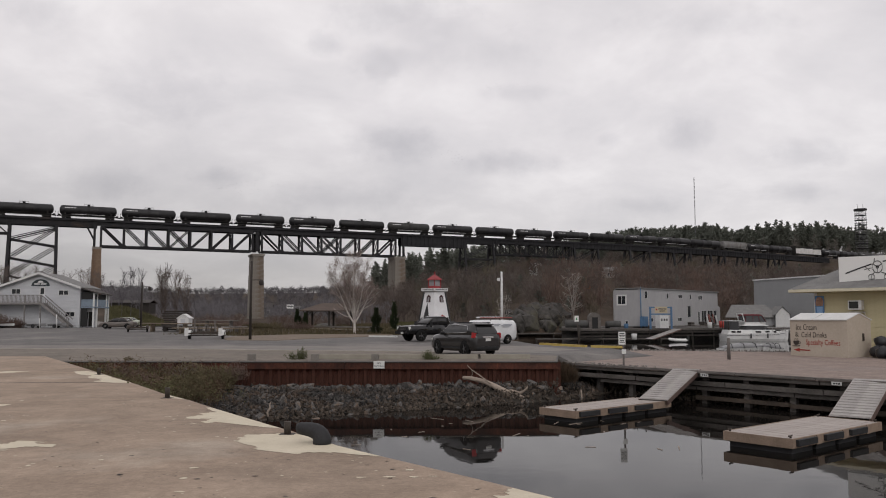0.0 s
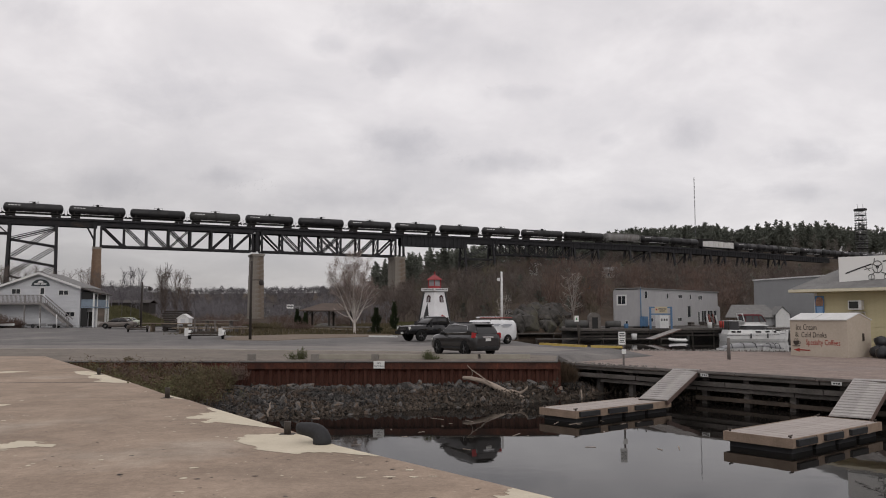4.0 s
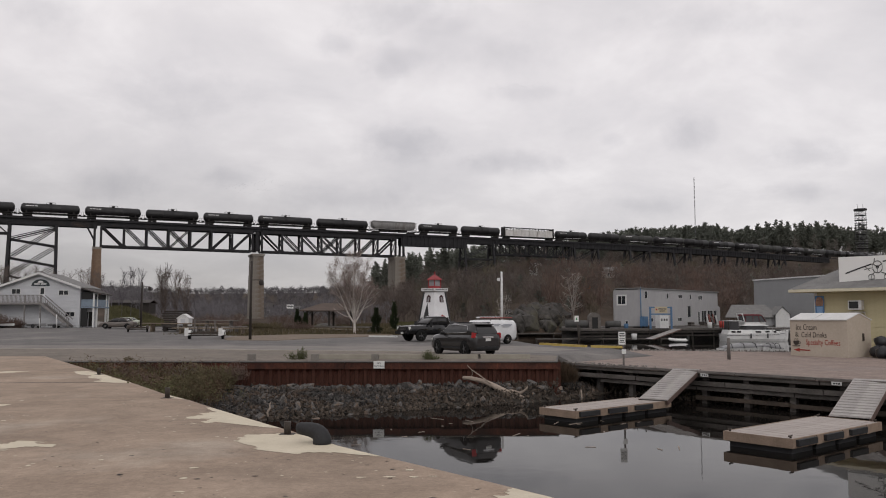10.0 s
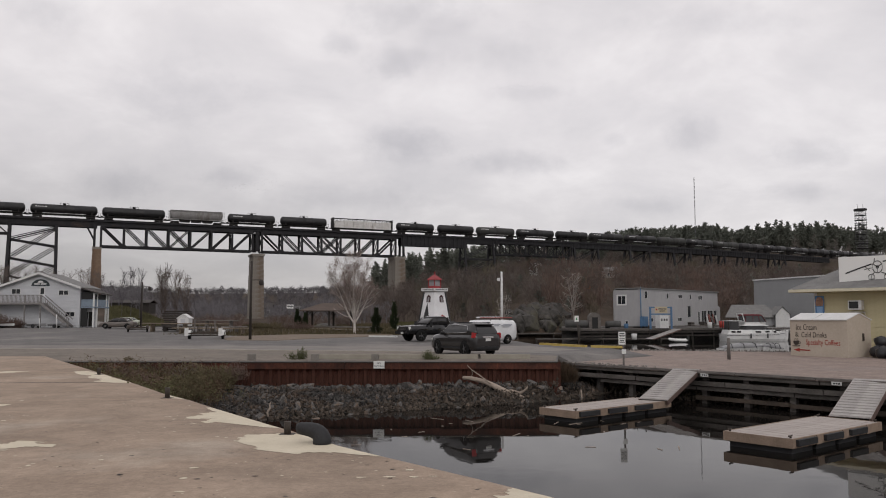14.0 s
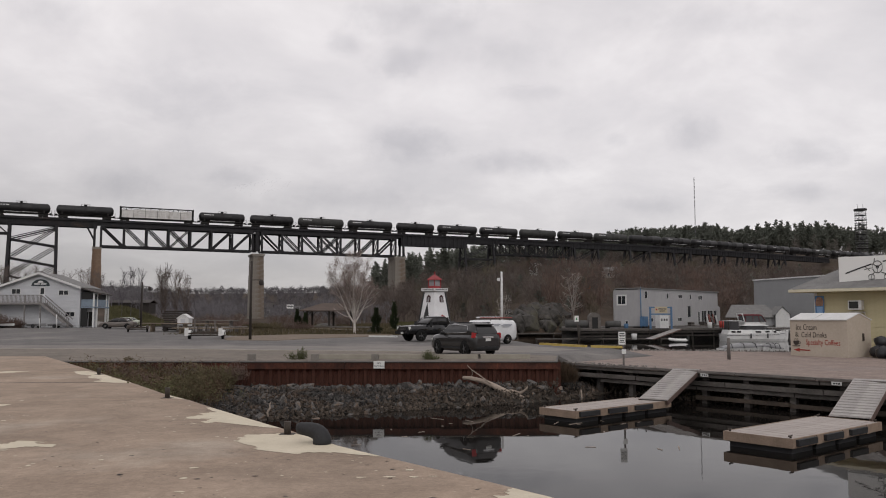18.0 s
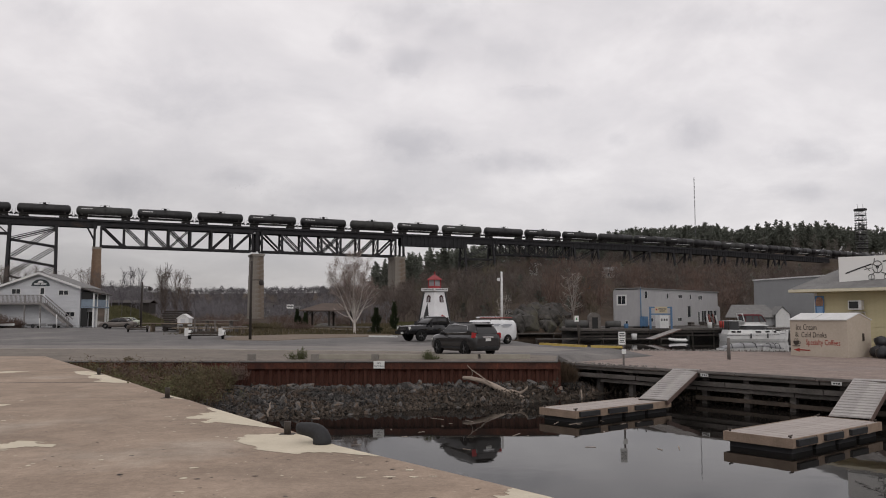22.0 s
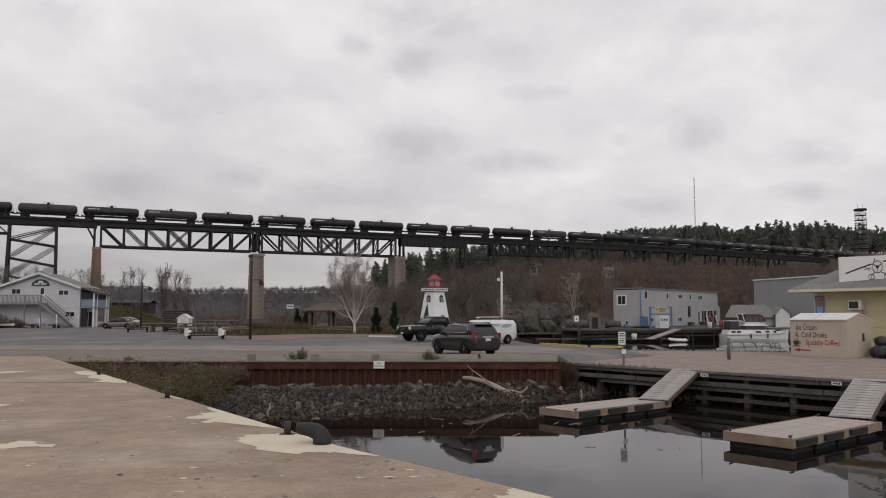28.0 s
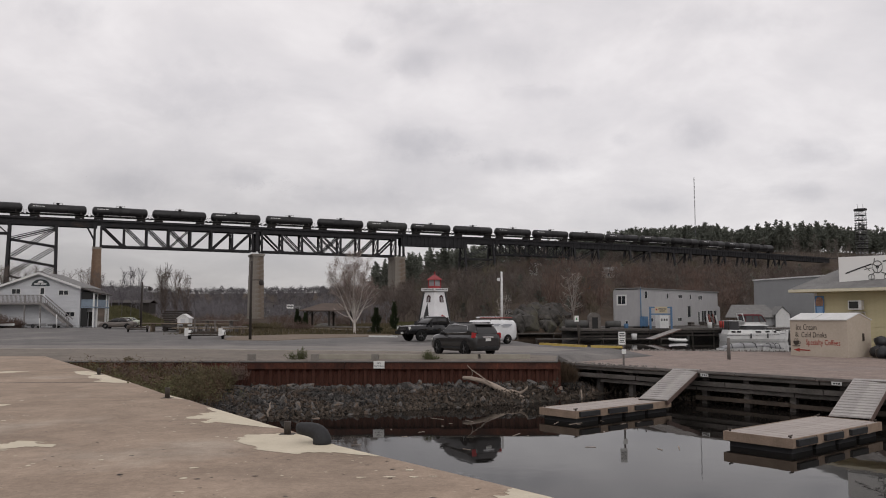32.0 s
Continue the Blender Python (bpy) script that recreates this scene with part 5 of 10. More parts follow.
WHITESIDING = mat("white_wood_siding", (0.42, 0.43, 0.45), (0.56, 0.57, 0.59), 0.8, 0.75, fine=8, stretch=(0.5, 1, 3))
ROOFGREY = mat("grey_shingles", (0.13, 0.128, 0.125), (0.22, 0.217, 0.21), 1.5, 0.9, fine=10, bump=0.01)
ROOFDARK = mat("dark_shingles", (0.04, 0.036, 0.034), (0.09, 0.08, 0.075), 1.5, 0.9, fine=10)
DECKGREY = mat("grey_balcony_timber", (0.16, 0.15, 0.145), (0.27, 0.255, 0.245), 1.5, 0.9, fine=10)
BLUEGREY = mat("blue_grey_porch_paint", (0.14, 0.18, 0.23), (0.22, 0.27, 0.32), 1.5, 0.7, fine=10)
DARKIN = plain("dark_interior", (0.02, 0.02, 0.02), 0.9)

PORCHSHADE = plain("dark_porch_shade", (0.012, 0.012, 0.014), 0.15, 0.0, 0.3)


def white_house():
    HX, HY, HZ, W, H = -62.7, 112.0, 0.66, 11.4, 5.75
    root = thing("house", pose(HX, HY, HZ), "white two-storey gabled house with an outside stair and balcony", "house")
    holes = [(1.7, 4.75, 2.9, 5.4), (5.6, 4.35, 6.4, 5.75 - 0.02), (8.4, 4.6, 9.7, 5.2), (9.4, 1.55, 10.7, 2.15)]
    wall_panel("wall", root, ident(), W, H, 0.25, holes, WHITESIDING, gable=1.85)
    wall_panel("wall", root, pose(W, 0.25, 0, 0, 0, 90), 5.3, H, 0.25, [(1.5, 3.2, 2.5, 5.2), (3.5, 3.9, 4.7, 5.2), (1.2, 0.1, 2.2, 2.1)], WHITESIDING)
    wall_panel("wall", root, pose(0.25, 0.25, 0, 0, 0, 90), 5.0, H, 0.25, [], WHITESIDING)
    wall_panel("wall", root, pose(0, 5.3, 0), W, H, 0.25, [], WHITESIDING, gable=1.85)
    b2 = B()
    box(b2, 0.3, 0.5, 0.05, W - 0.3, 5.2, 0.1)
    part("floor_slab", b2, DARKIN, root)
    for q in holes[:1] + holes[2:]:
        window(root, ident(), *q)
    b2 = B()
    box(b2, 5.6, 0.05, 4.35 - 0.85, 6.4, 0.1, 5.7)
    dr = part("door", b2, TRIM, root, "white half-glazed door")
    b2 = B()
    box(b2, 5.75, 0.03, 4.7, 6.25, 0.048, 5.55)
    part("pane", b2, PANE, dr)
    for sgn in (0, 1):
        lo = (-0.5, W + 0.35)[sgn]
        slab_roof("roof", root, [(lo, -0.6, H - 0.1), (lo, 5.9, H - 0.1)], [(W / 2, 5.9, H + 2.0), (W / 2, -0.6, H + 2.0)], 0.16, ROOFGREY, label="grey shingled roof plane")
        b2 = B()
        beam(b2, (lo, -0.63, H - 0.22), (W / 2, -0.63, H + 1.88), 0.05, 0.28)
        part("barge_board", b2, TRIM, root)
    # half-round sign in the gable
    b2 = B()
    pts = [(1.3 * math.cos(a), 0.95 * math.sin(a)) for a in np.linspace(0, math.pi, 17)]
    prism(b2, pts, 0, 0.05, pose(5.75, -0.02, 5.75 + 0.1, 90))
    sg = part("gable_sign", b2, mat("dark_green_sign", (0.03, 0.04, 0.045), (0.05, 0.06, 0.065), 3), root, "dark half-round sign with pale lettering")
    b2 = B()
    for x0, x1, z in ((-0.85, -0.1, 0.2), (0.05, 0.85, 0.2)):
        box(b2, 5.75 + x0, -0.085, 5.85 + z, 5.75 + x1, -0.072, 5.85 + z + 0.16)
    part("lettering", b2, TRIM, sg)
    b2 = B()
    pts = [(0.42 * math.cos(a), 0.3 * math.sin(a)) for a in np.linspace(0, math.pi, 9)]
    prism(b2, pts, 0, 0.012, pose(5.75, -0.073, 6.3, 90))
    part("emblem", b2, TRIM, sg)
    # balcony and stair
    b2 = B()
    box(b2, -3.0, -2.0, 3.2, 6.9, -0.01, 3.45)
    part("balcony_floor", b2, DECKGREY, root)
    k = -3.0
    b3 = B()
    box(b3, -0.03, -0.03, 0, 0.03, 0.03, 1.05)
    bal = mesh_of("baluster", b3, DECKGREY)
    while k < 6.9:
        share("baluster", bal, root, pose(k, -1.95, 3.45))
        k += 0.18
    for z in (3.55, 4.5):
        b2 = B()
        box(b2, -3.0, -2.0, z - 0.05, 6.9, -1.9, z + 0.05)
        part("rail", b2, DECKGREY, root)
    for x in (-2.8, 0.9, 4.6, 6.8):
        b2 = B()
        box(b2, x - 0.08, -1.95, 0, x + 0.08, -1.79, 4.55)
        part("balcony_post", b2, DECKGREY, root)
    for dy in (-1.95, -0.85):
        b2 = B()
        beam(b2, (6.9, dy, 3.35), (10.9, dy, 0.1), 0.08, 0.35)
        part("stringer", b2, DECKGREY, root)
        b2 = B()
        beam(b2, (6.9, dy, 4.5), (10.9, dy, 1.15), 0.08, 0.1)
        part("handrail", b2, DECKGREY, root)
    for i in range(16):
        t = (i + 0.5) / 16
        b2 = B()
        box(b2, 6.9 + 4.0 * t - 0.15, -1.95, 3.35 - 3.25 * t, 6.9 + 4.0 * t + 0.15, -0.85, 3.4 - 3.25 * t)
        part("step", b2, DECKGREY, root)
        b2 = B()
        box(b2, 6.9 + 4.0 * t - 0.03, -1.98, 3.4 - 3.25 * t, 6.9 + 4.0 * t + 0.03, -1.92, 4.5 - 3.3 * t)
        part("baluster", b2, DECKGREY, root)
    # side porch on two floors
    # Dark panels added on the house wall: the porch's shade, put into colour.
    for y0, y1, z0, z1 in ((0.5, 2.4, 2.95, 4.75), (2.6, 4.6, 2.95, 4.75), (0.6, 2.6, 0.1, 2.2), (2.9, 4.7, 0.1, 2.2)):
        b2 = B()
        box(b2, W + 0.005, y0, z0, W + 0.05, y1, z1)
        part("patio_door", b2, PORCHSHADE, root, "dark panel standing for the shaded recess under the porch")
    b2 = B()
    box(b2, W + 0.02, 0.1, 2.75, W + 2.0, 5.2, 2.95)
    part("porch_floor", b2, BLUEGREY, root)
    slab_roof("porch_roof", root, [(W + 2.3, -0.4, 5.0), (W + 2.3, 5.4, 4.75)], [(W - 0.1, 5.4, 5.65), (W - 0.1, -0.4, 5.75)], 0.14, ROOFDARK, label="dark porch roof")
    for y in (0.15, 1.2, 4.2, 5.0):
        b2 = B()
        box(b2, W + 1.75, y, 0, W + 1.95, y + 0.2, 4.9)
        part("porch_post", b2, TRIM, root, "white porch post")
    for y0, y1 in ((0.35, 1.2), (1.4, 4.2), (4.4, 5.0)):
        b2 = B()
        box(b2, W + 1.82, y0, 2.98, W + 1.88, y1, 3.95)
        part("porch_panel", b2, BLUEGREY, root, "blue-grey balustrade panel")
    # Dark panels for the upper screens and, below, the porch's shade in colour.
    for x0, x1, y0, y1, z0, z1 in ((W + 0.1, W + 1.75, 0.16, 0.2, 3.96, 4.95), (W + 1.82, W + 1.86, 0.4, 4.2, 3.96, 4.72), (W + 0.1, W + 1.0, 0.16, 0.2, 0.1, 2.7)):
        b2 = B()
        box(b2, x0, y0, z0, x1, y1, z1)
        part("porch_screen", b2, DARKIN, root, "dark porch panel for the upper screen and the shaded inside")
    b2 = B()
    box(b2, W + 0.1, 0.15, 2.98, W + 1.75, 0.21, 3.95)
    part("porch_panel", b2, BLUEGREY, root)


white_house()


def lighthouse():
    root = thing("lighthouse", pose(-0.95, 90, 0.3), "white six-sided timber lighthouse with a red lantern", "lighthouse")
    WH = mat("white_lighthouse_paint", (0.62, 0.62, 0.63), (0.78, 0.78, 0.79), 0.8, 0.6, fine=8)
    RED = mat("red_lighthouse_paint", (0.19, 0.018, 0.022), (0.29, 0.034, 0.038), 1.0, 0.5, fine=10)
    DKRED = mat("dark_red_frame_paint", (0.030, 0.008, 0.010), (0.055, 0.012, 0.014), 3.0, 0.6)
    b2 = B()

    def ring(r, z, n=6, ph=0.5):
        return [(r * math.cos(2 * math.pi * (i + ph) / n), r * math.sin(2 * math.pi * (i + ph) / n), z) for i in range(n)]
    loft(b2, [ring(2.28, 0), ring(1.34, 4.6)], smooth=False)
    part("tower", b2, WH, root)
    for (x, y, z), (x1, y1, z1) in zip(ring(2.29, 0), ring(1.35, 4.6)):
        b2 = B()
        beam(b2, (x, y, z), (x1, y1, z1), .13, .13)
        part("corner_board", b2, SIGNBLACK if abs(x) > 1.5 else WH, root)
    b2 = B()
    loft(b2, [ring(1.3, 4.6), ring(1.72, 4.72), ring(1.72, 5.02)], smooth=False)
    gal = part("gallery", b2, WH, root, "white gallery band with dark lettering")
    b2 = B()
    for sd in (-1, 1):
        for i in range(9):
            t0, t1 = .08 + i * .097, .15 + i * .097 - .015 * (i % 3)
            p, q = Vector((0, -1.735, 4.88)), Vector((sd * 1.502, -.868, 4.88))
            beam(b2, p.lerp(q, t0), p.lerp(q, t1), .012, .13)
    part("lettering", b2, SIGNBLACK, gal)
    b2 = B()
    loft(b2, [ring(0.82, 5.02), ring(0.82, 5.3)], smooth=False)
    part("lantern_base", b2, RED, root)
    b2 = B()
    loft(b2, [ring(0.7, 5.3), ring(0.7, 6.0)], smooth=False)
    part("lantern_glass", b2, plain("pale_lantern_glass", (0.25, 0.24, 0.25), 0.1), root)
    for x, y, z in ring(0.78, 5.3):
        b2 = B()
        beam(b2, (x, y, 5.3), (x, y, 6.0), 0.11)
        part("lantern_post", b2, RED, root)
    b2 = B()
    loft(b2, [ring(1.0, 5.98), ring(0.93, 6.08), ring(0.12, 6.62), ring(0.05, 6.95)], smooth=False)
    part("lantern_roof", b2, RED, root, "red pointed lantern roof")

    # openings on the faces towards the lot
    def on_face(k, u, z):
        a = 2 * math.pi * k / 6
        t = z / 4.6
        r = (2.28 + (1.34 - 2.28) * t) * math.cos(math.pi / 6)
        return Matrix.Translation((r * math.cos(a), r * math.sin(a), z)) @ Matrix.Rotation(a + math.pi / 2, 4, 'Z') @ Matrix.Rotation(-0.175, 4, 'X') @ Matrix.Translation((u, 0, 0))
    for k, u, z, w, h in ((4, 0.0, 3.75, 0.3, 0.62), (5, 0.12, 3.75, 0.3, 0.62), (5, 0.05, 1.2, 0.6, 1.25)):
        b2 = B()
        prism(b2, [(-w / 2 - 0.09, -h / 2), (w / 2 + 0.09, -h / 2), (w / 2 + 0.09, h / 2), (0, h / 2 + 0.24), (-w / 2 - 0.09, h / 2)], -0.02, 0.07, on_face(k, u, z) @ pose(0, 0, 0, 90))
        fr = part("door" if h > 1 else "window", b2, DKRED if h < 1 else RED, root, "dark red framed opening")
        b2 = B()
        quadbox(b2, on_face(k, u, z) @ pose(0, -0.075, 0), w * 0.75, 0.01, h * 0.86)
        part("pane", b2, plain("pale_lantern_glass", (0.25, 0.24, 0.25), 0.1) if h < 1 else DKRED, fr)
    b2 = B()
    pts = []
    for i in range(6):
        t = i / 5
        pts += [((1 - t) * 0.42 + 0.04, t * 1.6), ((1 - t) * 0.27 + 0.03, t * 1.6 + 0.17)]
    pts = pts + [(-x, z) for x, z in reversed(pts)]
    prism(b2, pts, -0.01, 0.02, on_face(4, -0.12, 1.6) @ pose(0, 0, 0, 90))
    part("dark_panel", b2, SIGNBLACK, root, "black fir-shaped board")


lighthouse()


def grey_marina():
    """The marina building on the far side of the bay, its floats, frame and sheds."""
    GREYSIDING = mat("grey_metal_siding", (0.31, 0.308, 0.312), (0.37, 0.366, 0.37), 0.25, 0.75, fine=2, stretch=(1, 1, 0.4))
    BLUE = mat("blue_painted_steel", (0.06, 0.13, 0.24), (0.09, 0.18, 0.30), 2, 0.5, fine=8)
    z0 = 0.55
    a, b = Vector((34.3, 138.0, z0)), Vector((55.6, 160.5, z0))
    L = (b - a).length
    m = Matrix.Translation(a) @ Matrix.Rotation(math.atan2(b.y - a.y, b.x - a.x), 4, 'Z')
    root = thing("marina_building", m, "long grey two-storey metal-clad marina building with small windows", "building")
    H = 6.55

    def wx(px):
        """Distance along the front for a share of its seen width."""
        t = px
        return L * t * 138.0 / (160.5 - (160.5 - 138.0) * t)
    holes = []
    for t, z, w, h in ((.08, 4.9, .9, 1.2), (.356, 5.0, .7, .9), (.52, 5.15, 1.5, .6), (.65, 5.0, .6, .8), (.777, 5.0, 1.7, .8), (.63, 1.6, 1.3, 2.1), (.51, .9, 1.5, .6), (.14, .8, 1.4, .6), (.30, .8, .9, .6), (.755, .3, .8, 2.3), (.82, .3, 2.0, 2.5), (.90, .3, 2.2, 2.6), (.965, .3, 1.2, 2.6)):
        if w:
            holes.append((wx(t) - w / 2, z, wx(t) + w / 2, z + h))
    holes = sorted(holes)
    wall_panel("wall", root, ident(), L, H, 0.3, holes, GREYSIDING)
    for q in holes:
        window(root, ident(), *q, bars=1 if q[2] - q[0] > 1.4 else 0, border=0.04)
    wall_panel("wall", root, pose(L, 0.3, 0, 0, 0, 90), 11.7, H, 0.3, [], GREYSIDING)
    # canted end
    c = m.inverted() @ Vector((30.6, 141.5, z0))
    ang = math.degrees(math.atan2(-c.y, -c.x))
    ln = math.hypot(c.x, c.y)
    hl = [(ln * 0.14, 3.9, ln * 0.14 + 1.5, 5.3), (ln * 0.42, 0.1, ln * 0.42 + 0.5, 0.9)]
    wall_panel("wall", root, pose(c.x, c.y, 0, 0, 0, ang), ln, H - 0.15, 0.3, hl, GREYSIDING)
    window(root, pose(c.x, c.y, 0, 0, 0, ang), *hl[0], bars=1, border=0.25)
    window(root, pose(c.x, c.y, 0, 0, 0, ang), *hl[1], bars=0)
    k = m.inverted() @ Vector((33.4, 155.5, z0))
    for p, q in ((k, c), (Vector((L, 11.7, 0)), k)):
        dv = q - p
        wall_panel("wall", root, pose(p.x, p.y, 0, 0, 0, math.degrees(math.atan2(dv.y, dv.x))), math.hypot(dv.x, dv.y), H - 0.02, 0.3, [], GREYSIDING)
    b2 = B()
    prism(b2, [(-0.2, -0.25), (L + 0.2, -0.25), (L + 0.2, 11.9), (k.x, k.y), (c.x - 0.1, c.y - 0.2)], H, H + 0.18)
    part("roof", b2, ROOFGREY, root, "flat grey roof edge")
    b2 = B()
    tube(b2, (0.05, -0.12, -0.5), (0.05, -0.12, H + 0.3), 0.08, n=8)
    part("blue_pipe", b2, BLUE, root, "blue painted corner pipe")
    # lean-to on the far end
    b2 = B()
    prism(b2, [(0, 0), (4.0, 0), (4.0, 3.6), (0, 5.2)], -6.0, 0, pose(L + 0.35, 1.5, 0, 90))
    part("lean_to", b2, GREYSIDING, root, "low grey lean-to shed")
    for x0, z1 in ((0.18, 1.6),):
        b2 = B()
        box(b2, -0.9, -1.2, 0.0, 0.5, -0.4, 1.7)
        part("blue_bin", b2, BLUE, root, "blue steel bin")
    # boards, crates and pallets left along the front
    zy = 0.55 - m.translation.z
    OLDRED = mat("faded_red_paint", (0.13, 0.032, 0.024), (0.22, 0.06, 0.045), 2, 0.7)
    for t, w, h, mt, col in ((.845, .5, 1.9, TRIM, "white"), (.872, .7, 2.2, OLDRED, "faded red"), (.905, .55, 1.8, TIMBER, "brown"), (.925, .45, 2.3, OLDRED, "faded red"), (.962, .6, 2.0, TRIM, "white")):
        b2 = B()
        box(b2, -w / 2, -.04, 0, w / 2, .04, h)
        tagged(part("leaning_board", b2, mt, None, bev=.012, m=m @ pose(wx(t), -.55, zy, -12, 0, 0)), col + " painted board leaning against the grey wall", "board", "boards leaning on the marina")
    for t, off, w, d, h in ((.70, -1.6, 1.2, .9, .8), (.755, -1.3, .9, .8, .6), (.80, -2.0, 1.4, 1.0, .55), (.575, -1.2, 1.0, .8, .7)):
        root2 = thing("crate", m @ pose(wx(t), off, zy, 0, 0, 17 * math.sin(40 * t)), "weathered slatted timber crate in the marina yard", "crate", "crates in the marina yard")
        for k in range(4):
            b2 = B()
            box(b2, -w / 2, -d / 2, h * k / 4 + .01, w / 2, d / 2, h * (k + 1) / 4 - .03)
            part("slat", b2, TIMBER if k % 2 else DARKTIMBER, root2)
        b2 = B()
        box(b2, -w / 2 + .04, -d / 2 + .04, 0, w / 2 - .04, d / 2 - .04, h - .05)
        part("core", b2, DARKTIMBER, root2)
    # quay in front of it
    z = WATER_Z
    q = thing("marina_dock", pose(0, 0, 0), "long weathered timber dock along the far shore", "dock", kind="structure")
    for i, (p0, p1, zt, w) in enumerate((((22, 128, 0), (66, 146, 0), 0.25, 6.5), ((12.3, 131, 0), (20.7, 134, 0), -0.5, 1.8), ((15.2, 129, 0), (38, 130.5, 0), -1.3, 1.5))):
        p0, p1 = Vector(p0), Vector(p1)
        d = (p1 - p0)
        mm = Matrix.Translation(p0) @ Matrix.Rotation(math.atan2(d.y, d.x), 4, 'Z')
        n = int(d.length / 2.2)
        for k in range(n):
            b2 = B()
            box(b2, k * d.length / n, 0, zt - (0.35 if i == 0 else 0.2), (k + 1) * d.length / n - 0.06, w, zt)
            part("deck_panel", b2, CRIB, q, m=mm)
        for k in range(0, n + 1, 2 if i == 0 else 3):
            b2 = B()
            tube(b2, (k * d.length / n, 0.15, -4), (k * d.length / n, 0.15, zt + (0.5 if (k + i) % 3 == 0 else -0.05)), 0.14, n=8)
            part("pile", b2, DARKTIMBER, q, m=mm)
        if i == 0:
            for dz in (0.75, 1.35):
                b2 = B()
                box(b2, 0, -0.08, zt - dz, d.length, 0.05, zt - dz + 0.25)
                part("waler", b2, DARKTIMBER, q, m=mm)
    bm = B()
    prism(bm, [(20, 134.0), (32, 139), (66, 153), (70, 175), (26, 156)], -4, 0.55)
    tagged(part("marina_yard", bm, ASPHALT), "gravel yard in front of the marina building", "yard", kind="structure")
    # blue frame with a name board
    fr = thing("sign_frame", pose(34.6, 132.5, 0.15, 0, 0, 8) @ Matrix.Diagonal((1, 1, .9, 1)), "blue steel gantry with a pale name board", "sign frame")
    for x in (0, 3.7):
        b2 = B()
        box(b2, x - 0.13, -0.13, 0, x + 0.13, 0.13, 4.15)
        part("post", b2, BLUE, fr)
    for zz in (4.0, 2.75):
        b2 = B()
        box(b2, 0.13, -0.1, zz - 0.1, 3.57, 0.1, zz + 0.12)
        part("crossbar", b2, BLUE, fr)
    b2 = B()
    box(b2, 0.75, -0.16, 2.95, 2.95, -0.11, 4.15)
    bd = part("name_board", b2, mat("pale_yellow_board", (0.42, 0.36, 0.25), (0.52, 0.45, 0.32), 2), fr, "pale board with dark lettering")
    b2 = B()
    box(b2, 1.35, -0.18, 3.62, 2.75, -0.161, 3.8)
    box(b2, 1.55, -0.18, 3.25, 2.5, -0.161, 3.42)
    part("lettering", b2, SIGNBLACK, bd)
    b2 = B()
    lathe(b2, [(0, 0.16), (0.02, 0.16)], 2, 10, pose(1.05, -0.16, 3.6, 90))
    part("emblem", b2, plain("sign_red", (0.35, 0.04, 0.03), 0.6), bd)
    # white shed door under the frame
    hut = thing("ice_chest", pose(37.3, 136.6, 0.15, 0, 0, 40), "white double-door ice chest against the grey wall", "ice chest")
    b2 = B()
    box(b2, 0, 0, 0, 2.6, 0.9, 2.3)
    part("body", b2, TRIM, hut, bev=0.03)
    for x in (0.55, 1.3, 2.05):
        b2 = B()
        box(b2, x - 0.17, -0.03, 1.35, x + 0.17, -0.004, 1.75)
        part("label_panel", b2, SIGNBLACK, hut)
    # gangway down to the float
    gangway((33.4, 129.2, -1.4), (39.6, 134.0, 0.2), 1.6)
    # drums and bins on the dock
    for x, y, h, r, mt in ((30.6, 127.3, 0.95, 0.45, TRIM), (47.0, 140.0, 1.1, 0.4, TRIM), (50.7, 144.5, 1.3, 0.5, plain("sign_red", (0.35, 0.04, 0.03), 0.6)), (31.0, 134.5, 0.9, 0.4, BLUE), (27.5, 132.8, 0.8, 0.4, RUBBER), (51.5, 142.0, 0.8, 0.45, RUBBER)):
        bm = B()
        zb = -1.45 if y < 128 else 0.15
        lathe(bm, [(0, r * 0.9), (h * 0.9, r), (h, r * 0.8)], 2, 14, pose(x, y, zb))
        tagged(part("drum", bm, mt), "upright drum standing on the dock", "drum", "drums on the dock")
    # grey oval hut and tank beside the building
    hut = thing("round_roof_hut", pose(25.2, 131.8, 0.15), "small weathered timber hut with a rounded top and dark doorway", "hut")
    b2 = B()
    pts = [(-0.95, 0), (0.95, 0), (0.95, 2.0)] + [(0.95 * math.cos(t), 2.0 + 0.75 * math.sin(t)) for t in np.linspace(0.3, math.pi - 0.3, 7)] + [(-0.95, 2.0)]
    prism(b2, pts, -1.6, 0, pose(0, 0, 0, 90))
    part("shell", b2, TIMBER, hut)
    b2 = B()
    box(b2, -0.45, -0.06, 0.1, 0.5, -0.01, 1.95)
    part("doorway", b2, DARKIN, hut)
    bm = B()
    lathe(bm, [(-2.4, 0.3), (-2.3, 0.75), (2.3, 0.75), (2.4, 0.3)], 0, 16, pose(22.2, 132.0, 1.0, 0, 0, 10) @ Matrix.Scale(.8, 4))
    tagged(part("storage_tank", bm, mat("grey_tank_paint", (0.05, 0.05, 0.048), (0.10, 0.098, 0.094), 1)), "grey horizontal storage tank beside the hut", "tank")
    bm = B()
    lathe(bm, [(-1.6, 0.3), (-1.5, 0.65), (1.5, 0.65), (1.6, 0.3)], 0, 16, pose(28.4, 132.5, 1.0, 0, 0, 10) @ Matrix.Scale(.8, 4))
    tagged(part("storage_tank", bm, MATS["grey_tank_paint"]), "grey horizontal storage tank beside the hut", "tank")


grey_marina()


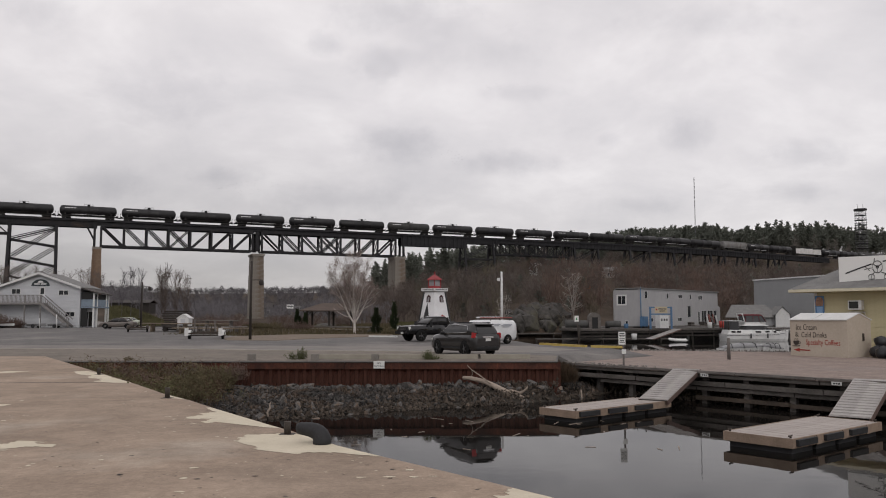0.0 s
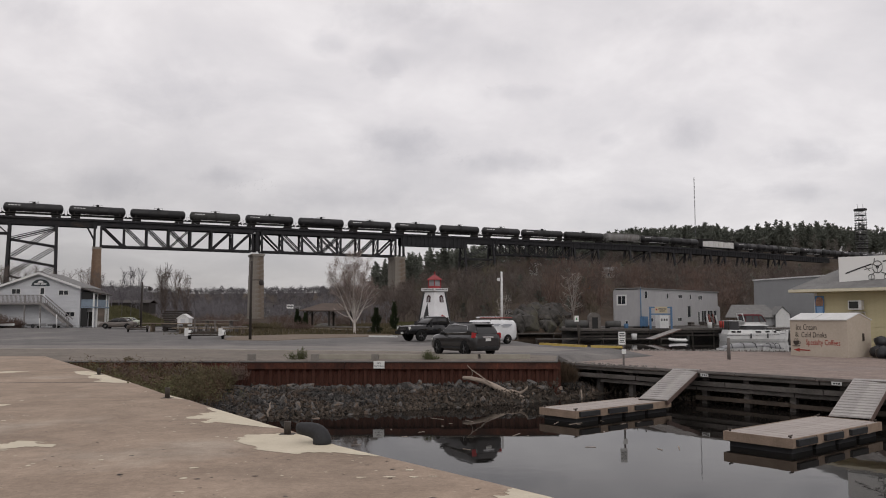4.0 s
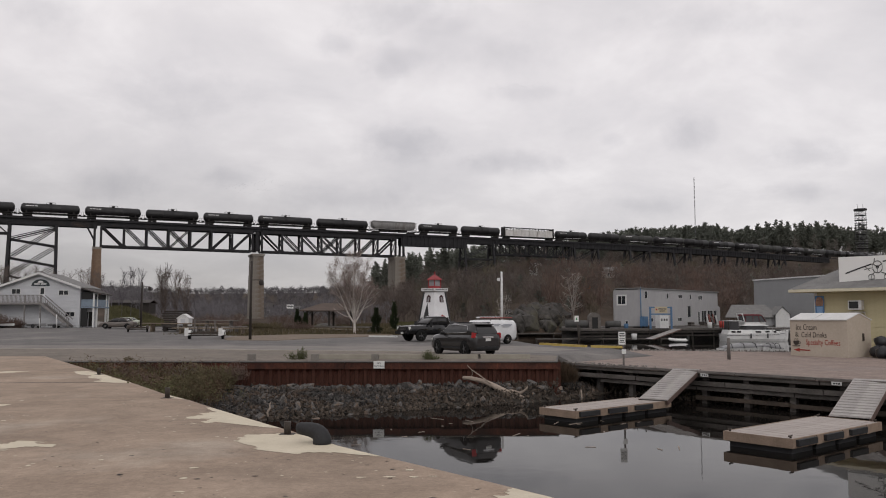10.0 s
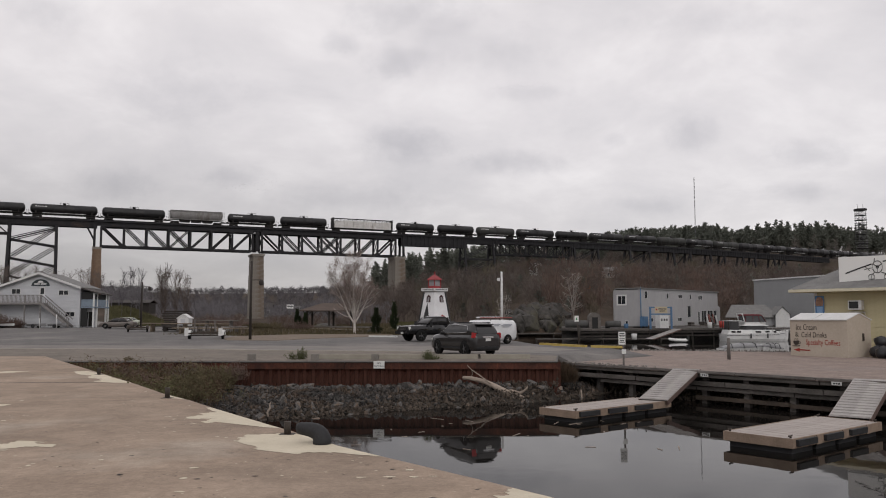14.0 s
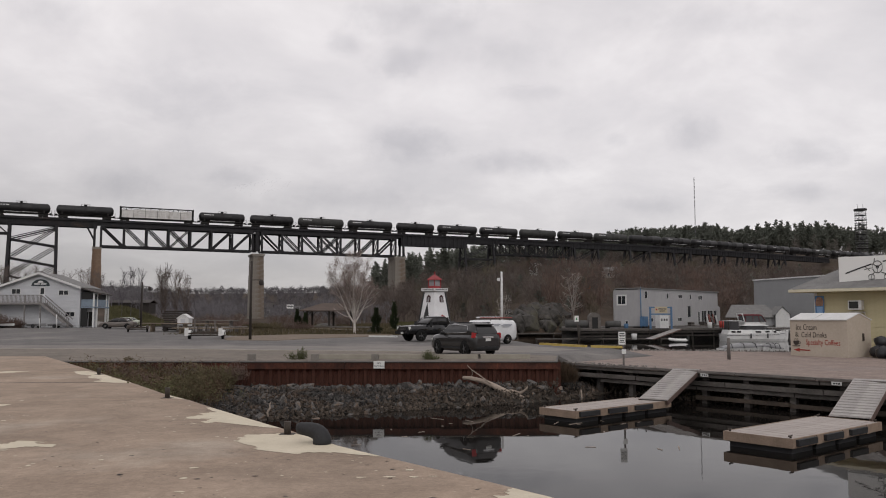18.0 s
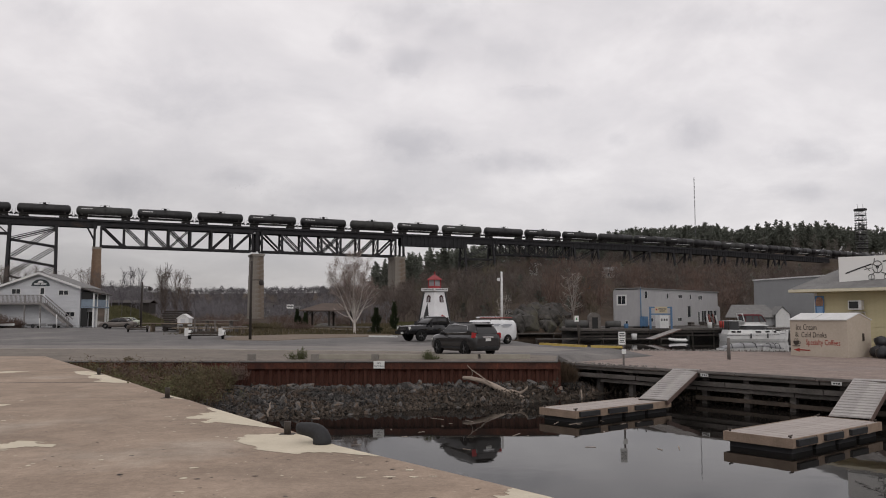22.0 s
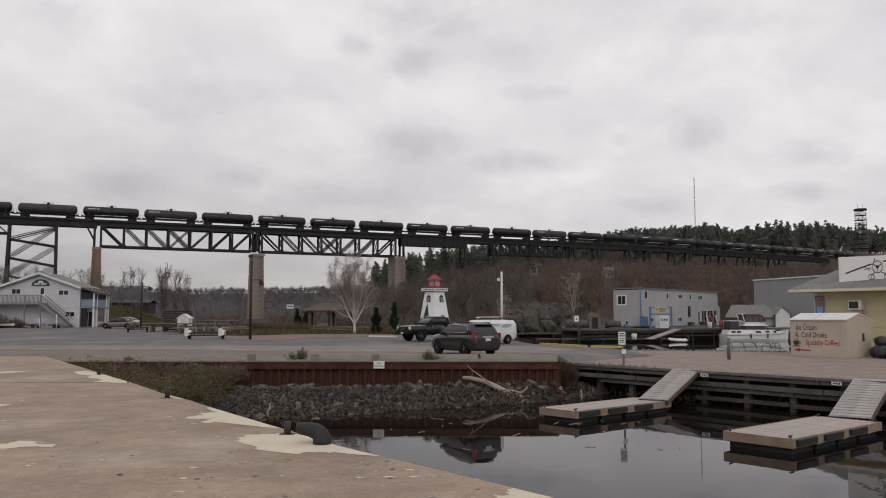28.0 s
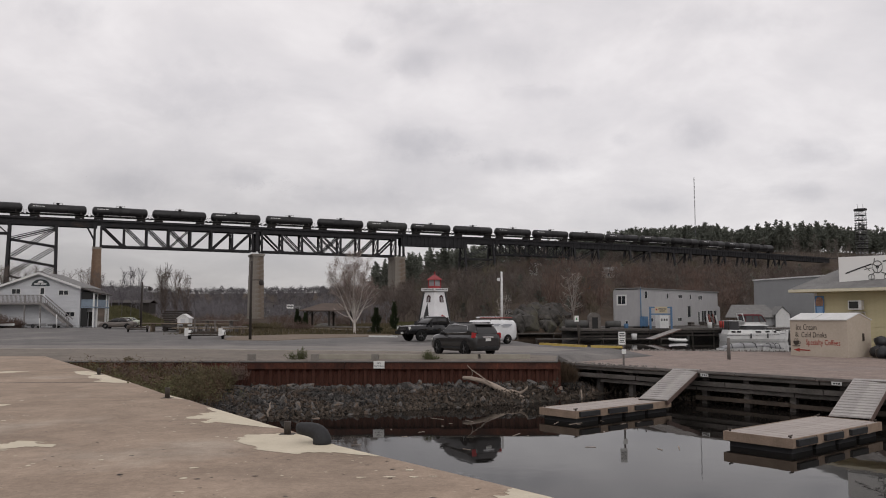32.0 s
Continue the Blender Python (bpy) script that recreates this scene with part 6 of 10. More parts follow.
# ---- boathouse, snack building and kiosk on the promenade ----
def boathouse():
    GREYPLAIN = mat("plain_grey_cladding", (0.235, 0.24, 0.245), (0.28, 0.285, 0.29), 0.4, 0.7, fine=4)
    root = thing("boathouse", pose(64.8, 165.0, -0.7, 0, 0, -72), "large plain grey clad storage building", "building")
    wall_panel("wall", root, ident(), 26, 10.4, 0.3, [], GREYPLAIN)
    wall_panel("wall", root, pose(0.3, 0.3, 0, 0, 0, 90), 14, 10.4, 0.3, [], GREYPLAIN)
    wall_panel("wall", root, pose(26, 0.3, 0, 0, 0, 90), 14, 10.4, 0.3, [], GREYPLAIN)
    b2 = B()
    box(b2, -0.15, -0.2, 10.4, 26.2, 14.4, 10.65)
    part("roof", b2, TRIM, root, "pale roof edge")
    # low boat shed in front, with a gabled roof
    sh = thing("boat_shed", pose(56.3, 152.5, -0.7, 0, 0, -4), "low grey boat shed with sliding doors", "shed")
    SHED = mat("pale_grey_boards", (0.27, 0.275, 0.28), (0.36, 0.365, 0.37), 1.0, 0.8, fine=6, stretch=(5, 1, 0.3))
    wall_panel("wall", sh, pose(0.5, 0, 0), 7.4, 3.0, 0.2, [(2.4, 0.1, 5.0, 2.7)], SHED)
    b2 = B()
    box(b2, 2.9, 0.1, 0.1, 5.5, 0.2, 2.7)
    dr = part("sliding_door", b2, TRIM, sh)
    for x in (3.7, 4.6):
        b2 = B()
        box(b2, x - 0.03, 0.06, 0.1, x + 0.03, 0.098, 2.7)
        part("door_rail", b2, SHED, dr)
    slab_roof("roof", sh, [(-2.2, -0.6, 2.9), (8.2, -0.6, 2.9)], [(7.0, 4.5, 5.3), (0.5, 4.5, 5.3)], 0.15, ROOFGREY)
    wall_panel("gable_wall", sh, pose(7.0, -1.2, 0), 2.6, 3.4, 0.2, [], TRIM, gable=1.3)
    slab_roof("gable_roof", sh, [(6.8, -1.4, 3.3), (6.8, 3.5, 3.3)], [(8.3, 3.5, 4.95), (8.3, -1.4, 4.95)], 0.12, ROOFGREY)
    slab_roof("gable_roof", sh, [(9.8, -1.4, 3.3), (9.8, 3.5, 3.3)], [(8.3, 3.5, 4.95), (8.3, -1.4, 4.95)], 0.12, ROOFGREY)
    bm = B()
    prism(bm, [(53.5, 150.5), (76, 148), (120, 160), (120, 210), (60, 182)], -4, -0.7)
    tagged(part("boatyard", bm, ASPHALT), "grey yard beside the sheds", "yard", kind="structure")


boathouse()


def snack_building():
    YEL = mat("pale_yellow_siding", (0.47, 0.42, 0.26), (0.56, 0.505, 0.325), 1.0, 0.75, fine=10, rand=0.05)
    PURPLE = plain("purple_door_paint", (0.10, 0.025, 0.11), 0.5)
    # front runs towards the basin, parallel to the promenade edge
    a = Vector((25.9, 55.2, PRZ))
    ang = math.degrees(math.atan2(-0.787, 0.617)) + 4
    m = Matrix.Translation(a) @ Matrix.Rotation(radians(ang), 4, 'Z')
    root = thing("snack_bar", m, "pale yellow clapboard snack bar with a wide grey roof", "building")
    H, L = 4.42, 16.0
    b2 = B()
    box(b2, 0, 0.06, 0, L, 0.26, H)
    part("wall", b2, YEL, root)
    b2 = B()
    box(b2, 0, 0.26, 0, 0.2, 9, H)
    part("wall", b2, YEL, root)
    b2 = B()
    box(b2, L - 0.2, 0.26, 0, L, 9, H)
    part("wall", b2, YEL, root)
    b2 = B()
    prism(b2, [(0.02, 0), (0.06, 0), (0.06, 0.29), (0.045, 0.29)], 0, L, pose(0, 0, 0, 90, 0, 90))
    cb = mesh_of("clapboard", b2, YEL)
    for i in range(15):
        share("clapboard", cb, root, pose(0, 0, 0.05 + i * 0.29))
    b2 = B()
    box(b2, -0.04, -0.02, 0, 0.14, 0.1, H)
    part("corner_board", b2, TRIM, root)
    # hipped roof with deep eaves
    e = 1.25
    lo, hi = H - 0.05, H + 2.35
    slab_roof("roof", root, [(-e, -e, lo), (L + e, -e, lo)], [(L - 3, 4.5, hi), (2.1, 4.5, hi)], 0.16, ROOFGREY, label="grey shingled roof plane")
    slab_roof("roof", root, [(-e, 10, lo), (-e, -e, lo)], [(2.1, 4.5, hi), (2.1, 4.6, hi)], 0.16, ROOFGREY, label="grey shingled roof plane")
    slab_roof("roof", root, [(L + e, 10, lo), (-e, 10, lo)], [(2.1, 4.6, hi), (L - 3, 4.6, hi)], 0.16, ROOFGREY, label="grey shingled roof plane")
    b2 = B()
    box(b2, -e - 0.02, -e - 0.04, lo - 0.2, L + e, -e + 0.02, lo - 0.01)
    part("fascia", b2, mat("cream_fascia_paint", (0.52, 0.48, 0.36), (0.62, 0.575, 0.45), 1.0, 0.7, fine=8), root, "cream fascia board")
    b2 = B()
    box(b2, -e, -e + 0.03, lo - 0.22, L, 0.05, lo - 0.19)
    part("soffit", b2, YEL, root)
    # big board on the roof with a line drawing of an aircraft
    bd = thing("roof_sign", m @ pose(1.75, -0.15, H + 0.35, 0, 0, 7), "large white roof board with a drawn float plane", "sign")
    b2 = B()
    box(b2, 0, 0, 0, 7.0, 0.08, 1.75)
    part("board", b2, SIGNWHITE, bd, bev=0.01)
    for x in (0.4, 3.4, 6.6):
        b2 = B()
        box(b2, x - 0.06, 0.09, -0.45, x + 0.06, 0.2, 1.6)
        part("support", b2, IRON, bd)
        b2 = B()
        beam(b2, (x, 0.2, 1.4), (x, 1.8, 0.2), 0.06)
        part("strut", b2, IRON, bd)

    def stroke(pts, w=0.05):
        b3 = B()
        for p, q in zip(pts, pts[1:]):
            beam(b3, (p[0] * 0.75 - 0.3, -0.012, p[1]), (q[0] * 0.75 - 0.3, -0.012, q[1]), 0.01, w)
        part("drawn_line", b3, SIGNBLACK, bd)
    stroke([(0.95, 0.62), (2.0, 0.92), (3.1, 1.2)], 0.09)
    stroke([(4.0, 1.35), (5.2, 1.5), (6.6, 1.58)], 0.09)
    stroke([(3.55 + 0.4 * math.cos(t), 1.0 + 0.4 * math.sin(t)) for t in np.linspace(0, 2 * math.pi, 19)])
    stroke([(3.55 + 0.1 * math.cos(t), 1.0 + 0.1 * math.sin(t)) for t in np.linspace(0, 2 * math.pi, 9)])
    for t in (0.5, 2.6, 4.7):
        stroke([(3.55, 1.0), (3.55 + 0.42 * math.cos(t), 1.0 + 0.42 * math.sin(t))], 0.06)
    stroke([(3.3, 1.35), (3.35, 1.58)])
    for cx in (3.05, 4.3):
        stroke([(3.55 + (cx - 3.55) * 0.4, 0.65), (cx, 0.5)])
        stroke([(cx + 0.24 * math.cos(t), 0.33 + 0.2 * math.sin(t)) for t in np.linspace(0.3, math.pi - 0.3, 9)] + [(cx - 0.22, 0.2), (cx + 0.23, 0.2), (cx + 0.24, 0.38)])
        stroke([(cx, 0.5), (cx, 0.2)], 0.03)
    stroke([(2.5, 0.85), (3.15, 0.95)], 0.04)
    stroke([(2.55, 1.05), (2.95, 0.75)], 0.04)
    # window air conditioner
    ac = thing("air_conditioner", m @ pose(2.35, 0.0, 2.95), "white window air conditioner with a dark grille", "air conditioner")
    b2 = B()
    box(b2, 0, -0.45, 0, 0.85, 0.1, 0.62)
    part("case", b2, TRIM, ac, bev=0.03)
    b2 = B()
    box(b2, 0.08, -0.47, 0.08, 0.66, -0.452, 0.54)
    part("grille", b2, SIGNBLACK, ac)
    b2 = B()
    box(b2, -0.1, -0.4, -0.18, 0.95, -0.02, -0.14)
    for x in (0.05, 0.95):
        beam(b2, (x, -0.38, -0.16), (x, 0.04, -0.4), 0.04)
    part("bracket", b2, TRIM, ac)
    # round-topped poster
    ps = thing("poster", m @ pose(0.33, -0.03, 2.6) @ Matrix.Diagonal((0.75, 1, 0.85, 1)), "blue advertising poster with a brown picture above", "poster")
    b2 = B()
    box(b2, -0.4, -0.03, 0, 0.4, 0, 1.55)
    part("panel", b2, plain("poster_blue", (0.08, 0.19, 0.38), 0.5), ps, bev=0.01)
    b2 = B()
    prism(b2, [(-0.3, 0.72), (0.3, 0.72), (0.36, 0.9), (0.34, 1.2), (0.2, 1.42), (-0.15, 1.46), (-0.33, 1.25), (-0.36, 0.92)], 0.031, 0.038, pose(0, 0, 0, 90))
    part("upper_field", b2, mat("poster_brown_picture", (0.16, 0.07, 0.04), (0.42, 0.26, 0.18), 6.0, 0.5, fine=14), ps)
    b2 = B()
    prism(b2, [(-0.22, 0.12), (0.22, 0.12), (0.28, 0.66), (-0.28, 0.66)], 0.031, 0.037, pose(0, 0, 0, 90))
    part("lower_field", b2, plain("poster_pale_blue", (0.22, 0.36, 0.56), 0.5), ps)
    # purple door at the end of the visible front
    b2 = B()
    box(b2, 5.6, 0.0, 0.1, 6.7, 0.05, 2.75)
    dr = part("door", b2, PURPLE, root, "purple painted door")
    b2 = B()
    box(b2, 5.5, -0.02, 0.1, 5.598, 0.06, 2.85)
    part("door_frame", b2, TRIM, dr)


snack_building()


def kiosk():
    """The beige storage box with lettering."""
    BEIGE = mat("beige_box_paint", (0.40, 0.345, 0.28), (0.48, 0.42, 0.35), 0.8, 0.7, fine=8)
    a, b = Vector((22.4, 51.3, PRZ)), Vector((24.45, 48.1, PRZ))
    d = b - a
    m = Matrix.Translation(a) @ Matrix.Rotation(math.atan2(d.y, d.x), 4, 'Z')
    root = thing("storage_box", m, "beige wooden storage box with painted lettering and a white lid", "storage box")
    L, W, H = d.length, 2.6, 2.3
    b2 = B()
    box(b2, 0, 0, 0, L, W, H)
    part("body", b2, BEIGE, root, bev=0.01)
    for x0, x1 in ((-0.05, 1.55), (1.62, L + 0.05)):
        slab_roof("lid", root, [(x0, -0.08, H), (x1, -0.08, H)], [(x1, W / 2, H + 0.42), (x0, W / 2, H + 0.42)], 0.05, TRIM, label="white sloping lid")
    slab_roof("lid", root, [(L + 0.05, W + 0.08, H), (-0.05, W + 0.08, H)], [(-0.05, W / 2, H + 0.42), (L + 0.05, W / 2, H + 0.42)], 0.05, TRIM, label="white sloping lid")
    b2 = B()
    prism(b2, [(0, H), (W, H), (W / 2, H + 0.38)], -0.02, 0.0, pose(L, 0, 0, 90, 0, 90))
    part("gable", b2, BEIGE, root)
    b2 = B()
    box(b2, L, W * 0.62, 1.0, L + 0.05, W * 0.68, 1.45)
    part("handle", b2, IRON, root)
    DK, RD = plain("lettering_dark", (0.035, 0.025, 0.02), 0.7), plain("lettering_red", (0.30, 0.03, 0.02), 0.7)
    face = pose(0, -0.008, 0, 90)
    text_mesh("lettering", "Ice Cream", 0.52, DK, root, pose(1.12, -0.006, 1.80, 90) @ Matrix.Diagonal((0.66, 1, 1, 1)))
    text_mesh("lettering", "Cold Drinks", 0.48, DK, root, pose(1.62, -0.006, 1.32, 90) @ Matrix.Diagonal((0.72, 1, 1, 1)))
    text_mesh("lettering", "&", 0.42, DK, root, pose(0.46, -0.006, 1.34, 90))
    text_mesh("lettering", "Specialty Coffees", 0.48, RD, root, pose(2.2, -0.006, 0.86, 90) @ Matrix.Diagonal((0.69, 1, 1, 1)), "red lettering")
    b2 = B()
    pts = [(1.35, 0.40), (0.62, 0.42), (0.62, 0.50), (0.2, 0.38), (0.62, 0.26), (0.62, 0.34), (1.35, 0.33)]
    prism(b2, pts, 0, 0.008, face)
    part("arrow", b2, RD, root, "red arrow")
    b2 = B()
    prism(b2, [(0.2, 0.95), (0.62, 0.97), (0.58, 0.75), (0.48, 0.68), (0.32, 0.68), (0.22, 0.76)], 0, 0.008, face)
    prism(b2, [(0.12, 0.64), (0.7, 0.66), (0.62, 0.60), (0.2, 0.59)], 0, 0.008, face)
    for p, q in (((0.3, 1.0), (0.36, 1.1)), ((0.45, 1.0), (0.5, 1.12)), ((0.6, 0.9), (0.72, 0.85)), ((0.72, 0.85), (0.62, 0.75))):
        beam(b2, (p[0], -0.012, p[1]), (q[0], -0.012, q[1]), 0.008, 0.04)
    part("cup_drawing", b2, DK, root, "dark coffee cup drawing")
    # bags heaped beside it
    BAG = mat("black_bag_plastic", (0.012, 0.012, 0.014), (0.03, 0.03, 0.034), 4, 0.35, bump=0.03, fine=9)
    rg = random.Random(3)
    for i, (dx, dy, z, r) in enumerate(((4.7, 1.75, 0.35, 0.5), (5.3, 1.2, 0.3, 0.48), (4.9, 2.4, 0.38, 0.55), (4.75, 2.0, 0.95, 0.42), (6.0, 0.9, 0.28, 0.42))):
        b3 = B()
        bmesh.ops.create_icosphere(b3, subdivisions=2, radius=r)
        for v in b3.verts:
            v.co *= 1 + 0.22 * noise.noise(v.co * 3 + Vector((i, 0, 0)))
            v.co.z = max(-0.65 * r, v.co.z * 0.9)
        for f in b3.faces:
            f.smooth = True
        p = m @ Vector((dx, dy, z))
        tagged(part("rubbish_bag", b3, BAG, None, m=Matrix.Translation(p)), "full black plastic rubbish bag beside the box", "bag", "rubbish bags")


kiosk()
# ---- vehicles ----
CHROME = plain("chrome", (0.5, 0.5, 0.5), 0.2, 1.0)
TYRE = mat("tyre_rubber", (0.008, 0.008, 0.008), (0.018, 0.018, 0.018), 5, 0.9, fine=30, spec=0.15)
GLASSV = plain("tinted_car_glass", (0.010, 0.010, 0.011), 0.03, 0.0, 0.6)
REDLAMP = plain("red_tail_lamp", (0.35, 0.015, 0.02), 0.15, 0.0, 0.7)
WHITELAMP = plain("clear_headlamp", (0.65, 0.65, 0.62), 0.12, 0.0, 0.7)
DARKPLASTIC = mat("dark_plastic", (0.010, 0.010, 0.011), (0.022, 0.022, 0.023), 4, 0.6, spec=0.25)


def paint(name, c, rough=0.25):
    m = mat(name, c, tuple(v * 1.25 for v in c), 1.5, rough, 0.0, fine=12, spec=0.5 if c[0] > .05 else 0.4)
    m.node_tree.nodes["Principled BSDF"].inputs["Coat Weight"].default_value = 0.3
    m.node_tree.nodes["Principled BSDF"].inputs["Coat Roughness"].default_value = 0.04
    return m


def ring_section(x, zl, zh, w, k=0.9):
    """A rounded cross-section of a body at x."""
    h = zh - zl
    pts = [(-w * 0.86, zl), (-w * 0.97, zl + 0.12 * h), (-w, zl + 0.4 * h), (-w * 0.985, zl + 0.72 * h), (-w * 0.94, zl + 0.92 * h), (-w * 0.84, zh), (0, zh + 0.025)]
    return [(x, y, z) for y, z in pts] + [(x, -y, z) for y, z in reversed(pts[:-1])]


def level_ring(x0, x1, w, z, r=0.22):
    """A rounded rectangle in plan at height z."""
    r = min(r, w * 0.8)
    pts = []
    for cx, cy, a0 in ((x1 - r, w - r, 0), (x0 + r, w - r, 90), (x0 + r, -w + r, 180), (x1 - r, -w + r, 270)):
        for a in (0, 30, 60, 90):
            t = radians(a0 + a)
            pts.append((cx + r * math.cos(t), cy + r * math.sin(t), z))
    return pts


def wheel(parent, x, y, r, w, rim_mat):
    b2 = B()
    s = 1 if y > 0 else -1
    lathe(b2, [(-w / 2, r * 0.66), (-w / 2, r * 0.93), (-w / 2 + 0.04, r), (w / 2 - 0.04, r), (w / 2, r * 0.93), (w / 2, r * 0.66)], 0, 24, pose(0, 0, 0, 0, 0, 90))
    wh = part("wheel", b2, TYRE, parent, m=pose(x, y, r))
    b2 = B()
    for i in range(5):
        a = i * 2 * math.pi / 5
        beam(b2, (0, s * (w / 2 - 0.015), 0), (0.62 * r * math.cos(a), s * (w / 2 - 0.015), 0.62 * r * math.sin(a)), 0.03, 0.09)
    lathe(b2, [(-0.012, r * 0.16), (0.012, r * 0.16)], 0, 12, pose(0, s * (w / 2), 0, 0, 0, 90))
    lathe(b2, [(-0.01, r * 0.66), (-0.01, r * 0.58)], 0, 20, pose(0, s * (w / 2), 0, 0, 0, 90))
    part("rim", b2, rim_mat, wh)
    return wh


def arch(parent, x, y, r):
    b2 = B()
    # Flat tyre-black disc on the body side: the wheel hollow's shade as colour.
    s = 1 if y > 0 else -1
    n = 14
    pts = [(r * 1.19 * math.cos(math.pi * i / n), r * 1.19 * math.sin(math.pi * i / n)) for i in range(n + 1)]
    pts += [(-r * 1.1, -0.2 * r), (r * 1.1, -0.2 * r)]
    prism(b2, pts, -0.01, 0.01, pose(x, y, r, 90))
    part("wheel_arch", b2, TYRE, parent)


def car_window(name, rows, sd, parent):
    """A side pane from rows (z, y, x0, x1), bent with the cabin's side."""
    b2 = B()
    for z, y, x0, x1 in rows:
        for x in (x0, x1):
            b2.verts.new((x, sd * (y + .008), z))
            b2.verts.new((x, sd * (y - .015), z))
    bmesh.ops.convex_hull(b2, input=b2.verts[:])
    return part(name, b2, GLASSV, parent, "tinted glass")


def suv():
    root = thing("car", pose(1.153, 43.6, lot_height(0, 43.6), 0, 0, 122) @ Matrix.Diagonal((.95, .95, 1.04, 1)), "dark grey sport utility vehicle with black wheels", "car")
    P = paint("dark_grey_car_paint", (0.020, 0.0195, 0.020), 0.14)
    b2 = B()
    loft(b2, [ring_section(*q) for q in ((-2.41, .46, .9, .74), (-2.38, .36, 1.08, .86), (-2.25, .28, 1.16, .91), (-1.75, .25, 1.2, .93), (-1.2, .24, 1.18, .915), (0.1, .23, 1.15, .91), (0.95, .24, 1.13, .92), (1.4, .24, 1.09, .93), (1.95, .26, 1.03, .91), (2.22, .30, .94, .85), (2.38, .38, .8, .70))])
    part("body", b2, P, root)
    b2 = B()
    loft(b2, [level_ring(-2.36, 1.2, .885, 1.08, .3), level_ring(-2.19, .78, .845, 1.34, .3), level_ring(-1.99, .4, .765, 1.55, .28), level_ring(-1.88, .22, .70, 1.63, .28), level_ring(-1.7, .0, .58, 1.68, .28), level_ring(-1.4, -.3, .36, 1.70, .28)])
    part("cabin", b2, P, root)
    for sd in (-1, 1):
        car_window("side_window", ((1.17, .872, -.02, .98), (1.34, .845, -.02, .72), (1.54, .776, -.06, .40)), sd, root)
        car_window("side_window", ((1.18, .87, -1.02, -.10), (1.34, .845, -1.02, -.10), (1.54, .776, -1.02, -.14)), sd, root)
        car_window("side_window", ((1.22, .864, -1.55, -1.10), (1.34, .845, -1.60, -1.10), (1.50, .787, -1.52, -1.10)), sd, root)
    b2 = B()
    for z, x, w in ((1.14, -2.325, .64), (1.34, -2.195, .62), (1.53, -2.015, .55)):
        for y in (-w, w):
            b2.verts.new((x - .012, y, z))
            b2.verts.new((x + .02, y, z))
    bmesh.ops.convex_hull(b2, input=b2.verts[:])
    part("rear_window", b2, GLASSV, root, "tinted rear glass")
    b2 = B()
    for z, x, w in ((1.16, 1.10, .62), (1.34, .78, .6), (1.55, .43, .52)):
        for y in (-w, w):
            b2.verts.new((x + .012, y, z))
            b2.verts.new((x - .03, y, z))
    bmesh.ops.convex_hull(b2, input=b2.verts[:])
    part("windscreen", b2, GLASSV, root, "tinted windscreen")
    for sd in (-1, 1):
        b2 = B()
        beam(b2, (-1.75, sd * .60, 1.70), (-.1, sd * .60, 1.70), 0.04, 0.04)
        part("roof_rail", b2, DARKPLASTIC, root)
        b2 = B()
        pipe_along(b2, [(1.0, sd * .885, 1.15), (-.5, sd * .885, 1.16), (-1.58, sd * .878, 1.20), (-1.66, sd * .855, 1.34), (-1.55, sd * .79, 1.53), (-.6, sd * .775, 1.57), (.38, sd * .778, 1.56), (.74, sd * .85, 1.34), (1.0, sd * .885, 1.15)], .014, n=6)
        part("window_trim", b2, CHROME, root, "bright trim round the side windows")
        b2 = B()
        quadbox(b2, pose(-2.22, sd * .79, 1.06, 0, -6, sd * 38), 0.22, 0.34, 0.26)
        part("tail_lamp", b2, REDLAMP, root, "red tail lamp", bev=0.04)
        b2 = B()
        quadbox(b2, pose(.82, sd * 1.0, 1.12), 0.12, 0.22, 0.15)
        part("mirror", b2, P, root, bev=0.03)
        b2 = B()
        quadbox(b2, pose(2.2, sd * .72, .78, 0, 0, -sd * 25), 0.25, 0.22, 0.14)
        part("headlamp", b2, WHITELAMP, root, bev=0.03)
        for x in (.25, -.75):
            b2 = B()
            quadbox(b2, pose(x, sd * .925, .93), 0.2, 0.02, 0.035)
            part("door_handle", b2, P, root)
        for x in (-1.43, 1.43):
            arch(root, x, sd * .915, .37)
            wheel(root, x, sd * .83, .37, .25, plain('grey_alloy', (.16, .16, .165), .4, .7))
        b2 = B()
        beam(b2, (-1.0, sd * .925, .42), (1.0, sd * .925, .42), 0.02, 0.1)
        part("side_trim", b2, DARKPLASTIC, root)
    b2 = B()
    loft(b2, [level_ring(-2.44, -1.9, .80, .30, .3), level_ring(-2.47, -1.9, .86, .40, .3), level_ring(-2.46, -1.9, .86, .50, .3)], smooth=False)
    part("rear_bumper", b2, DARKPLASTIC, root)
    b2 = B()
    quadbox(b2, pose(-2.40, 0, .98), 0.06, .7, 0.08)
    part("chrome_strip", b2, CHROME, root, "chrome strip", bev=0.01)
    b2 = B()
    quadbox(b2, pose(-2.41, 0, .84), 0.03, .34, 0.13)
    part("number_plate", b2, PLATE, root, "pale number plate")
    b2 = B()
    quadbox(b2, pose(-2.0, 0, 1.60, 0, 6), 0.24, 1.15, 0.04)
    part("spoiler", b2, P, root, bev=0.01)


suv()


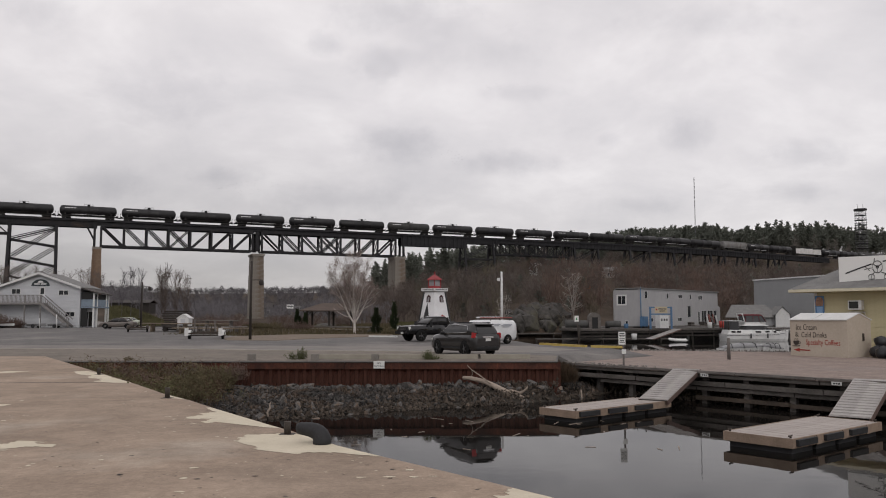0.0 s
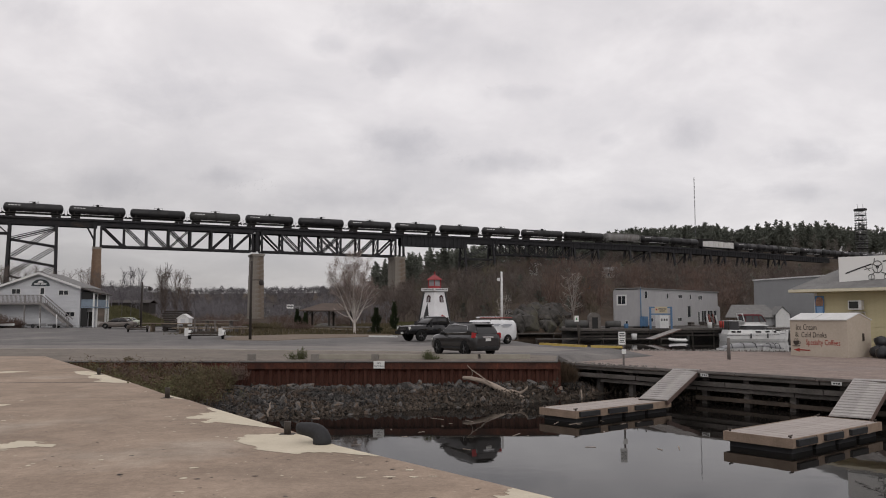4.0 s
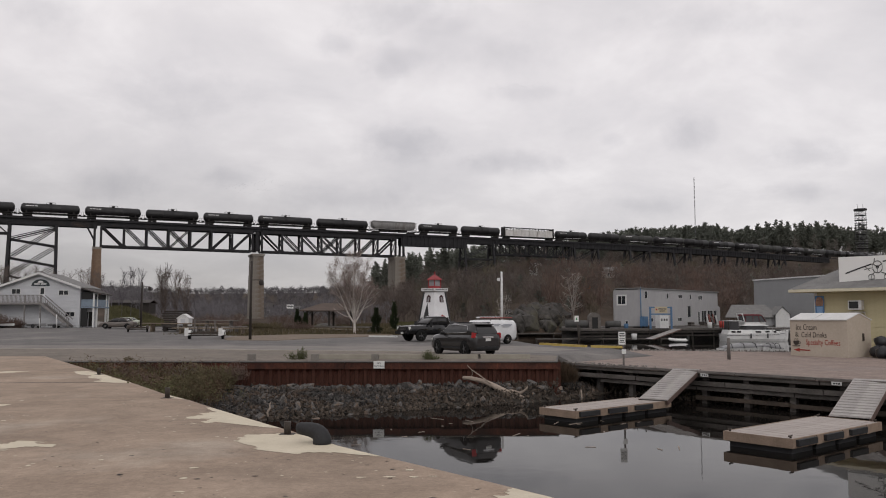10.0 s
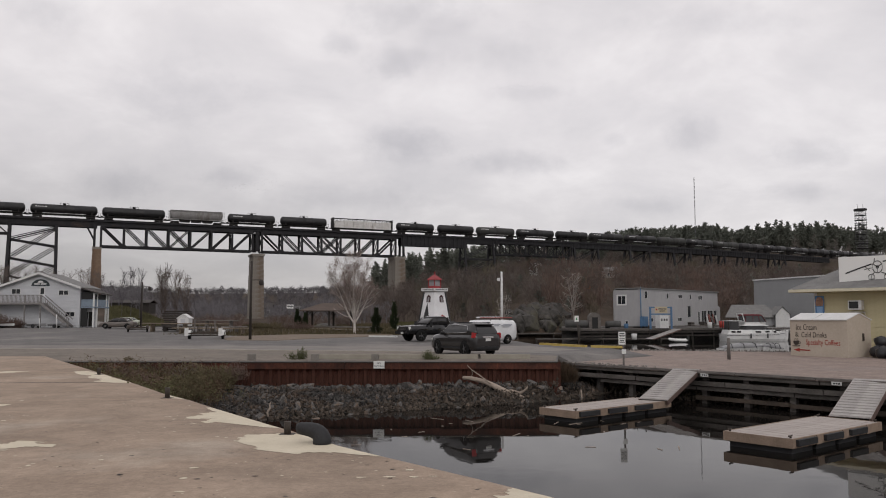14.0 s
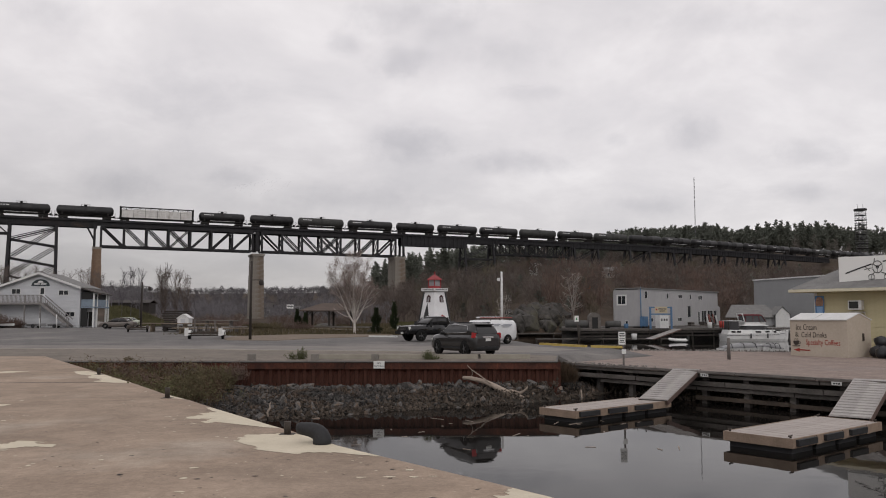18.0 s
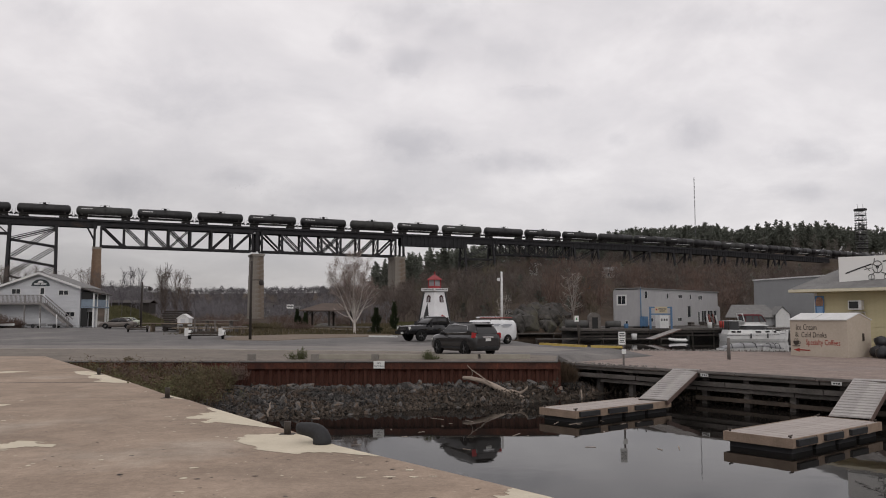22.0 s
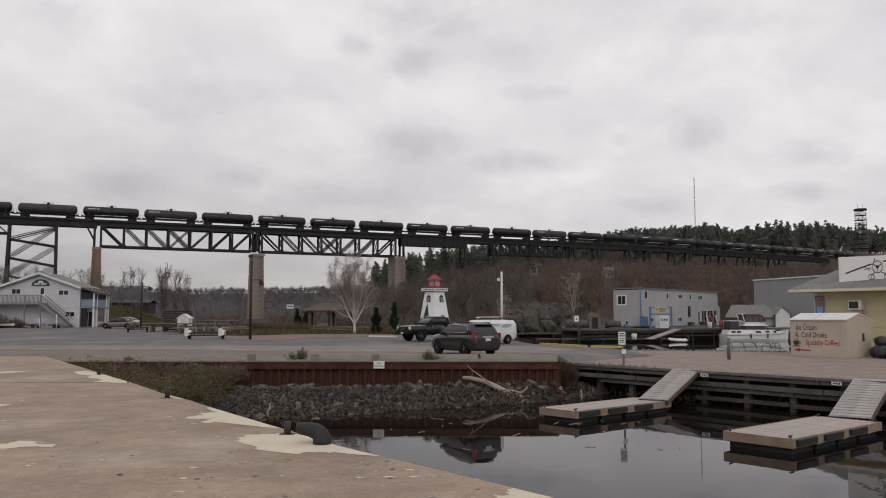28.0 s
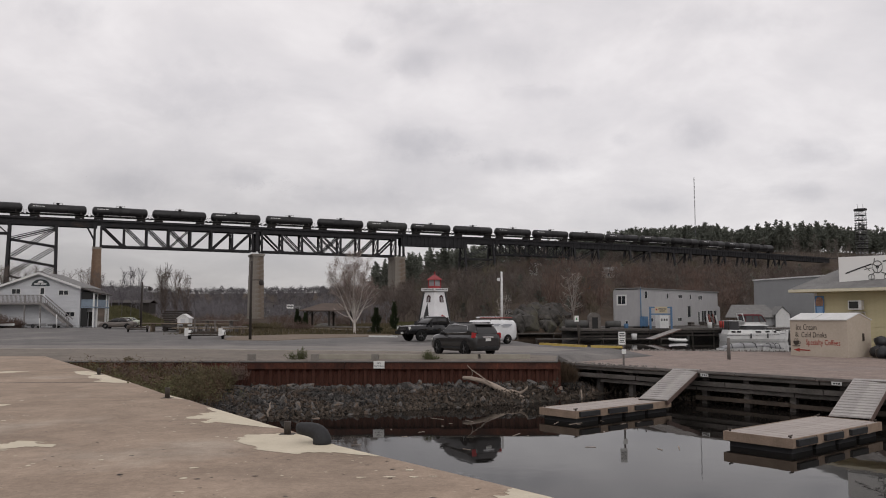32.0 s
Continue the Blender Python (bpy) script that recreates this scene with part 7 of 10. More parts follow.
def pickup():
    root = thing("pickup_truck", pose(-0.75, 63.9, lot_height(0, 63.7), 0, 0, 216), "black crew-cab pickup truck on large tyres", "pickup")
    P = paint("black_truck_paint", (0.006, 0.006, 0.007), 0.12)
    b2 = B()
    loft(b2, [ring_section(*q) for q in ((.9, .55, 1.28, .95), (1.35, .55, 1.27, .97), (2.0, .55, 1.24, .98), (2.7, .56, 1.2, .96), (2.88, .6, 1.12, .9), (2.94, .68, 1.02, .82))])
    part("front_body", b2, P, root)
    b2 = B()
    loft(b2, [ring_section(*q) for q in ((-.95, .52, 1.32, .97), (.2, .52, 1.3, .98), (1.2, .54, 1.28, .97))])
    part("cab_body", b2, P, root)
    b2 = B()
    loft(b2, [level_ring(-.93, 1.35, .88, 1.28), level_ring(-.85, .85, .82, 1.65), level_ring(-.75, .55, .77, 1.85)])
    part("glasshouse", b2, GLASSV, root, "dark cab glass")
    b2 = B()
    loft(b2, [level_ring(-.8, .6, .79, 1.835), level_ring(-.78, .5, .74, 1.91), level_ring(-.6, .3, .6, 1.95)])
    part("roof", b2, P, root)
    for sd in (-1, 1):
        for p, q, w in (((1.3, .885, 1.28), (.56, .78, 1.86), .08), ((.25, .9, 1.28), (.2, .79, 1.86), .1), ((-.85, .9, 1.28), (-.75, .79, 1.86), .2)):
            b2 = B()
            beam(b2, (p[0], sd * p[1], p[2]), (q[0], sd * q[1], q[2]), .03, w)
            part("pillar", b2, P, root)
        b2 = B()
        box(b2, -2.9, sd * .9, .62, -1.0, sd * .99, 1.32)
        part("bed_side", b2, P, root, bev=0.03)
        b2 = B()
        quadbox(b2, pose(2.84, sd * .72, 1.02, 0, 0, -sd * 14), .14, .34, .24)
        part("headlamp", b2, WHITELAMP, root, "bright headlamp", bev=0.03)
        b2 = B()
        quadbox(b2, pose(1.0, sd * 1.1, 1.4), .12, .26, .3)
        part("mirror", b2, DARKPLASTIC, root, bev=0.03)
        for x in (1.85, -1.85):
            arch(root, x, sd * .978, .43)
            wheel(root, x, sd * .88, .43, .3, plain('grey_alloy', (.16, .16, .165), .4, .7))
        b2 = B()
        beam(b2, (-.9, sd * .95, .5), (1.3, sd * .95, .5), .12, .05)
        part("side_step", b2, DARKPLASTIC, root)
    b2 = B()
    box(b2, -2.95, -.9, .6, -1.0, .9, .72)
    part("bed_floor", b2, DARKPLASTIC, root)
    b2 = B()
    box(b2, -2.98, -.9, .62, -2.9, .9, 1.32)
    part("tailgate", b2, P, root)
    b2 = B()
    quadbox(b2, pose(2.93, 0, 1.0), .08, 1.1, .3)
    gr = part("grille", b2, DARKPLASTIC, root, bev=0.02)
    for z in (.93, 1.02, 1.1):
        b2 = B()
        quadbox(b2, pose(2.975, 0, z), .02, 1.0, .02)
        part("grille_bar", b2, CHROME, gr)
    b2 = B()
    quadbox(b2, pose(2.98, 0, .68), .2, 1.85, .24)
    part("front_bumper", b2, P, root, bev=0.05)
    b2 = B()
    quadbox(b2, pose(3.09, .1, .66), .02, .32, .12)
    part("number_plate", b2, PLATE, root)
    # dark covers heaped in the bed
    bm = B()
    bmesh.ops.create_icosphere(bm, subdivisions=3, radius=1.0)
    for v in bm.verts:
        v.co = Vector((v.co.x * .95 - 1.9, v.co.y * .8, max(-.1, v.co.z * .42 + .1 * noise.noise(v.co * 3)) + 1.1))
    part("bed_load", bm, RUBBER, root, "dark tarpaulin over the load")


pickup()


def van():
    root = thing("van", pose(2.85, 57.5, lot_height(0, 57.5), 0, 0, 224) @ Matrix.Diagonal((.97, .97, .88, 1)), "white work van with a red roof ladder", "van")
    P = paint("white_van_paint", (0.60, 0.61, 0.62), 0.35)
    b2 = B()
    loft(b2, [ring_section(*q) for q in ((-2.86, .5, 1.35, .8), (-2.8, .34, 1.75, .94), (-2.55, .3, 1.93, .98), (-2.0, .28, 1.97, .99), (0.0, .28, 1.97, .99), (.45, .28, 1.93, .98), (1.05, .28, 1.55, .97), (1.4, .3, 1.2, .96), (2.0, .32, 1.02, .92), (2.15, .4, .85, .8))])
    part("body", b2, P, root)
    for sd in (-1, 1):
        for x in (-1.75, 1.2):
            arch(root, x, sd * .99, .36)
            wheel(root, x, sd * .89, .36, .24, CHROME)
        b2 = B()
        quadbox(b2, pose(-2.78, sd * .86, 1.0, 0, 0, sd * 20), .08, .14, .5)
        part("tail_lamp", b2, REDLAMP, root)
        b2 = B()
        prism(b2, [(.2, 1.22), (1.05, 1.22), (.62, 1.72), (.2, 1.72)], -.01, .012, pose(0, sd * .975, 0, 90))
        part("side_window", b2, GLASSV, root)
    b2 = B()
    for i, (z, x0, x1) in enumerate(((1.60, -2.2, -1.2), (1.5, -2.1, -1.0), (1.40, -1.9, -1.1), (1.5, -.75, -.2), (1.62, -.9, -.1))):
        box(b2, x0, .994, z - .035, x1, 1.0, z + .035)
    part("lettering", b2, plain("van_lettering_grey", (.32, .34, .38), .6), root, "grey lettering bars")
    b2 = B()
    quadbox(b2, pose(-2.8, 0, .42), .16, 1.8, .16)
    part("rear_bumper", b2, DARKPLASTIC, root, bev=0.03)
    b2 = B()
    quadbox(b2, pose(-2.76, 0, 1.5, 0, 8), .03, 1.5, .4)
    part("rear_window", b2, GLASSV, root)
    for x in (-2.1, -1.0, .05):
        b2 = B()
        beam(b2, (x, -.85, 2.1), (x, .85, 2.1), .05)
        for sd in (-1, 1):
            beam(b2, (x, sd * .85, 1.9), (x, sd * .85, 2.1), .04)
        part("rack_bar", b2, IRON, root)
    LAD = plain("red_ladder", (0.26, 0.07, 0.06), 0.7)
    b2 = B()
    for y in (.35, .75):
        beam(b2, (-2.5, y, 2.16), (.6, y, 2.16), .04, .08)
    for i in range(10):
        beam(b2, (-2.4 + i * .3, .35, 2.16), (-2.4 + i * .3, .75, 2.16), .035)
    part("ladder", b2, LAD, root, "red ladder on the rack")
    b2 = B()
    tube(b2, (-2.4, -.3, 2.18), (.3, -.3, 2.18), .06, n=8)
    part("conduit_tube", b2, P, root)


van()


def sedan(m, P, label):
    root = thing("car", m, label, "car", "parked cars")
    b2 = B()
    loft(b2, [ring_section(*q) for q in ((-2.3, .45, .78, .65), (-2.2, .32, .92, .82), (-1.6, .25, .95, .88), (0, .22, .9, .9), (1.2, .23, .9, .88), (2.0, .26, .8, .82), (2.28, .36, .66, .66))])
    part("body", b2, P, root)
    b2 = B()
    loft(b2, [level_ring(-1.75, 1.15, .8, .9), level_ring(-1.2, .6, .7, 1.22), level_ring(-.95, .3, .63, 1.36)])
    part("glasshouse", b2, GLASSV, root)
    b2 = B()
    loft(b2, [level_ring(-1.05, .38, .65, 1.34), level_ring(-.85, .2, .5, 1.42)])
    part("roof", b2, P, root)
    for sd in (-1, 1):
        for x in (-1.4, 1.4):
            arch(root, x, sd * .88, .32)
            wheel(root, x, sd * .8, .32, .2, CHROME)
        for p, q in (((1.1, .8, .9), (.38, .65, 1.36)), ((-1.65, .8, .9), (-.95, .64, 1.36)), ((-.3, .8, .9), (-.3, .66, 1.36))):
            b2 = B()
            beam(b2, (p[0], sd * p[1], p[2]), (q[0], sd * q[1], q[2]), .03, .08)
            part("pillar", b2, P, root)
    return root


sedan(pose(-43.1, 105.5, lot_height(0, 105.5), 0, 0, 184), paint("brown_grey_car_paint", (0.10, 0.085, 0.075), 0.4), "brownish grey parked saloon car")
sedan(pose(-46.8, 117, lot_height(0, 117), 0, 0, 176), paint("pale_green_car_paint", (0.36, 0.38, 0.30), 0.4), "pale parked saloon car behind another")


# ---- lamp posts ----
def lamp_post(x, y, h, r, material, label, arm):
    root = thing("street_lamp", pose(x, y, terrain(x, y) if y > 76 else lot_height(x, y)), label, "lamp post")
    b2 = B()
    tube(b2, (0, 0, 0), (0, 0, h), r, r * 0.72, n=12)
    part("pole", b2, material, root)
    if arm:
        ax, az = arm
        b2 = B()
        beam(b2, (0, 0, az), (ax, 0, az), 0.07)
        part("arm", b2, material, root)
        b2 = B()
        lathe(b2, [(-.45, .12), (-.4, .2), (-.1, .2), (0, .08)], 2, 12, pose(ax, 0, az))
        part("lamp_head", b2, material, root)
    return root


POLEDARK = mat("dark_wood_pole", (0.025, 0.02, 0.018), (0.05, 0.042, 0.037), 2, 0.9, fine=10, stretch=(3, 3, .3))
lamp_post(-15.95, 65.8, 6.5, 0.12, POLEDARK, "dark wooden lamp pole with a side lamp", (0.85, 4.95))
lamp_post(-40.3, 106.0, 6.3, 0.15, POLEDARK, "dark pole with a short lamp arm", (1.0, 5.7))
ob = lamp_post(5.57, 75.2, 6.1, 0.13, TRIM, "white lamp post with a small box lamp", None)
bm = B()
box(bm, -.42, -.15, 5.2, -.14, .15, 5.5)
part("lamp_box", bm, TRIM, ob, "small white box lamp", bev=0.03)


# ---- boat trailers and stored docks on the lot ----
def trailer(x, y, rz, w, ln, white):
    root = thing("boat_trailer", pose(x, y, lot_height(x, y), 0, 0, rz), "low steel boat trailer with white mudguards" if white else "low dark steel boat trailer", "trailer", "boat trailers")
    b2 = B()
    for sd in (-1, 1):
        beam(b2, (sd * w * .35, 0, .55), (sd * w * .35, ln * .6, .55), .09)
        beam(b2, (sd * w * .35, ln * .6, .55), (0, ln, .5), .09)
    for k in (0, .3, .6):
        beam(b2, (-w * .35, ln * k, .55), (w * .35, ln * k, .55), .08)
    part("chassis", b2, IRON, root)
    b2 = B()
    tube(b2, (-w / 2, ln * .15, .33), (w / 2, ln * .15, .33), .05, n=8)
    part("axle", b2, IRON, root)
    for sd in (-1, 1):
        wheel(root, 0, 0, .33, .2, CHROME).matrix_basis = pose(sd * w / 2, ln * .15, .33, 0, 0, 90)
        b2 = B()
        pts = [(.5 * math.cos(t), .46 * math.sin(t)) for t in np.linspace(0.05, math.pi - .05, 9)] + [(.4 * math.cos(t), .36 * math.sin(t)) for t in np.linspace(math.pi - .05, 0.05, 9)]
        prism(b2, pts, -.15, .15, pose(sd * w / 2, ln * .15, .33, 90, 0, 90))
        part("mudguard", b2, TRIM if white else IRON, root, "white mudguard" if white else "")
        if white:
            b2 = B()
            box(b2, sd * w / 2 - .16, -.42, .32, sd * w / 2 + .16, -.38, .95)
            part("mud_panel", b2, TRIM, root)
            b2 = B()
            tube(b2, (sd * w * .3, .1, .5), (sd * w * .3, .1, 1.6), .05, n=8)
            part("guide_post", b2, TIMBER, root)
    b2 = B()
    beam(b2, (-w * .5, -.05, .5), (w * .5, -.05, .5), .1, .12)
    part("rear_beam", b2, IRON, root)
    for k in (-.2, .05, .2):
        b2 = B()
        beam(b2, (k * w, .0, .5), (k * w, .05, 1.15), .07)
        part("roller_post", b2, IRON, root)
    return root


trailer(-19.95, 66.5, 6, 2.75, 6.0, True)
trailer(-33.8, 88.0, 20, 2.0, 4.0, False)
PALEPLANK = mat("pale_planks", (0.13, 0.10, 0.075), (0.22, 0.18, 0.135), 1.5, 0.85, fine=10)
for i, (x0, y0, x1, y1, z, mt) in enumerate(((-34.0, 90, -23.5, 86, .95, PALEPLANK), (-33, 91, -22, 88, .6, TIMBER), (-28.6, 84, -20.0, 82, .55, PALEPLANK), (-31.0, 92, -24.0, 92, 1.25, TIMBER))):
    bm = B()
    for sd in (0, .6, 1.2):
        beam(bm, (x0, y0 + sd, lot_height(0, y0) + z), (x1, y1 + sd, lot_height(0, y1) + z), .3, .11)
    for t in (.1, .5, .9):
        xx, yy = x0 + (x1 - x0) * t, y0 + (y1 - y0) * t
        box(bm, xx - .08, yy + .1, lot_height(0, yy) - .1, xx + .08, yy + 1.2, lot_height(0, yy) + z - .05)
    tagged(part("stored_dock", bm, mt), "stored dock section of weathered planks on blocks", "dock section", "stored dock sections")
stack = thing("timber_stack", pose(-31.2, 92.5, lot_height(0, 92)), "dark stacked dock timbers and crates", "timber stack")
rng = random.Random(4)
for i in range(9):
    bm = B()
    box(bm, -1.4 + rng.uniform(-.2, .2), 0, .1 + i * .26, 1.4 + rng.uniform(-.2, .2), 1.2, .3 + i * .26)
    part("timber_layer", bm, DARKTIMBER, stack)


def garden_shed():
    root = thing("garden_shed", pose(-30.1, 90.0, lot_height(0, 90) + .3) @ Matrix.Scale(.82, 4), "small white wooden shed with a pitched roof", "shed")
    wall_panel("wall", root, ident(), 1.55, 1.55, .08, [], TRIM, gable=.5)
    wall_panel("wall", root, pose(1.55, .08, 0, 0, 0, 90), 1.6, 1.55, .08, [], TRIM)
    wall_panel("wall", root, pose(.08, .08, 0, 0, 0, 90), 1.6, 1.55, .08, [], TRIM)
    for sg in (0, 1):
        lo = (-.15, 1.7)[sg]
        slab_roof("roof", root, [(lo, -.1, 1.5), (lo, 1.8, 1.5)], [(.775, 1.8, 2.12), (.775, -.1, 2.12)], .06, TRIM)
    b2 = B()
    box(b2, .45, -.02, .05, 1.1, -.005, 1.4)
    part("door", b2, WHITESIDING, root)
    b2 = B()
    box(b2, -.1, -.05, -.4, 1.65, 1.7, 0)
    part("skid_base", b2, TIMBER, root)


garden_shed()


def gazebo():
    root = thing("gazebo", pose(-16.3, 116, .4), "open timber picnic shelter with a brown hipped roof", "shelter")
    w, d, h = 4.2, 3.0, 2.55
    for x in (-w * .75, 0, w * .75):
        for y in (-d * .75, d * .75):
            b2 = B()
            box(b2, x - .14, y - .14, -.3, x + .14, y + .14, h)
            part("post", b2, DARKTIMBER, root)
            for sd in (-1, 1):
                b2 = B()
                beam(b2, (x, y, h - .7), (x + sd * .6, y, h), .1)
                part("knee_brace", b2, DARKTIMBER, root)
    ROOFBROWN = mat("brown_roof_shingles", (0.062, 0.046, 0.038), (0.115, 0.088, 0.073), 1.2, .9, fine=8)
    b2 = B()
    loft(b2, [[(-w, -d, h), (w, -d, h), (w, d, h), (-w, d, h)], [(-w, -d, h + .14), (w, -d, h + .14), (w, d, h + .14), (-w, d, h + .14)], [(-1.4, -.1, h + 1.2), (1.4, -.1, h + 1.2), (1.4, .1, h + 1.2), (-1.4, .1, h + 1.2)]], smooth=False)
    part("roof", b2, ROOFBROWN, root)


gazebo()


# ---- boats ----
def cruiser():
    root = thing("cabin_cruiser", pose(53.6, 136.6, WATER_Z, 0, 0, 3) @ Matrix.Scale(.97, 4), "white motor cruiser with a flybridge and dark windows, moored", "boat")
    GEL = mat("white_gelcoat", (0.60, 0.60, 0.59), (0.72, 0.72, 0.71), 1.0, 0.3, fine=6)
    L = 11.6
    b2 = B()
    rings = []
    for t in np.linspace(0, 1, 13):
        x = -L / 2 + L * t
        w = 1.85 * (1 if t < .55 else max(.04, 1 - ((t - .55) / .45) ** 2.2))
        zt = 1.25 + .55 * t ** 2
        zb = -.3 + .5 * max(0, t - .8) * 3
        xo = .8 * max(0, t - .7)
        rings.append([(x, -w * .75, zb), (x + xo * .5, -w * .95, .35), (x + xo, -w, zt), (x + xo, 0, zt + .05), (x + xo, w, zt), (x + xo * .5, w * .95, .35), (x, w * .75, zb), (x, 0, zb - .1)])
    loft(b2, rings, smooth=False)
    part("hull", b2, GEL, root)
    b2 = B()
    for sd in (-1, 1):
        beam(b2, (-L / 2, sd * 1.88, .95), (L * .2, sd * 1.88, 1.1), .03, .05)
        beam(b2, (L * .2, sd * 1.88, 1.1), (L * .42, sd * 1.25, 1.35), .03, .05)
    part("rub_rail", b2, SIGNBLACK, root)
    b2 = B()
    loft(b2, [level_ring(-5.6, 3.9, 1.55, 1.25), level_ring(-5.4, 2.8, 1.45, 1.95)], smooth=False)
    part("deckhouse", b2, GEL, root)
    for x0, x1 in ((-4.9, -4.2), (-3.9, -3.2), (-.6, .4), (1.2, 1.9), (2.6, 3.1)):
        b2 = B()
        box(b2, x0, -1.6, 1.45, x1, -1.5, 1.75)
        part("porthole", b2, GLASSV, root)
    b2 = B()
    loft(b2, [level_ring(-2.4, 2.2, 1.4, 1.95), level_ring(-2.2, 1.2, 1.3, 2.65)], smooth=False)
    part("saloon_glass", b2, GLASSV, root, "dark saloon windows")
    b2 = B()
    loft(b2, [level_ring(-2.7, 1.9, 1.5, 2.65), level_ring(-2.5, 1.2, 1.4, 2.85)], smooth=False)
    part("saloon_roof", b2, GEL, root)
    b2 = B()
    loft(b2, [level_ring(-2.4, .7, 1.3, 2.85), level_ring(-2.3, .2, 1.2, 3.45)], smooth=False)
    part("flybridge", b2, GEL, root)
    b2 = B()
    loft(b2, [level_ring(-2.3, 1.5, 1.3, 3.3), level_ring(-2.2, .75, 1.25, 4.4)], smooth=False)
    part("windscreen", b2, plain("grey_clear_screen", (.05, .052, .055), .15), root, "clear vinyl screen")
    MAROON = plain("maroon_canvas", (.10, .02, .025), .9)
    b2 = B()
    loft(b2, [level_ring(-2.6, .9, 1.35, 4.4), level_ring(-2.55, .75, 1.3, 4.6), level_ring(-2.2, .3, 1.0, 4.7)], smooth=False)
    part("canopy", b2, MAROON, root, "dark red canvas canopy")
    for x0, x1 in ((-2.25, -2.15), (-.9, -.85), (.35, .1), (1.45, .75)):
        for sd in (-1, 1):
            b2 = B()
            beam(b2, (x0, sd * 1.3, 3.3), (x1, sd * 1.27, 4.42), .09)
            part("screen_frame", b2, MAROON, root)
    for x in (-5.3, -3.6):
        for sd in (-1, 1):
            b2 = B()
            tube(b2, (x, sd * 1.3, 1.9), (x, sd * 1.3, 3.45), .05, n=6)
            part("canopy_post", b2, IRON, root)
    b2 = B()
    box(b2, -5.3, -1.45, 3.45, -2.9, 1.45, 3.58)
    part("aft_hardtop", b2, GEL, root, "white aft hardtop", bev=0.03)
    # Dark block added between the posts for the shade below the hardtop.
    b2 = B()
    box(b2, -5.0, -1.36, 1.95, -3.5, 1.36, 3.4)
    part("aft_curtain", b2, plain("dark_cockpit_fill", (.03, .03, .032), .3), root, "dark block filling the shaded cockpit under the hardtop")
    b2 = B()
    beam(b2, (-2.2, -1.2, 2.8), (-2.75, -1.2, 4.75), .22, .1)
    beam(b2, (-2.2, 1.2, 2.8), (-2.75, 1.2, 4.75), .22, .1)
    beam(b2, (-2.75, -1.2, 4.75), (-2.75, 1.2, 4.75), .22, .1)
    part("radar_arch", b2, GEL, root)
    for i in range(8):
        x = 1.0 + i * .7
        w = 1.8 * max(.3, 1 - ((x + L / 2) / L - .55) ** 2 * 4)
        b2 = B()
        tube(b2, (x, -w, 1.6), (x, -w, 2.3), .03, n=6)
        part("stanchion", b2, CHROME, root)
    b2 = B()
    beam(b2, (.8, -1.75, 2.3), (6.2, -.5, 2.45), .04)
    part("bow_rail", b2, CHROME, root)
    for x in (-1.6, 1.4):
        b2 = B()
        tube(b2, (x, -1.95, .5), (x, -1.95, 1.3), .12, n=10)
        part("fender", b2, SIGNBLACK, root, "black fender")


cruiser()
# canvas-covered runabout beside the promenade
COVER = mat("pale_boat_cover", (0.20, 0.20, 0.205), (0.33, 0.33, 0.335), 1.2, .7, fine=8)


def covered_boat(x, y, rz, ln, label):
    root = thing("covered_boat", pose(x, y, WATER_Z, 0, 0, rz), label, "boat", "small boats")
    b2 = B()
    rings = []
    for t in np.linspace(0, 1, 9):
        xx = -ln / 2 + ln * t
        w = .95 * (1 if t < .5 else max(.05, 1 - ((t - .5) / .5) ** 2))
        rings.append([(xx, -w * .7, -.2), (xx, -w, .55 + .2 * t), (xx, w, .55 + .2 * t), (xx, w * .7, -.2)])
    loft(b2, rings, smooth=False)
    part("hull", b2, TRIM, root)
    b2 = B()
    rings = []
    for t in np.linspace(0.03, .9, 9):
        xx = -ln / 2 + ln * t
        w = .97 * (1 if t < .5 else max(.08, 1 - ((t - .5) / .5) ** 2))
        hh = .55 + .2 * t
        top = hh + .5 * math.sin(math.pi * min(1, t * 1.05)) ** .5
        rings.append([(xx, -w, hh), (xx, -w * .6, top * .93), (xx, 0, top), (xx, w * .6, top * .93), (xx, w, hh)])
    loft(b2, rings, smooth=True)
    part("cover", b2, COVER, root, "pale canvas cover")
    for t in (.2, .45, .7):
        xx = -ln / 2 + ln * t
        b2 = B()
        pipe_along(b2, [(xx, -.97, .6), (xx, -.62, 1.06), (xx, 0, 1.18), (xx, .62, 1.06), (xx, .97, .6)], .04, n=6)
        part("hoop", b2, SIGNBLACK, root)


covered_boat(33.2, 88.0, 3, 5.4, "small runabout under a pale canvas cover")
covered_boat(35.9, 87.0, 178, 1.9, "small runabout under a pale canvas cover, beside the float")
ob = thing("inflatable_dinghy", pose(38.1, 129.0, WATER_Z, 0, 0, 172), "small white inflatable dinghy on the water", "boat", "small boats")
HULLWHITE = mat("white_hull_paint", (0.62, 0.62, 0.61), (0.76, 0.76, 0.75), 1.5, 0.4)
bm = B()
pipe_along(bm, [(-1.5, -.55, .3), (-1.1, -.58, .3), (-.2, -.58, .3), (.6, -.5, .34), (1.1, -.3, .42), (1.3, 0, .48), (1.1, .3, .42), (.6, .5, .34), (-.2, .58, .3), (-1.1, .58, .3), (-1.5, .55, .3)], [.05, .24, .25, .25, .25, .25, .25, .25, .25, .24, .05], n=10)
part("tube", bm, HULLWHITE, ob)
bm = B()
box(bm, -1.15, -.5, .08, .9, .5, .16)
part("floor", bm, DARKPLASTIC, ob)
bm = B()
box(bm, -1.2, -.5, .05, -1.1, .5, .62)
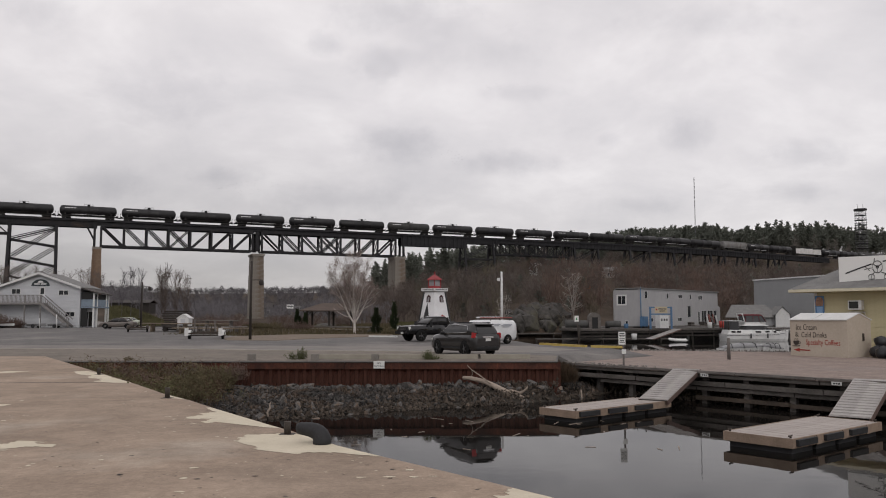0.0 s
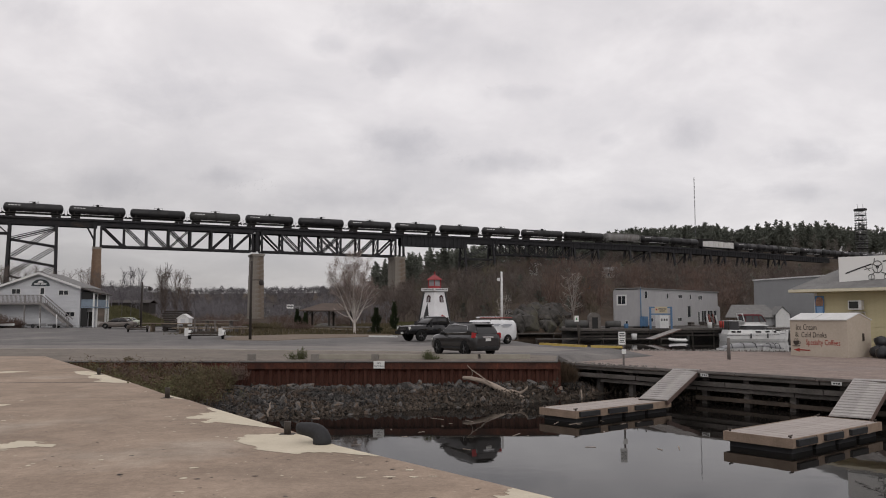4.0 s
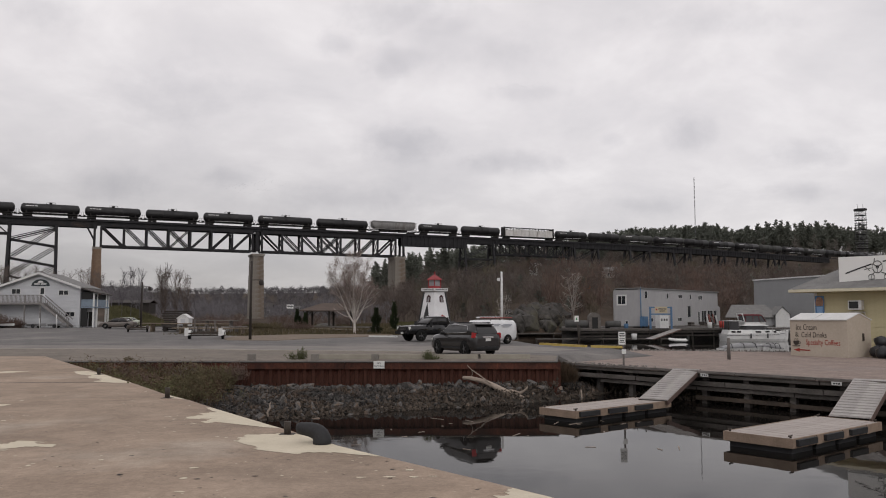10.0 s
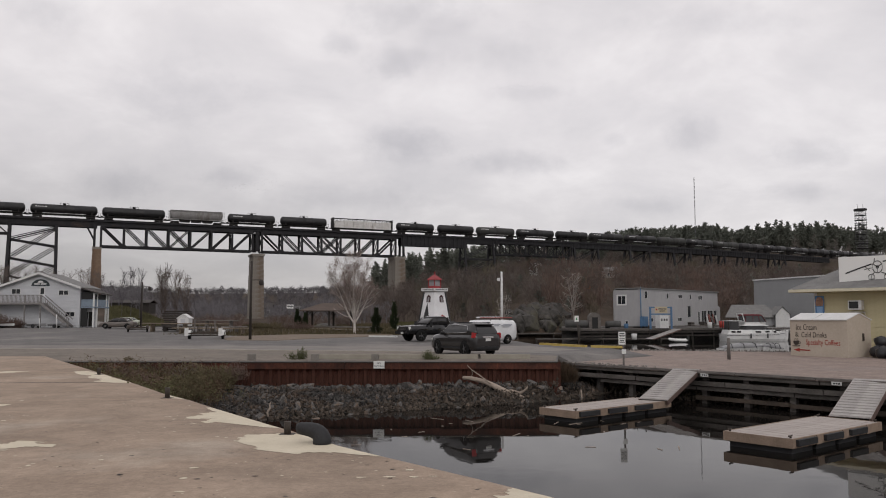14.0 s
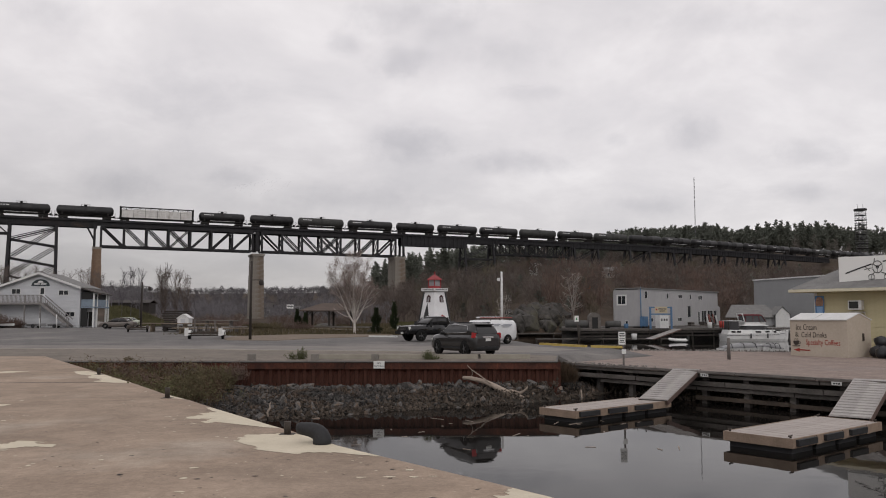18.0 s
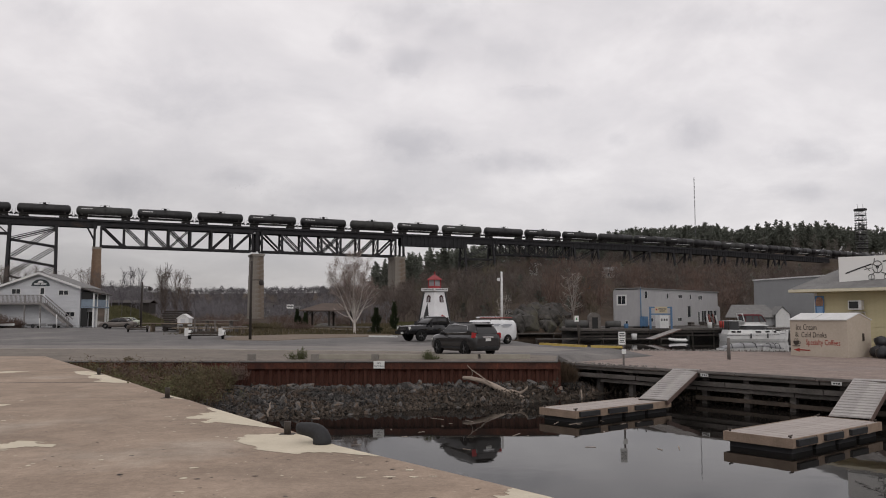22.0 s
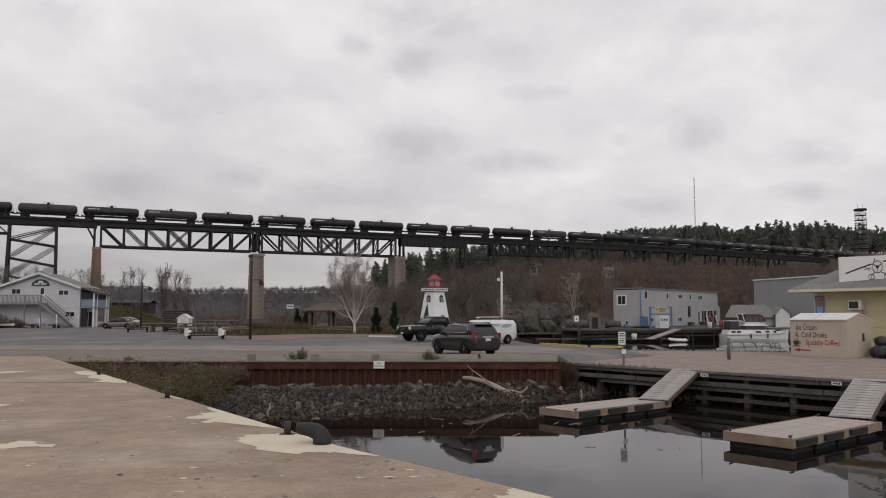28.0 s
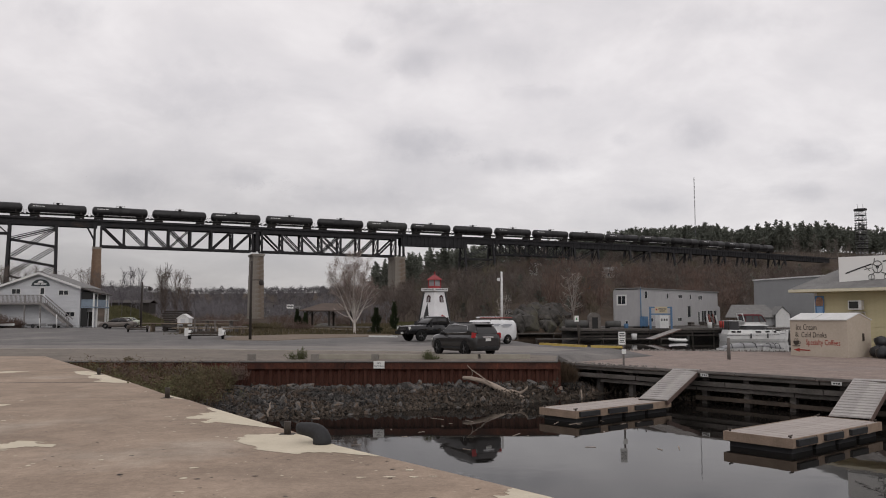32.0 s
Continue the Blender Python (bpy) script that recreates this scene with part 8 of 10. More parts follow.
part("transom", bm, HULLWHITE, ob)
bm = B()
box(bm, -1.75, -.16, .1, -1.4, .16, .95)
part("outboard_motor", bm, RUBBER, ob, "black outboard motor", bev=.08)
# small boats on trailers at the foot of the white house
for x, rz, mt, ln in ((-60.3, 5, TRIM, 3.4), (-55.4, -4, COVER, 2.4), (-52.6, 8, COVER, 2.2)):
    bm = B()
    rings = []
    for t in np.linspace(0, 1, 7):
        xx = -ln / 2 + ln * t
        w = .75 * (1 if t < .5 else max(.1, 1 - ((t - .5) / .5) ** 2))
        rings.append([(xx, -w * .6, .3), (xx, -w, .52 + .12 * t), (xx, 0, .47), (xx, w, .52 + .12 * t), (xx, w * .6, .3)])
    loft(bm, rings, smooth=False)
    ob = thing("rowing_boat", pose(x, 108.5, lot_height(0, 108.5), 0, 0, rz), "small open boat on a low trailer beside the house", "boat", "boats by the house")
    part("hull", bm, mt, ob)
    bm = B()
    for sd in (-1, 1):
        tube(bm, (-.2, sd * .7 - .08, .25), (-.2, sd * .7 + .08, .25), .25, n=14)
    beam(bm, (-.2, -.7, .25), (-.2, .7, .25), .07)
    beam(bm, (-1.6, 0, .28), (2.3, 0, .28), .07)
    part("trailer", bm, RUBBER, ob)
for x, z in ((-52.3, 1.9), (-54.6, 1.4)):
    bm = B()
    tube(bm, (x, 107.6, lot_height(0, 107)), (x - .1, 107.6, lot_height(0, 107) + z), .06, n=8)
    tagged(part("marker_post", bm, TRIM), "short white post by the boats", "post", "white posts")
# long pale log barrier by the pickup
bm = B()
beam(bm, (-6.75, 73.0, .27), (-4.15, 72.0, .26), .3, .25)
tagged(part("log_barrier", bm, TRIM, bev=.05), "white painted timber barrier on the grass edge", "barrier")
bm = B()
beam(bm, (-30, 122, .75), (-8.5, 106, .75), .2, .22)
for i in range(9):
    t = i / 8
    box(bm, -30 + 21.5 * t - .1, 122 - 16 * t - .1, .2, -30 + 21.5 * t + .1, 122 - 16 * t + .1, .75)
tagged(part("rail_fence", bm, TIMBER), "low grey timber rail along the park edge", "fence")
# ---- woods: many trees joined from a few grown shapes ----
BARK = mat("grey_brown_twigs", (0.082, 0.066, 0.058), (0.165, 0.136, 0.121), 0.4, 1.0, fine=3, rand=0.35, spec=0.1)
REDTWIG = mat("reddish_brush_twigs", (0.092, 0.064, 0.053), (0.172, 0.124, 0.104), 0.4, 1.0, fine=3, rand=0.35, spec=0.1)
NEEDLE = mat("dark_pine_needles", (0.088, 0.095, 0.081), (0.15, 0.158, 0.132), 0.3, 1.0, fine=2, rand=0.4, spec=0.1)
OLIVETWIG = mat("olive_brown_twigs", (0.078, 0.068, 0.048), (0.14, 0.122, 0.088), 0.4, 1.0, fine=3, rand=0.35, spec=0.1)
# Paler and bluer than BARK: distance haze is put into this colour.
HAZETWIG = mat("hazed_grey_twigs", (0.100, 0.094, 0.101), (0.174, 0.164, 0.172), 0.1, 1.0, fine=1, rand=0.35, spec=0.1)
CEDAR = mat("cedar_foliage", (0.014, 0.020, 0.010), (0.035, 0.045, 0.022), 1.0, 1.0, fine=6, rand=0.3, spec=0.1)
BIRCHBARK = mat("white_birch_bark", (0.42, 0.38, 0.35), (0.64, 0.60, 0.57), 2.0, 0.85, fine=9, stain=(0.06, 0.05, 0.045), stain_scale=3.0, stain_at=0.62, stretch=(1, 1, 2.5))
GRASS = mat("dry_and_green_grass", (0.055, 0.052, 0.028), (0.16, 0.128, 0.080), 0.7, 1.0, fine=5, rand=0.6, spec=0.1)


GREENWEED = mat("green_weeds", (0.055, 0.062, 0.030), (0.12, 0.125, 0.065), 1.5, 1.0, fine=8, rand=.4, spec=.1)


class Grown:
    """Vertices and triangles gathered for one mesh."""

    def __init__(self):
        self.v, self.f = [], []

    def stick(self, p, q, r0, r1, n=3):
        p, q = Vector(p), Vector(q)
        d = (q - p).normalized()
        a = d.orthogonal().normalized()
        b = d.cross(a)
        o = len(self.v)
        for i in range(n):
            t = 2 * math.pi * i / n
            e = a * math.cos(t) + b * math.sin(t)
            self.v.append(tuple(p + e * r0))
            self.v.append(tuple(q + e * r1))
        for i in range(n):
            j = (i + 1) % n
            self.f.append((o + 2 * i, o + 2 * j, o + 2 * j + 1, o + 2 * i + 1))

    def blade(self, p, q, w, side):
        o = len(self.v)
        s = Vector(side).normalized() * w
        p, q = Vector(p), Vector(q)
        self.v += [tuple(p - s), tuple(p + s), tuple(q)]
        self.f.append((o, o + 1, o + 2))

    def mesh(self, name, material):
        me = bpy.data.meshes.new(name)
        me.from_pydata(self.v, [], self.f)
        me.materials.append(material)
        return me

    def arrays(self):
        return np.array(self.v), self.f


def rnd_dir(r2, up=0.3):
    v = Vector((r2.gauss(0, 1), r2.gauss(0, 1), r2.gauss(up, 0.6)))
    return v.normalized()


def bare_template(seed, h=10.0, spread=0.35, twigs=90, tw=0.05):
    r2 = random.Random(seed)
    g = Grown()
    lean = Vector((r2.uniform(-.06, .06), r2.uniform(-.06, .06), 1))
    top = lean * h
    g.stick((0, 0, -1), lean * h * .55, .011 * h, .007 * h)
    g.stick(lean * h * .55, top * .97, .007 * h, .002 * h)
    ends = []
    for i in range(11):
        t = r2.uniform(.28, .9)
        p = lean * h * t
        a = r2.uniform(0, 2 * math.pi)
        ln = h * spread * (1.15 - t) * r2.uniform(.7, 1.25)
        q = p + Vector((math.cos(a) * ln, math.sin(a) * ln, ln * r2.uniform(.7, 1.5)))
        g.stick(p, q, .004 * h, .0015 * h)
        ends += [(p, q)]
    ends.append((lean * h * .6, top))
    for i in range(twigs):
        p, q = r2.choice(ends)
        s = p + (q - p) * r2.uniform(.3, 1.0)
        d = rnd_dir(r2, .7)
        e = s + d * h * r2.uniform(.07, .17)
        g.blade(s, e, tw, d.orthogonal())
    return g.arrays()


def pine_template(seed, h=14.0):
    """A white pine: bare lower stem, uneven whorls of limbs that carry upturned tufts, a ragged blunt top."""
    r2 = random.Random(seed)
    g = Grown()
    g.stick((0, 0, -1), (0, 0, h * .97), .013 * h, .003 * h)
    base = r2.uniform(.18, .42)
    lop = r2.uniform(0, 6.28)
    n = 10
    for i in range(n):
        u = i / (n - 1)
        z0 = h * (base + (.95 - base) * u)
        reach = h * (.03 + .225 * (1 - u) ** .7 * (1 - .5 * (1 - u) ** 4)) * r2.uniform(.65, 1.2)
        for k in range(5 if u < .8 else 3):
            a = r2.uniform(0, 6.28)
            ln = reach * r2.uniform(.55, 1.1) * (1 + .35 * math.cos(a - lop))
            d = Vector((math.cos(a), math.sin(a), r2.uniform(-.1, .3)))
            for t in (.3, .6, .85, 1.0):
                c = Vector((0, 0, z0)) + d * ln * t + Vector((0, 0, r2.gauss(0, .008) * h))
                w = h * r2.uniform(.022, .040)
                for q in range(2):
                    e = (d * .8 + rnd_dir(r2, .7)).normalized()
                    g.blade(c - e * w * .7, c + e * w * 2.1, w * .58, e.orthogonal() + rnd_dir(r2, 0) * .6)
    for k in range(4):
        e = rnd_dir(r2, 2.0)
        g.blade((0, 0, h * .92), Vector((0, 0, h * .92)) + e * h * .09, h * .014, e.orthogonal())
    return g.arrays()


def spire_template(seed, h=14.0):
    """A plain conifer for the far ridge."""
    r2 = random.Random(seed)
    g = Grown()
    for i in range(70):
        t = r2.random() ** .8
        a = r2.uniform(0, 6.28)
        d = Vector((math.cos(a), math.sin(a), r2.uniform(-.3, .3)))
        p = Vector((0, 0, h * (.12 + .88 * t)))
        g.blade(p, p + d * h * .2 * (1.08 - t), h * .035, Vector((-d.y, d.x, r2.uniform(-.6, .6))))
    return g.arrays()


def plant_many(name, spots, templates, material, label, category, seed=0):
    """One joined mesh of trees: spots are (x, y, z, scale)."""
    r2 = random.Random(seed)
    vv, ff, o = [], [], 0
    for x, y, z, s in spots:
        tv, tf = templates[r2.randrange(len(templates))]
        a = r2.uniform(0, 6.28)
        c, d = math.cos(a) * s, math.sin(a) * s
        k = s * r2.uniform(.85, 1.15)
        w = np.empty_like(tv)
        w[:, 0] = tv[:, 0] * c - tv[:, 1] * d + x
        w[:, 1] = tv[:, 0] * d + tv[:, 1] * c + y
        w[:, 2] = tv[:, 2] * k + z
        vv.append(w)
        ff.extend(tuple(i + o for i in f) for f in tf)
        o += len(tv)
    me = bpy.data.meshes.new(name)
    me.from_pydata(np.concatenate(vv).tolist(), [], ff)
    me.materials.append(material)
    return tagged(new(name, me), label, category, kind="stuff")


PINES = [pine_template(20 + i) for i in range(6)]
BARES = [bare_template(40 + i) for i in range(6)]
BARES_FINE = [bare_template(60 + i, twigs=150, tw=0.035) for i in range(5)]
def crown_template(seed, h=9.0):
    """A dense bare crown: short trunk, many fine shoots in an uneven rounded outline."""
    r2 = random.Random(seed)
    g = Grown()
    g.stick((0, 0, -1), (0, 0, h * .6), .02 * h, .01 * h)
    ph = r2.uniform(0, 6)
    for i in range(110):
        a, c = r2.uniform(0, 6.28), r2.uniform(-1, 1)
        k = r2.random() ** .4 * (1 + .25 * math.sin(3 * a + ph) * math.cos(2 * c))
        p = Vector((math.cos(a) * math.sqrt(1 - c * c) * k * h * .36, math.sin(a) * math.sqrt(1 - c * c) * k * h * .36, h * .58 + c * k * h * .4))
        d = (p - Vector((0, 0, h * .35))).normalized() + rnd_dir(r2, .2) * .5
        g.blade(p - d * h * .06, p + d * h * .06, .14, d.orthogonal() + rnd_dir(r2, 0) * .5)
    return g.arrays()


def veil_template(seed, shoots, width, h=9.0, limbs=9):
    """A spreading bare tree: rising limbs and a dense veil of fine shoots in a lobed, rounded outline."""
    r2 = random.Random(seed)
    g = Grown()
    g.stick((0, 0, -1), (0, 0, h * .4), .014 * h, .010 * h)
    tips = []
    for i in range(limbs):
        a, out = i * 2.4 + r2.uniform(-.4, .4), r2.uniform(.1, .40)
        p = Vector((0, 0, h * r2.uniform(.15, .4)))
        q = Vector((math.cos(a) * out * h, math.sin(a) * out * h, h * (r2.uniform(.82, .98) - .65 * out * out / .16 * .4)))
        m = p + (q - p) * .5 + Vector((math.cos(a), math.sin(a), 0)) * h * .03
        g.stick(p, m, .006 * h, .004 * h)
        g.stick(m, q, .004 * h, .0015 * h)
        tips += [(p, m), (m, q), (m, q)]
    for i in range(shoots):
        p, q = r2.choice(tips)
        c = p + (q - p) * r2.uniform(.2, 1.0) + Vector((r2.gauss(0, .055), r2.gauss(0, .055), r2.gauss(0, .045))) * h
        d = ((c - Vector((0, 0, h * .2))).normalized() + rnd_dir(r2, .3) * .55).normalized()
        g.blade(c - d * h * .05, c + d * h * r2.uniform(.04, .10), width, d.orthogonal() + rnd_dir(r2, 0) * .5)
    return g.arrays()


SPIRES = [spire_template(520 + i) for i in range(5)]
CROWNS = [crown_template(140 + i) for i in range(7)]
VEILS = [veil_template(400 + i, 330, .045) for i in range(6)]
VEILS_MID = [veil_template(420 + i, 105, .09) for i in range(6)]
BRUSH = [veil_template(80 + i, 100, .035, 4.0, 5) for i in range(5)]


def free_spot(x, y):
    """True where woods may stand: off the water, the yards, the mown slope and the track."""
    if -.06 < x / y < -.03 and y < 205:
        return False
    s, lat = line_coords(x, y)
    if s > 200 and abs(lat) < 5.5 and s > 325:
        return False
    if y < lerp(x, SHORE_X, SHORE_Y) + 6 and x > 0:
        return False
    if 20 < x < 125 and y < 185 - 0.1 * (x - 20) and x > 27:
        return False
    if abs(lat) < 4.5 and s > 150:
        return False
    for hb, hy in ((.2085, 268),):
        if hy - 90 < y < hy + 4 and abs(x / y - hb) < .0085:
            return False
    for ps in (44.7, 94.9):
        px, py = along(ps)
        if y < py and abs(x / y - px / py) < .017:
            return False
    return True


def under_line(x, y, h):
    """False where a tree of that height would rise in front of the viaduct's deck."""
    s, lat = line_coords(x, y)
    if lat > 0 or y < 60:
        return True
    a = x / y
    sb = (a * AY - AX) / max(0.2, math.cos(TH) - a * math.sin(TH))
    yb = AY + sb * math.sin(TH)
    return (terrain(x, y) + h - 2) / y < (0.93 * 25.5 if sb < 222 else 0.95 * 28.0) / yb or sb > 402


CANOPY_A = [-.09, -.077, -.051, -.012, .05, .10, .19, .205, .225, .25, .283, .313, .34, .354, .371, .397, .433, .46, .488, .511, .545]
CANOPY_R = [.066, .073, .0803, .089, .092, .096, .102, .105, .1095, .1131, .1152, .1152, .1202, .1152, .1095, .1202, .1215, .1238, .1238, .1146, .1202]


def canopy(x, y):
    """Height of the wood's crown line on the hill, which dips and swells along the ridge."""
    return 2 + y * lerp(x / y, CANOPY_A, CANOPY_R)


def hill_pines(n, a0, a1, y0, y1, lat0, lat1, seed, tall=14.0):
    """Pines on the hill: none rises over the crown line, and those on the ridge reach it."""
    r2 = random.Random(seed)
    out = []
    while len(out) < n:
        a, y = r2.uniform(a0, a1), r2.uniform(y0, y1)
        x = a * y
        if not free_spot(x, y) or not lat0 < line_coords(x, y)[1] < lat1:
            continue
        z = terrain(x, y) - .3
        room = (canopy(x, y) - z) / tall * r2.uniform(.90, 1.03) / 1.05
        k = min(r2.uniform(.85, 1.4), room)
        if room > .3:
            out.append((x, y, z, k))
        else:
            n -= 1
    return out


def scatter(n, a0, a1, y0, y1, s0, s1, seed, ok=None, tall=12.5, low=False):
    r2 = random.Random(seed)
    out = []
    while len(out) < n:
        a, y = r2.uniform(a0, a1), math.sqrt(r2.uniform(y0 * y0, y1 * y1))
        x = a * y
        k = r2.uniform(s0, s1)
        if abs(x / y - .1125) < .009 and y < 336 and (terrain(x, y) + k * max(tall, 4.5) - 2) / y > .0665:
            continue
        if free_spot(x, y) and (ok is None or ok(x, y)) and (low or under_line(x, y, k * tall)):
            out.append((x, y, terrain(x, y) - .3, k))
    return out


plant_many("pine_wood", hill_pines(1450, .16, .66, 330, 560, 42, 200, 1) + hill_pines(200, -.092, .16, 300, 470, 8, 150, 2), PINES, NEEDLE, "dark pine wood on the hilltop behind the railway", "trees", 1)
plant_many("bare_wood", scatter(620, -.09, .56, 182, 400, .35, 1.0, 4, tall=11), BARES_FINE, BARK, "bare grey-brown autumn wood on the slope", "trees", 2)
plant_many("grey_wood", scatter(600, -.09, .56, 178, 400, .45, 1.15, 34, tall=9.5), VEILS, BARK, "grey-brown bare broadleaf wood on the slope", "trees", 34)
plant_many("russet_wood", scatter(120, .12, .40, 172, 320, .5, 1.2, 35, tall=9.5), VEILS, REDTWIG, "russet bare broadleaf trees above the marina", "trees", 35)
plant_many("olive_wood", scatter(190, -.06, .5, 175, 340, .4, .95, 36, tall=9.5), VEILS, OLIVETWIG, "olive-brown bare trees among the wood on the slope", "trees", 36)


def trestle_wood(n, seed):
    """Spots close before the trestle, each tree stopping a few metres below its girders."""
    r2 = random.Random(seed)
    out = []
    while len(out) < n:
        q, lat = r2.uniform(190, 362), r2.uniform(-24, -5.5)
        x, y = along(q, lat)
        room = (GIRDER_BOT - r2.uniform(3.2, 6.0) - terrain(x, y)) * (1 + lat / y)
        if free_spot(x, y) and room > 2.0:
            k = min(room / 10.5, 1.45)
            out.append((x, y, terrain(x, y) - .3, k))
        else:
            n -= .2
    return out


TRESTLE_WOOD = trestle_wood(150, 77)
plant_many("trestle_wood", TRESTLE_WOOD[::2], VEILS_MID, BARK, "grey-brown bare trees growing up before the trestle", "trees", 77)
plant_many("trestle_russet_wood", TRESTLE_WOOD[1::2], VEILS_MID, REDTWIG, "russet bare trees growing up before the trestle", "trees", 78)
plant_many("pine_scatter", scatter(60, -.07, .56, 230, 372, .3, .6, 5, tall=15), PINES, NEEDLE, "scattered dark pines among bare trees", "trees", 3)
plant_many("red_brush", scatter(260, .16, .36, 175, 300, .7, 1.5, 6, tall=4.5), BRUSH, REDTWIG, "reddish bare brush on the slope above the marina", "bushes", 4)
PALETRUNK = mat("pale_aspen_bark", (0.085, 0.075, 0.066), (0.17, 0.15, 0.135), 0.5, 1.0, fine=4, rand=.35, spec=.1)
plant_many("aspen_wood", scatter(110, -.02, .40, 165, 300, .45, .95, 14, tall=11), BARES, PALETRUNK, "pale-stemmed bare aspens on the slope", "trees", 16)
plant_many("slope_pines", scatter(34, .0, .34, 168, 230, .22, .5, 17, tall=15), PINES, NEEDLE, "small dark pines at the foot of the slope", "trees", 17)
plant_many("flank_wood", scatter(260, -.105, .0, 230, 420, .35, .85, 18, tall=5), BARES_FINE, BARK, "bare wood on the flank of the hill", "trees", 18)
plant_many("line_wood", scatter(420, .0, .6, 250, 470, .5, 1.05, 19, lambda x, y: 6 < line_coords(x, y)[1] < 60 and terrain(x, y) + 8 < canopy(x, y)), BARES_FINE, PALETRUNK, "bare trees just behind the railway", "trees", 19)
plant_many("bank_thicket", scatter(420, .40, .60, 250, 520, .25, .42, 20, lambda x, y: -16 < line_coords(x, y)[1] < -5.5 and line_coords(x, y)[0] > 376, low=True) + scatter(420, .40, .60, 250, 500, .6, 1.2, 21, lambda x, y: -60 < line_coords(x, y)[1] < -14 and line_coords(x, y)[0] > 380, low=True) + scatter(420, .38, .53, 255, 340, .5, 1.2, 22, tall=4.5), BRUSH, BARK, "tangled brush over the railway bank", "bushes", 20)
plant_many("bank_cover", scatter(500, .355, .60, 250, 430, .28, .52, 91, lambda x, y: -75 < line_coords(x, y)[1] < -4.5, low=True), BRUSH, BARK, "low tangled growth over the bank below the railway", "bushes", 91)
plant_many("line_brush", scatter(420, .36, .50, 270, 420, .3, .75, 71, tall=4.2), BRUSH, BARK, "low bare brush along the railway bank", "bushes", 15)
plant_many("brush", scatter(1300, -.14, .56, 160, 380, .6, 1.5, 7, tall=4.5), BRUSH, BARK, "low bare brush on the slope", "bushes", 5)
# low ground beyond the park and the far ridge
plant_many("valley_wood", scatter(1500, -.62, -.05, 165, 460, .3, .8, 8, tall=3), VEILS_MID, HAZETWIG, "bare wood in the low ground beyond the park", "trees", 6)
plant_many("far_wood", scatter(2700, -.66, .02, 480, 1500, .6, 1.5, 9), CROWNS, HAZETWIG, "far bare woods on the low ridge", "trees", 7)
plant_many("far_pines", scatter(420, -.66, .02, 600, 1500, .4, .75, 10), SPIRES, NEEDLE, "far dark conifers on the low ridge", "trees", 8)
plant_many("bank_brush", scatter(230, -.62, -.12, 128, 175, .3, .7, 11, lambda x, y: x > -70 and not -.43 < x / y < -.335), BRUSH, BARK, "bare brush behind the park", "bushes", 9)
plant_many("red_park_brush", scatter(75, -.30, -.11, 118, 150, .35, .7, 12), BRUSH, REDTWIG, "low reddish brush at the park edge", "bushes", 10)


# ---- single trees ----
def grow_tree(name, m, h, stems, seed, bark, label, twig_n, spread=.32, trunk_r=.03, twig_w=.012, fork=.25, sub=14, upright=0.0, curve=.9, droop=.0):
    """A bare tree: a trunk, limbs that fork, and a crown of fine twigs."""
    r2 = random.Random(seed)
    root = thing(name, m, label, "tree")
    trunk, crown = Grown(), Grown()
    base = Vector((0, 0, 0))
    forkp = Vector((0, 0, h * fork))
    trunk.stick((0, 0, -.5), forkp, trunk_r * h * .55, trunk_r * h * .42, 9)
    limbs = []
    for i in range(stems):
        a = i * 6.28 / stems + r2.uniform(-.4, .4)
        out = r2.uniform(.35, 1.0) * spread
        p = forkp - Vector((0, 0, h * fork * r2.uniform(0, .3)))
        r = trunk_r * h * .34
        k = 6
        ps = [p]
        for j in range(1, k + 1):
            t = j / k
            ps.append(p + Vector((math.cos(a) * h * out * t ** curve * .62, math.sin(a) * h * out * t ** curve * .62, (h * r2.uniform(.93, 1.0) * (1 - droop * out / spread) - p.z) * t)) + Vector((r2.gauss(0, .012 * h), r2.gauss(0, .012 * h), 0)))
        for j in range(k):
            limbs.append((ps[j], ps[j + 1], j))
        b2 = B()
        pipe_along(b2, ps, [max(.012, r * (1 - j / k) ** .7) for j in range(k + 1)], n=7)
        part("limb", b2, bark, root)
    subs = []
    for i in range(stems * sub):
        p, q, j = r2.choice(limbs)
        s = p + (q - p) * r2.random()
        d = rnd_dir(r2, .35)
        d.z = abs(d.z) * .8 + .15 + upright
        ln = h * r2.uniform(.09, .2) * (1.15 - j * .09)
        e = s + d.normalized() * ln
        e2 = e + (d.normalized() + Vector((0, 0, r2.uniform(-.1, .45)))) * ln * .5
        crown.stick(s, e, .0032 * h, .0025 * h, 4)
        crown.stick(e, e2, .0025 * h, .001 * h, 3)
        subs += [(s, e), (e, e2), (e, e2)]
    for i in range(twig_n):
        p, q = r2.choice(subs)
        s = p + (q - p) * r2.random()
        d = rnd_dir(r2, .1)
        e = s + d * h * r2.uniform(.03, .085)
        crown.blade(s, e, twig_w, d.orthogonal())
        if r2.random() < .6:
            d2 = (d + rnd_dir(r2, -.1) * .8).normalized()
            crown.blade(s + d * h * .02, s + d * h * .02 + d2 * h * r2.uniform(.02, .05), twig_w * .8, d2.orthogonal())
    ob = new("trunk", trunk.mesh("trunk", bark))
    ob.parent = root
    for p in ob.data.polygons:
        p.use_smooth = True
    ob = new("crown", crown.mesh("crown", bark))
    ob.parent = root
    return root


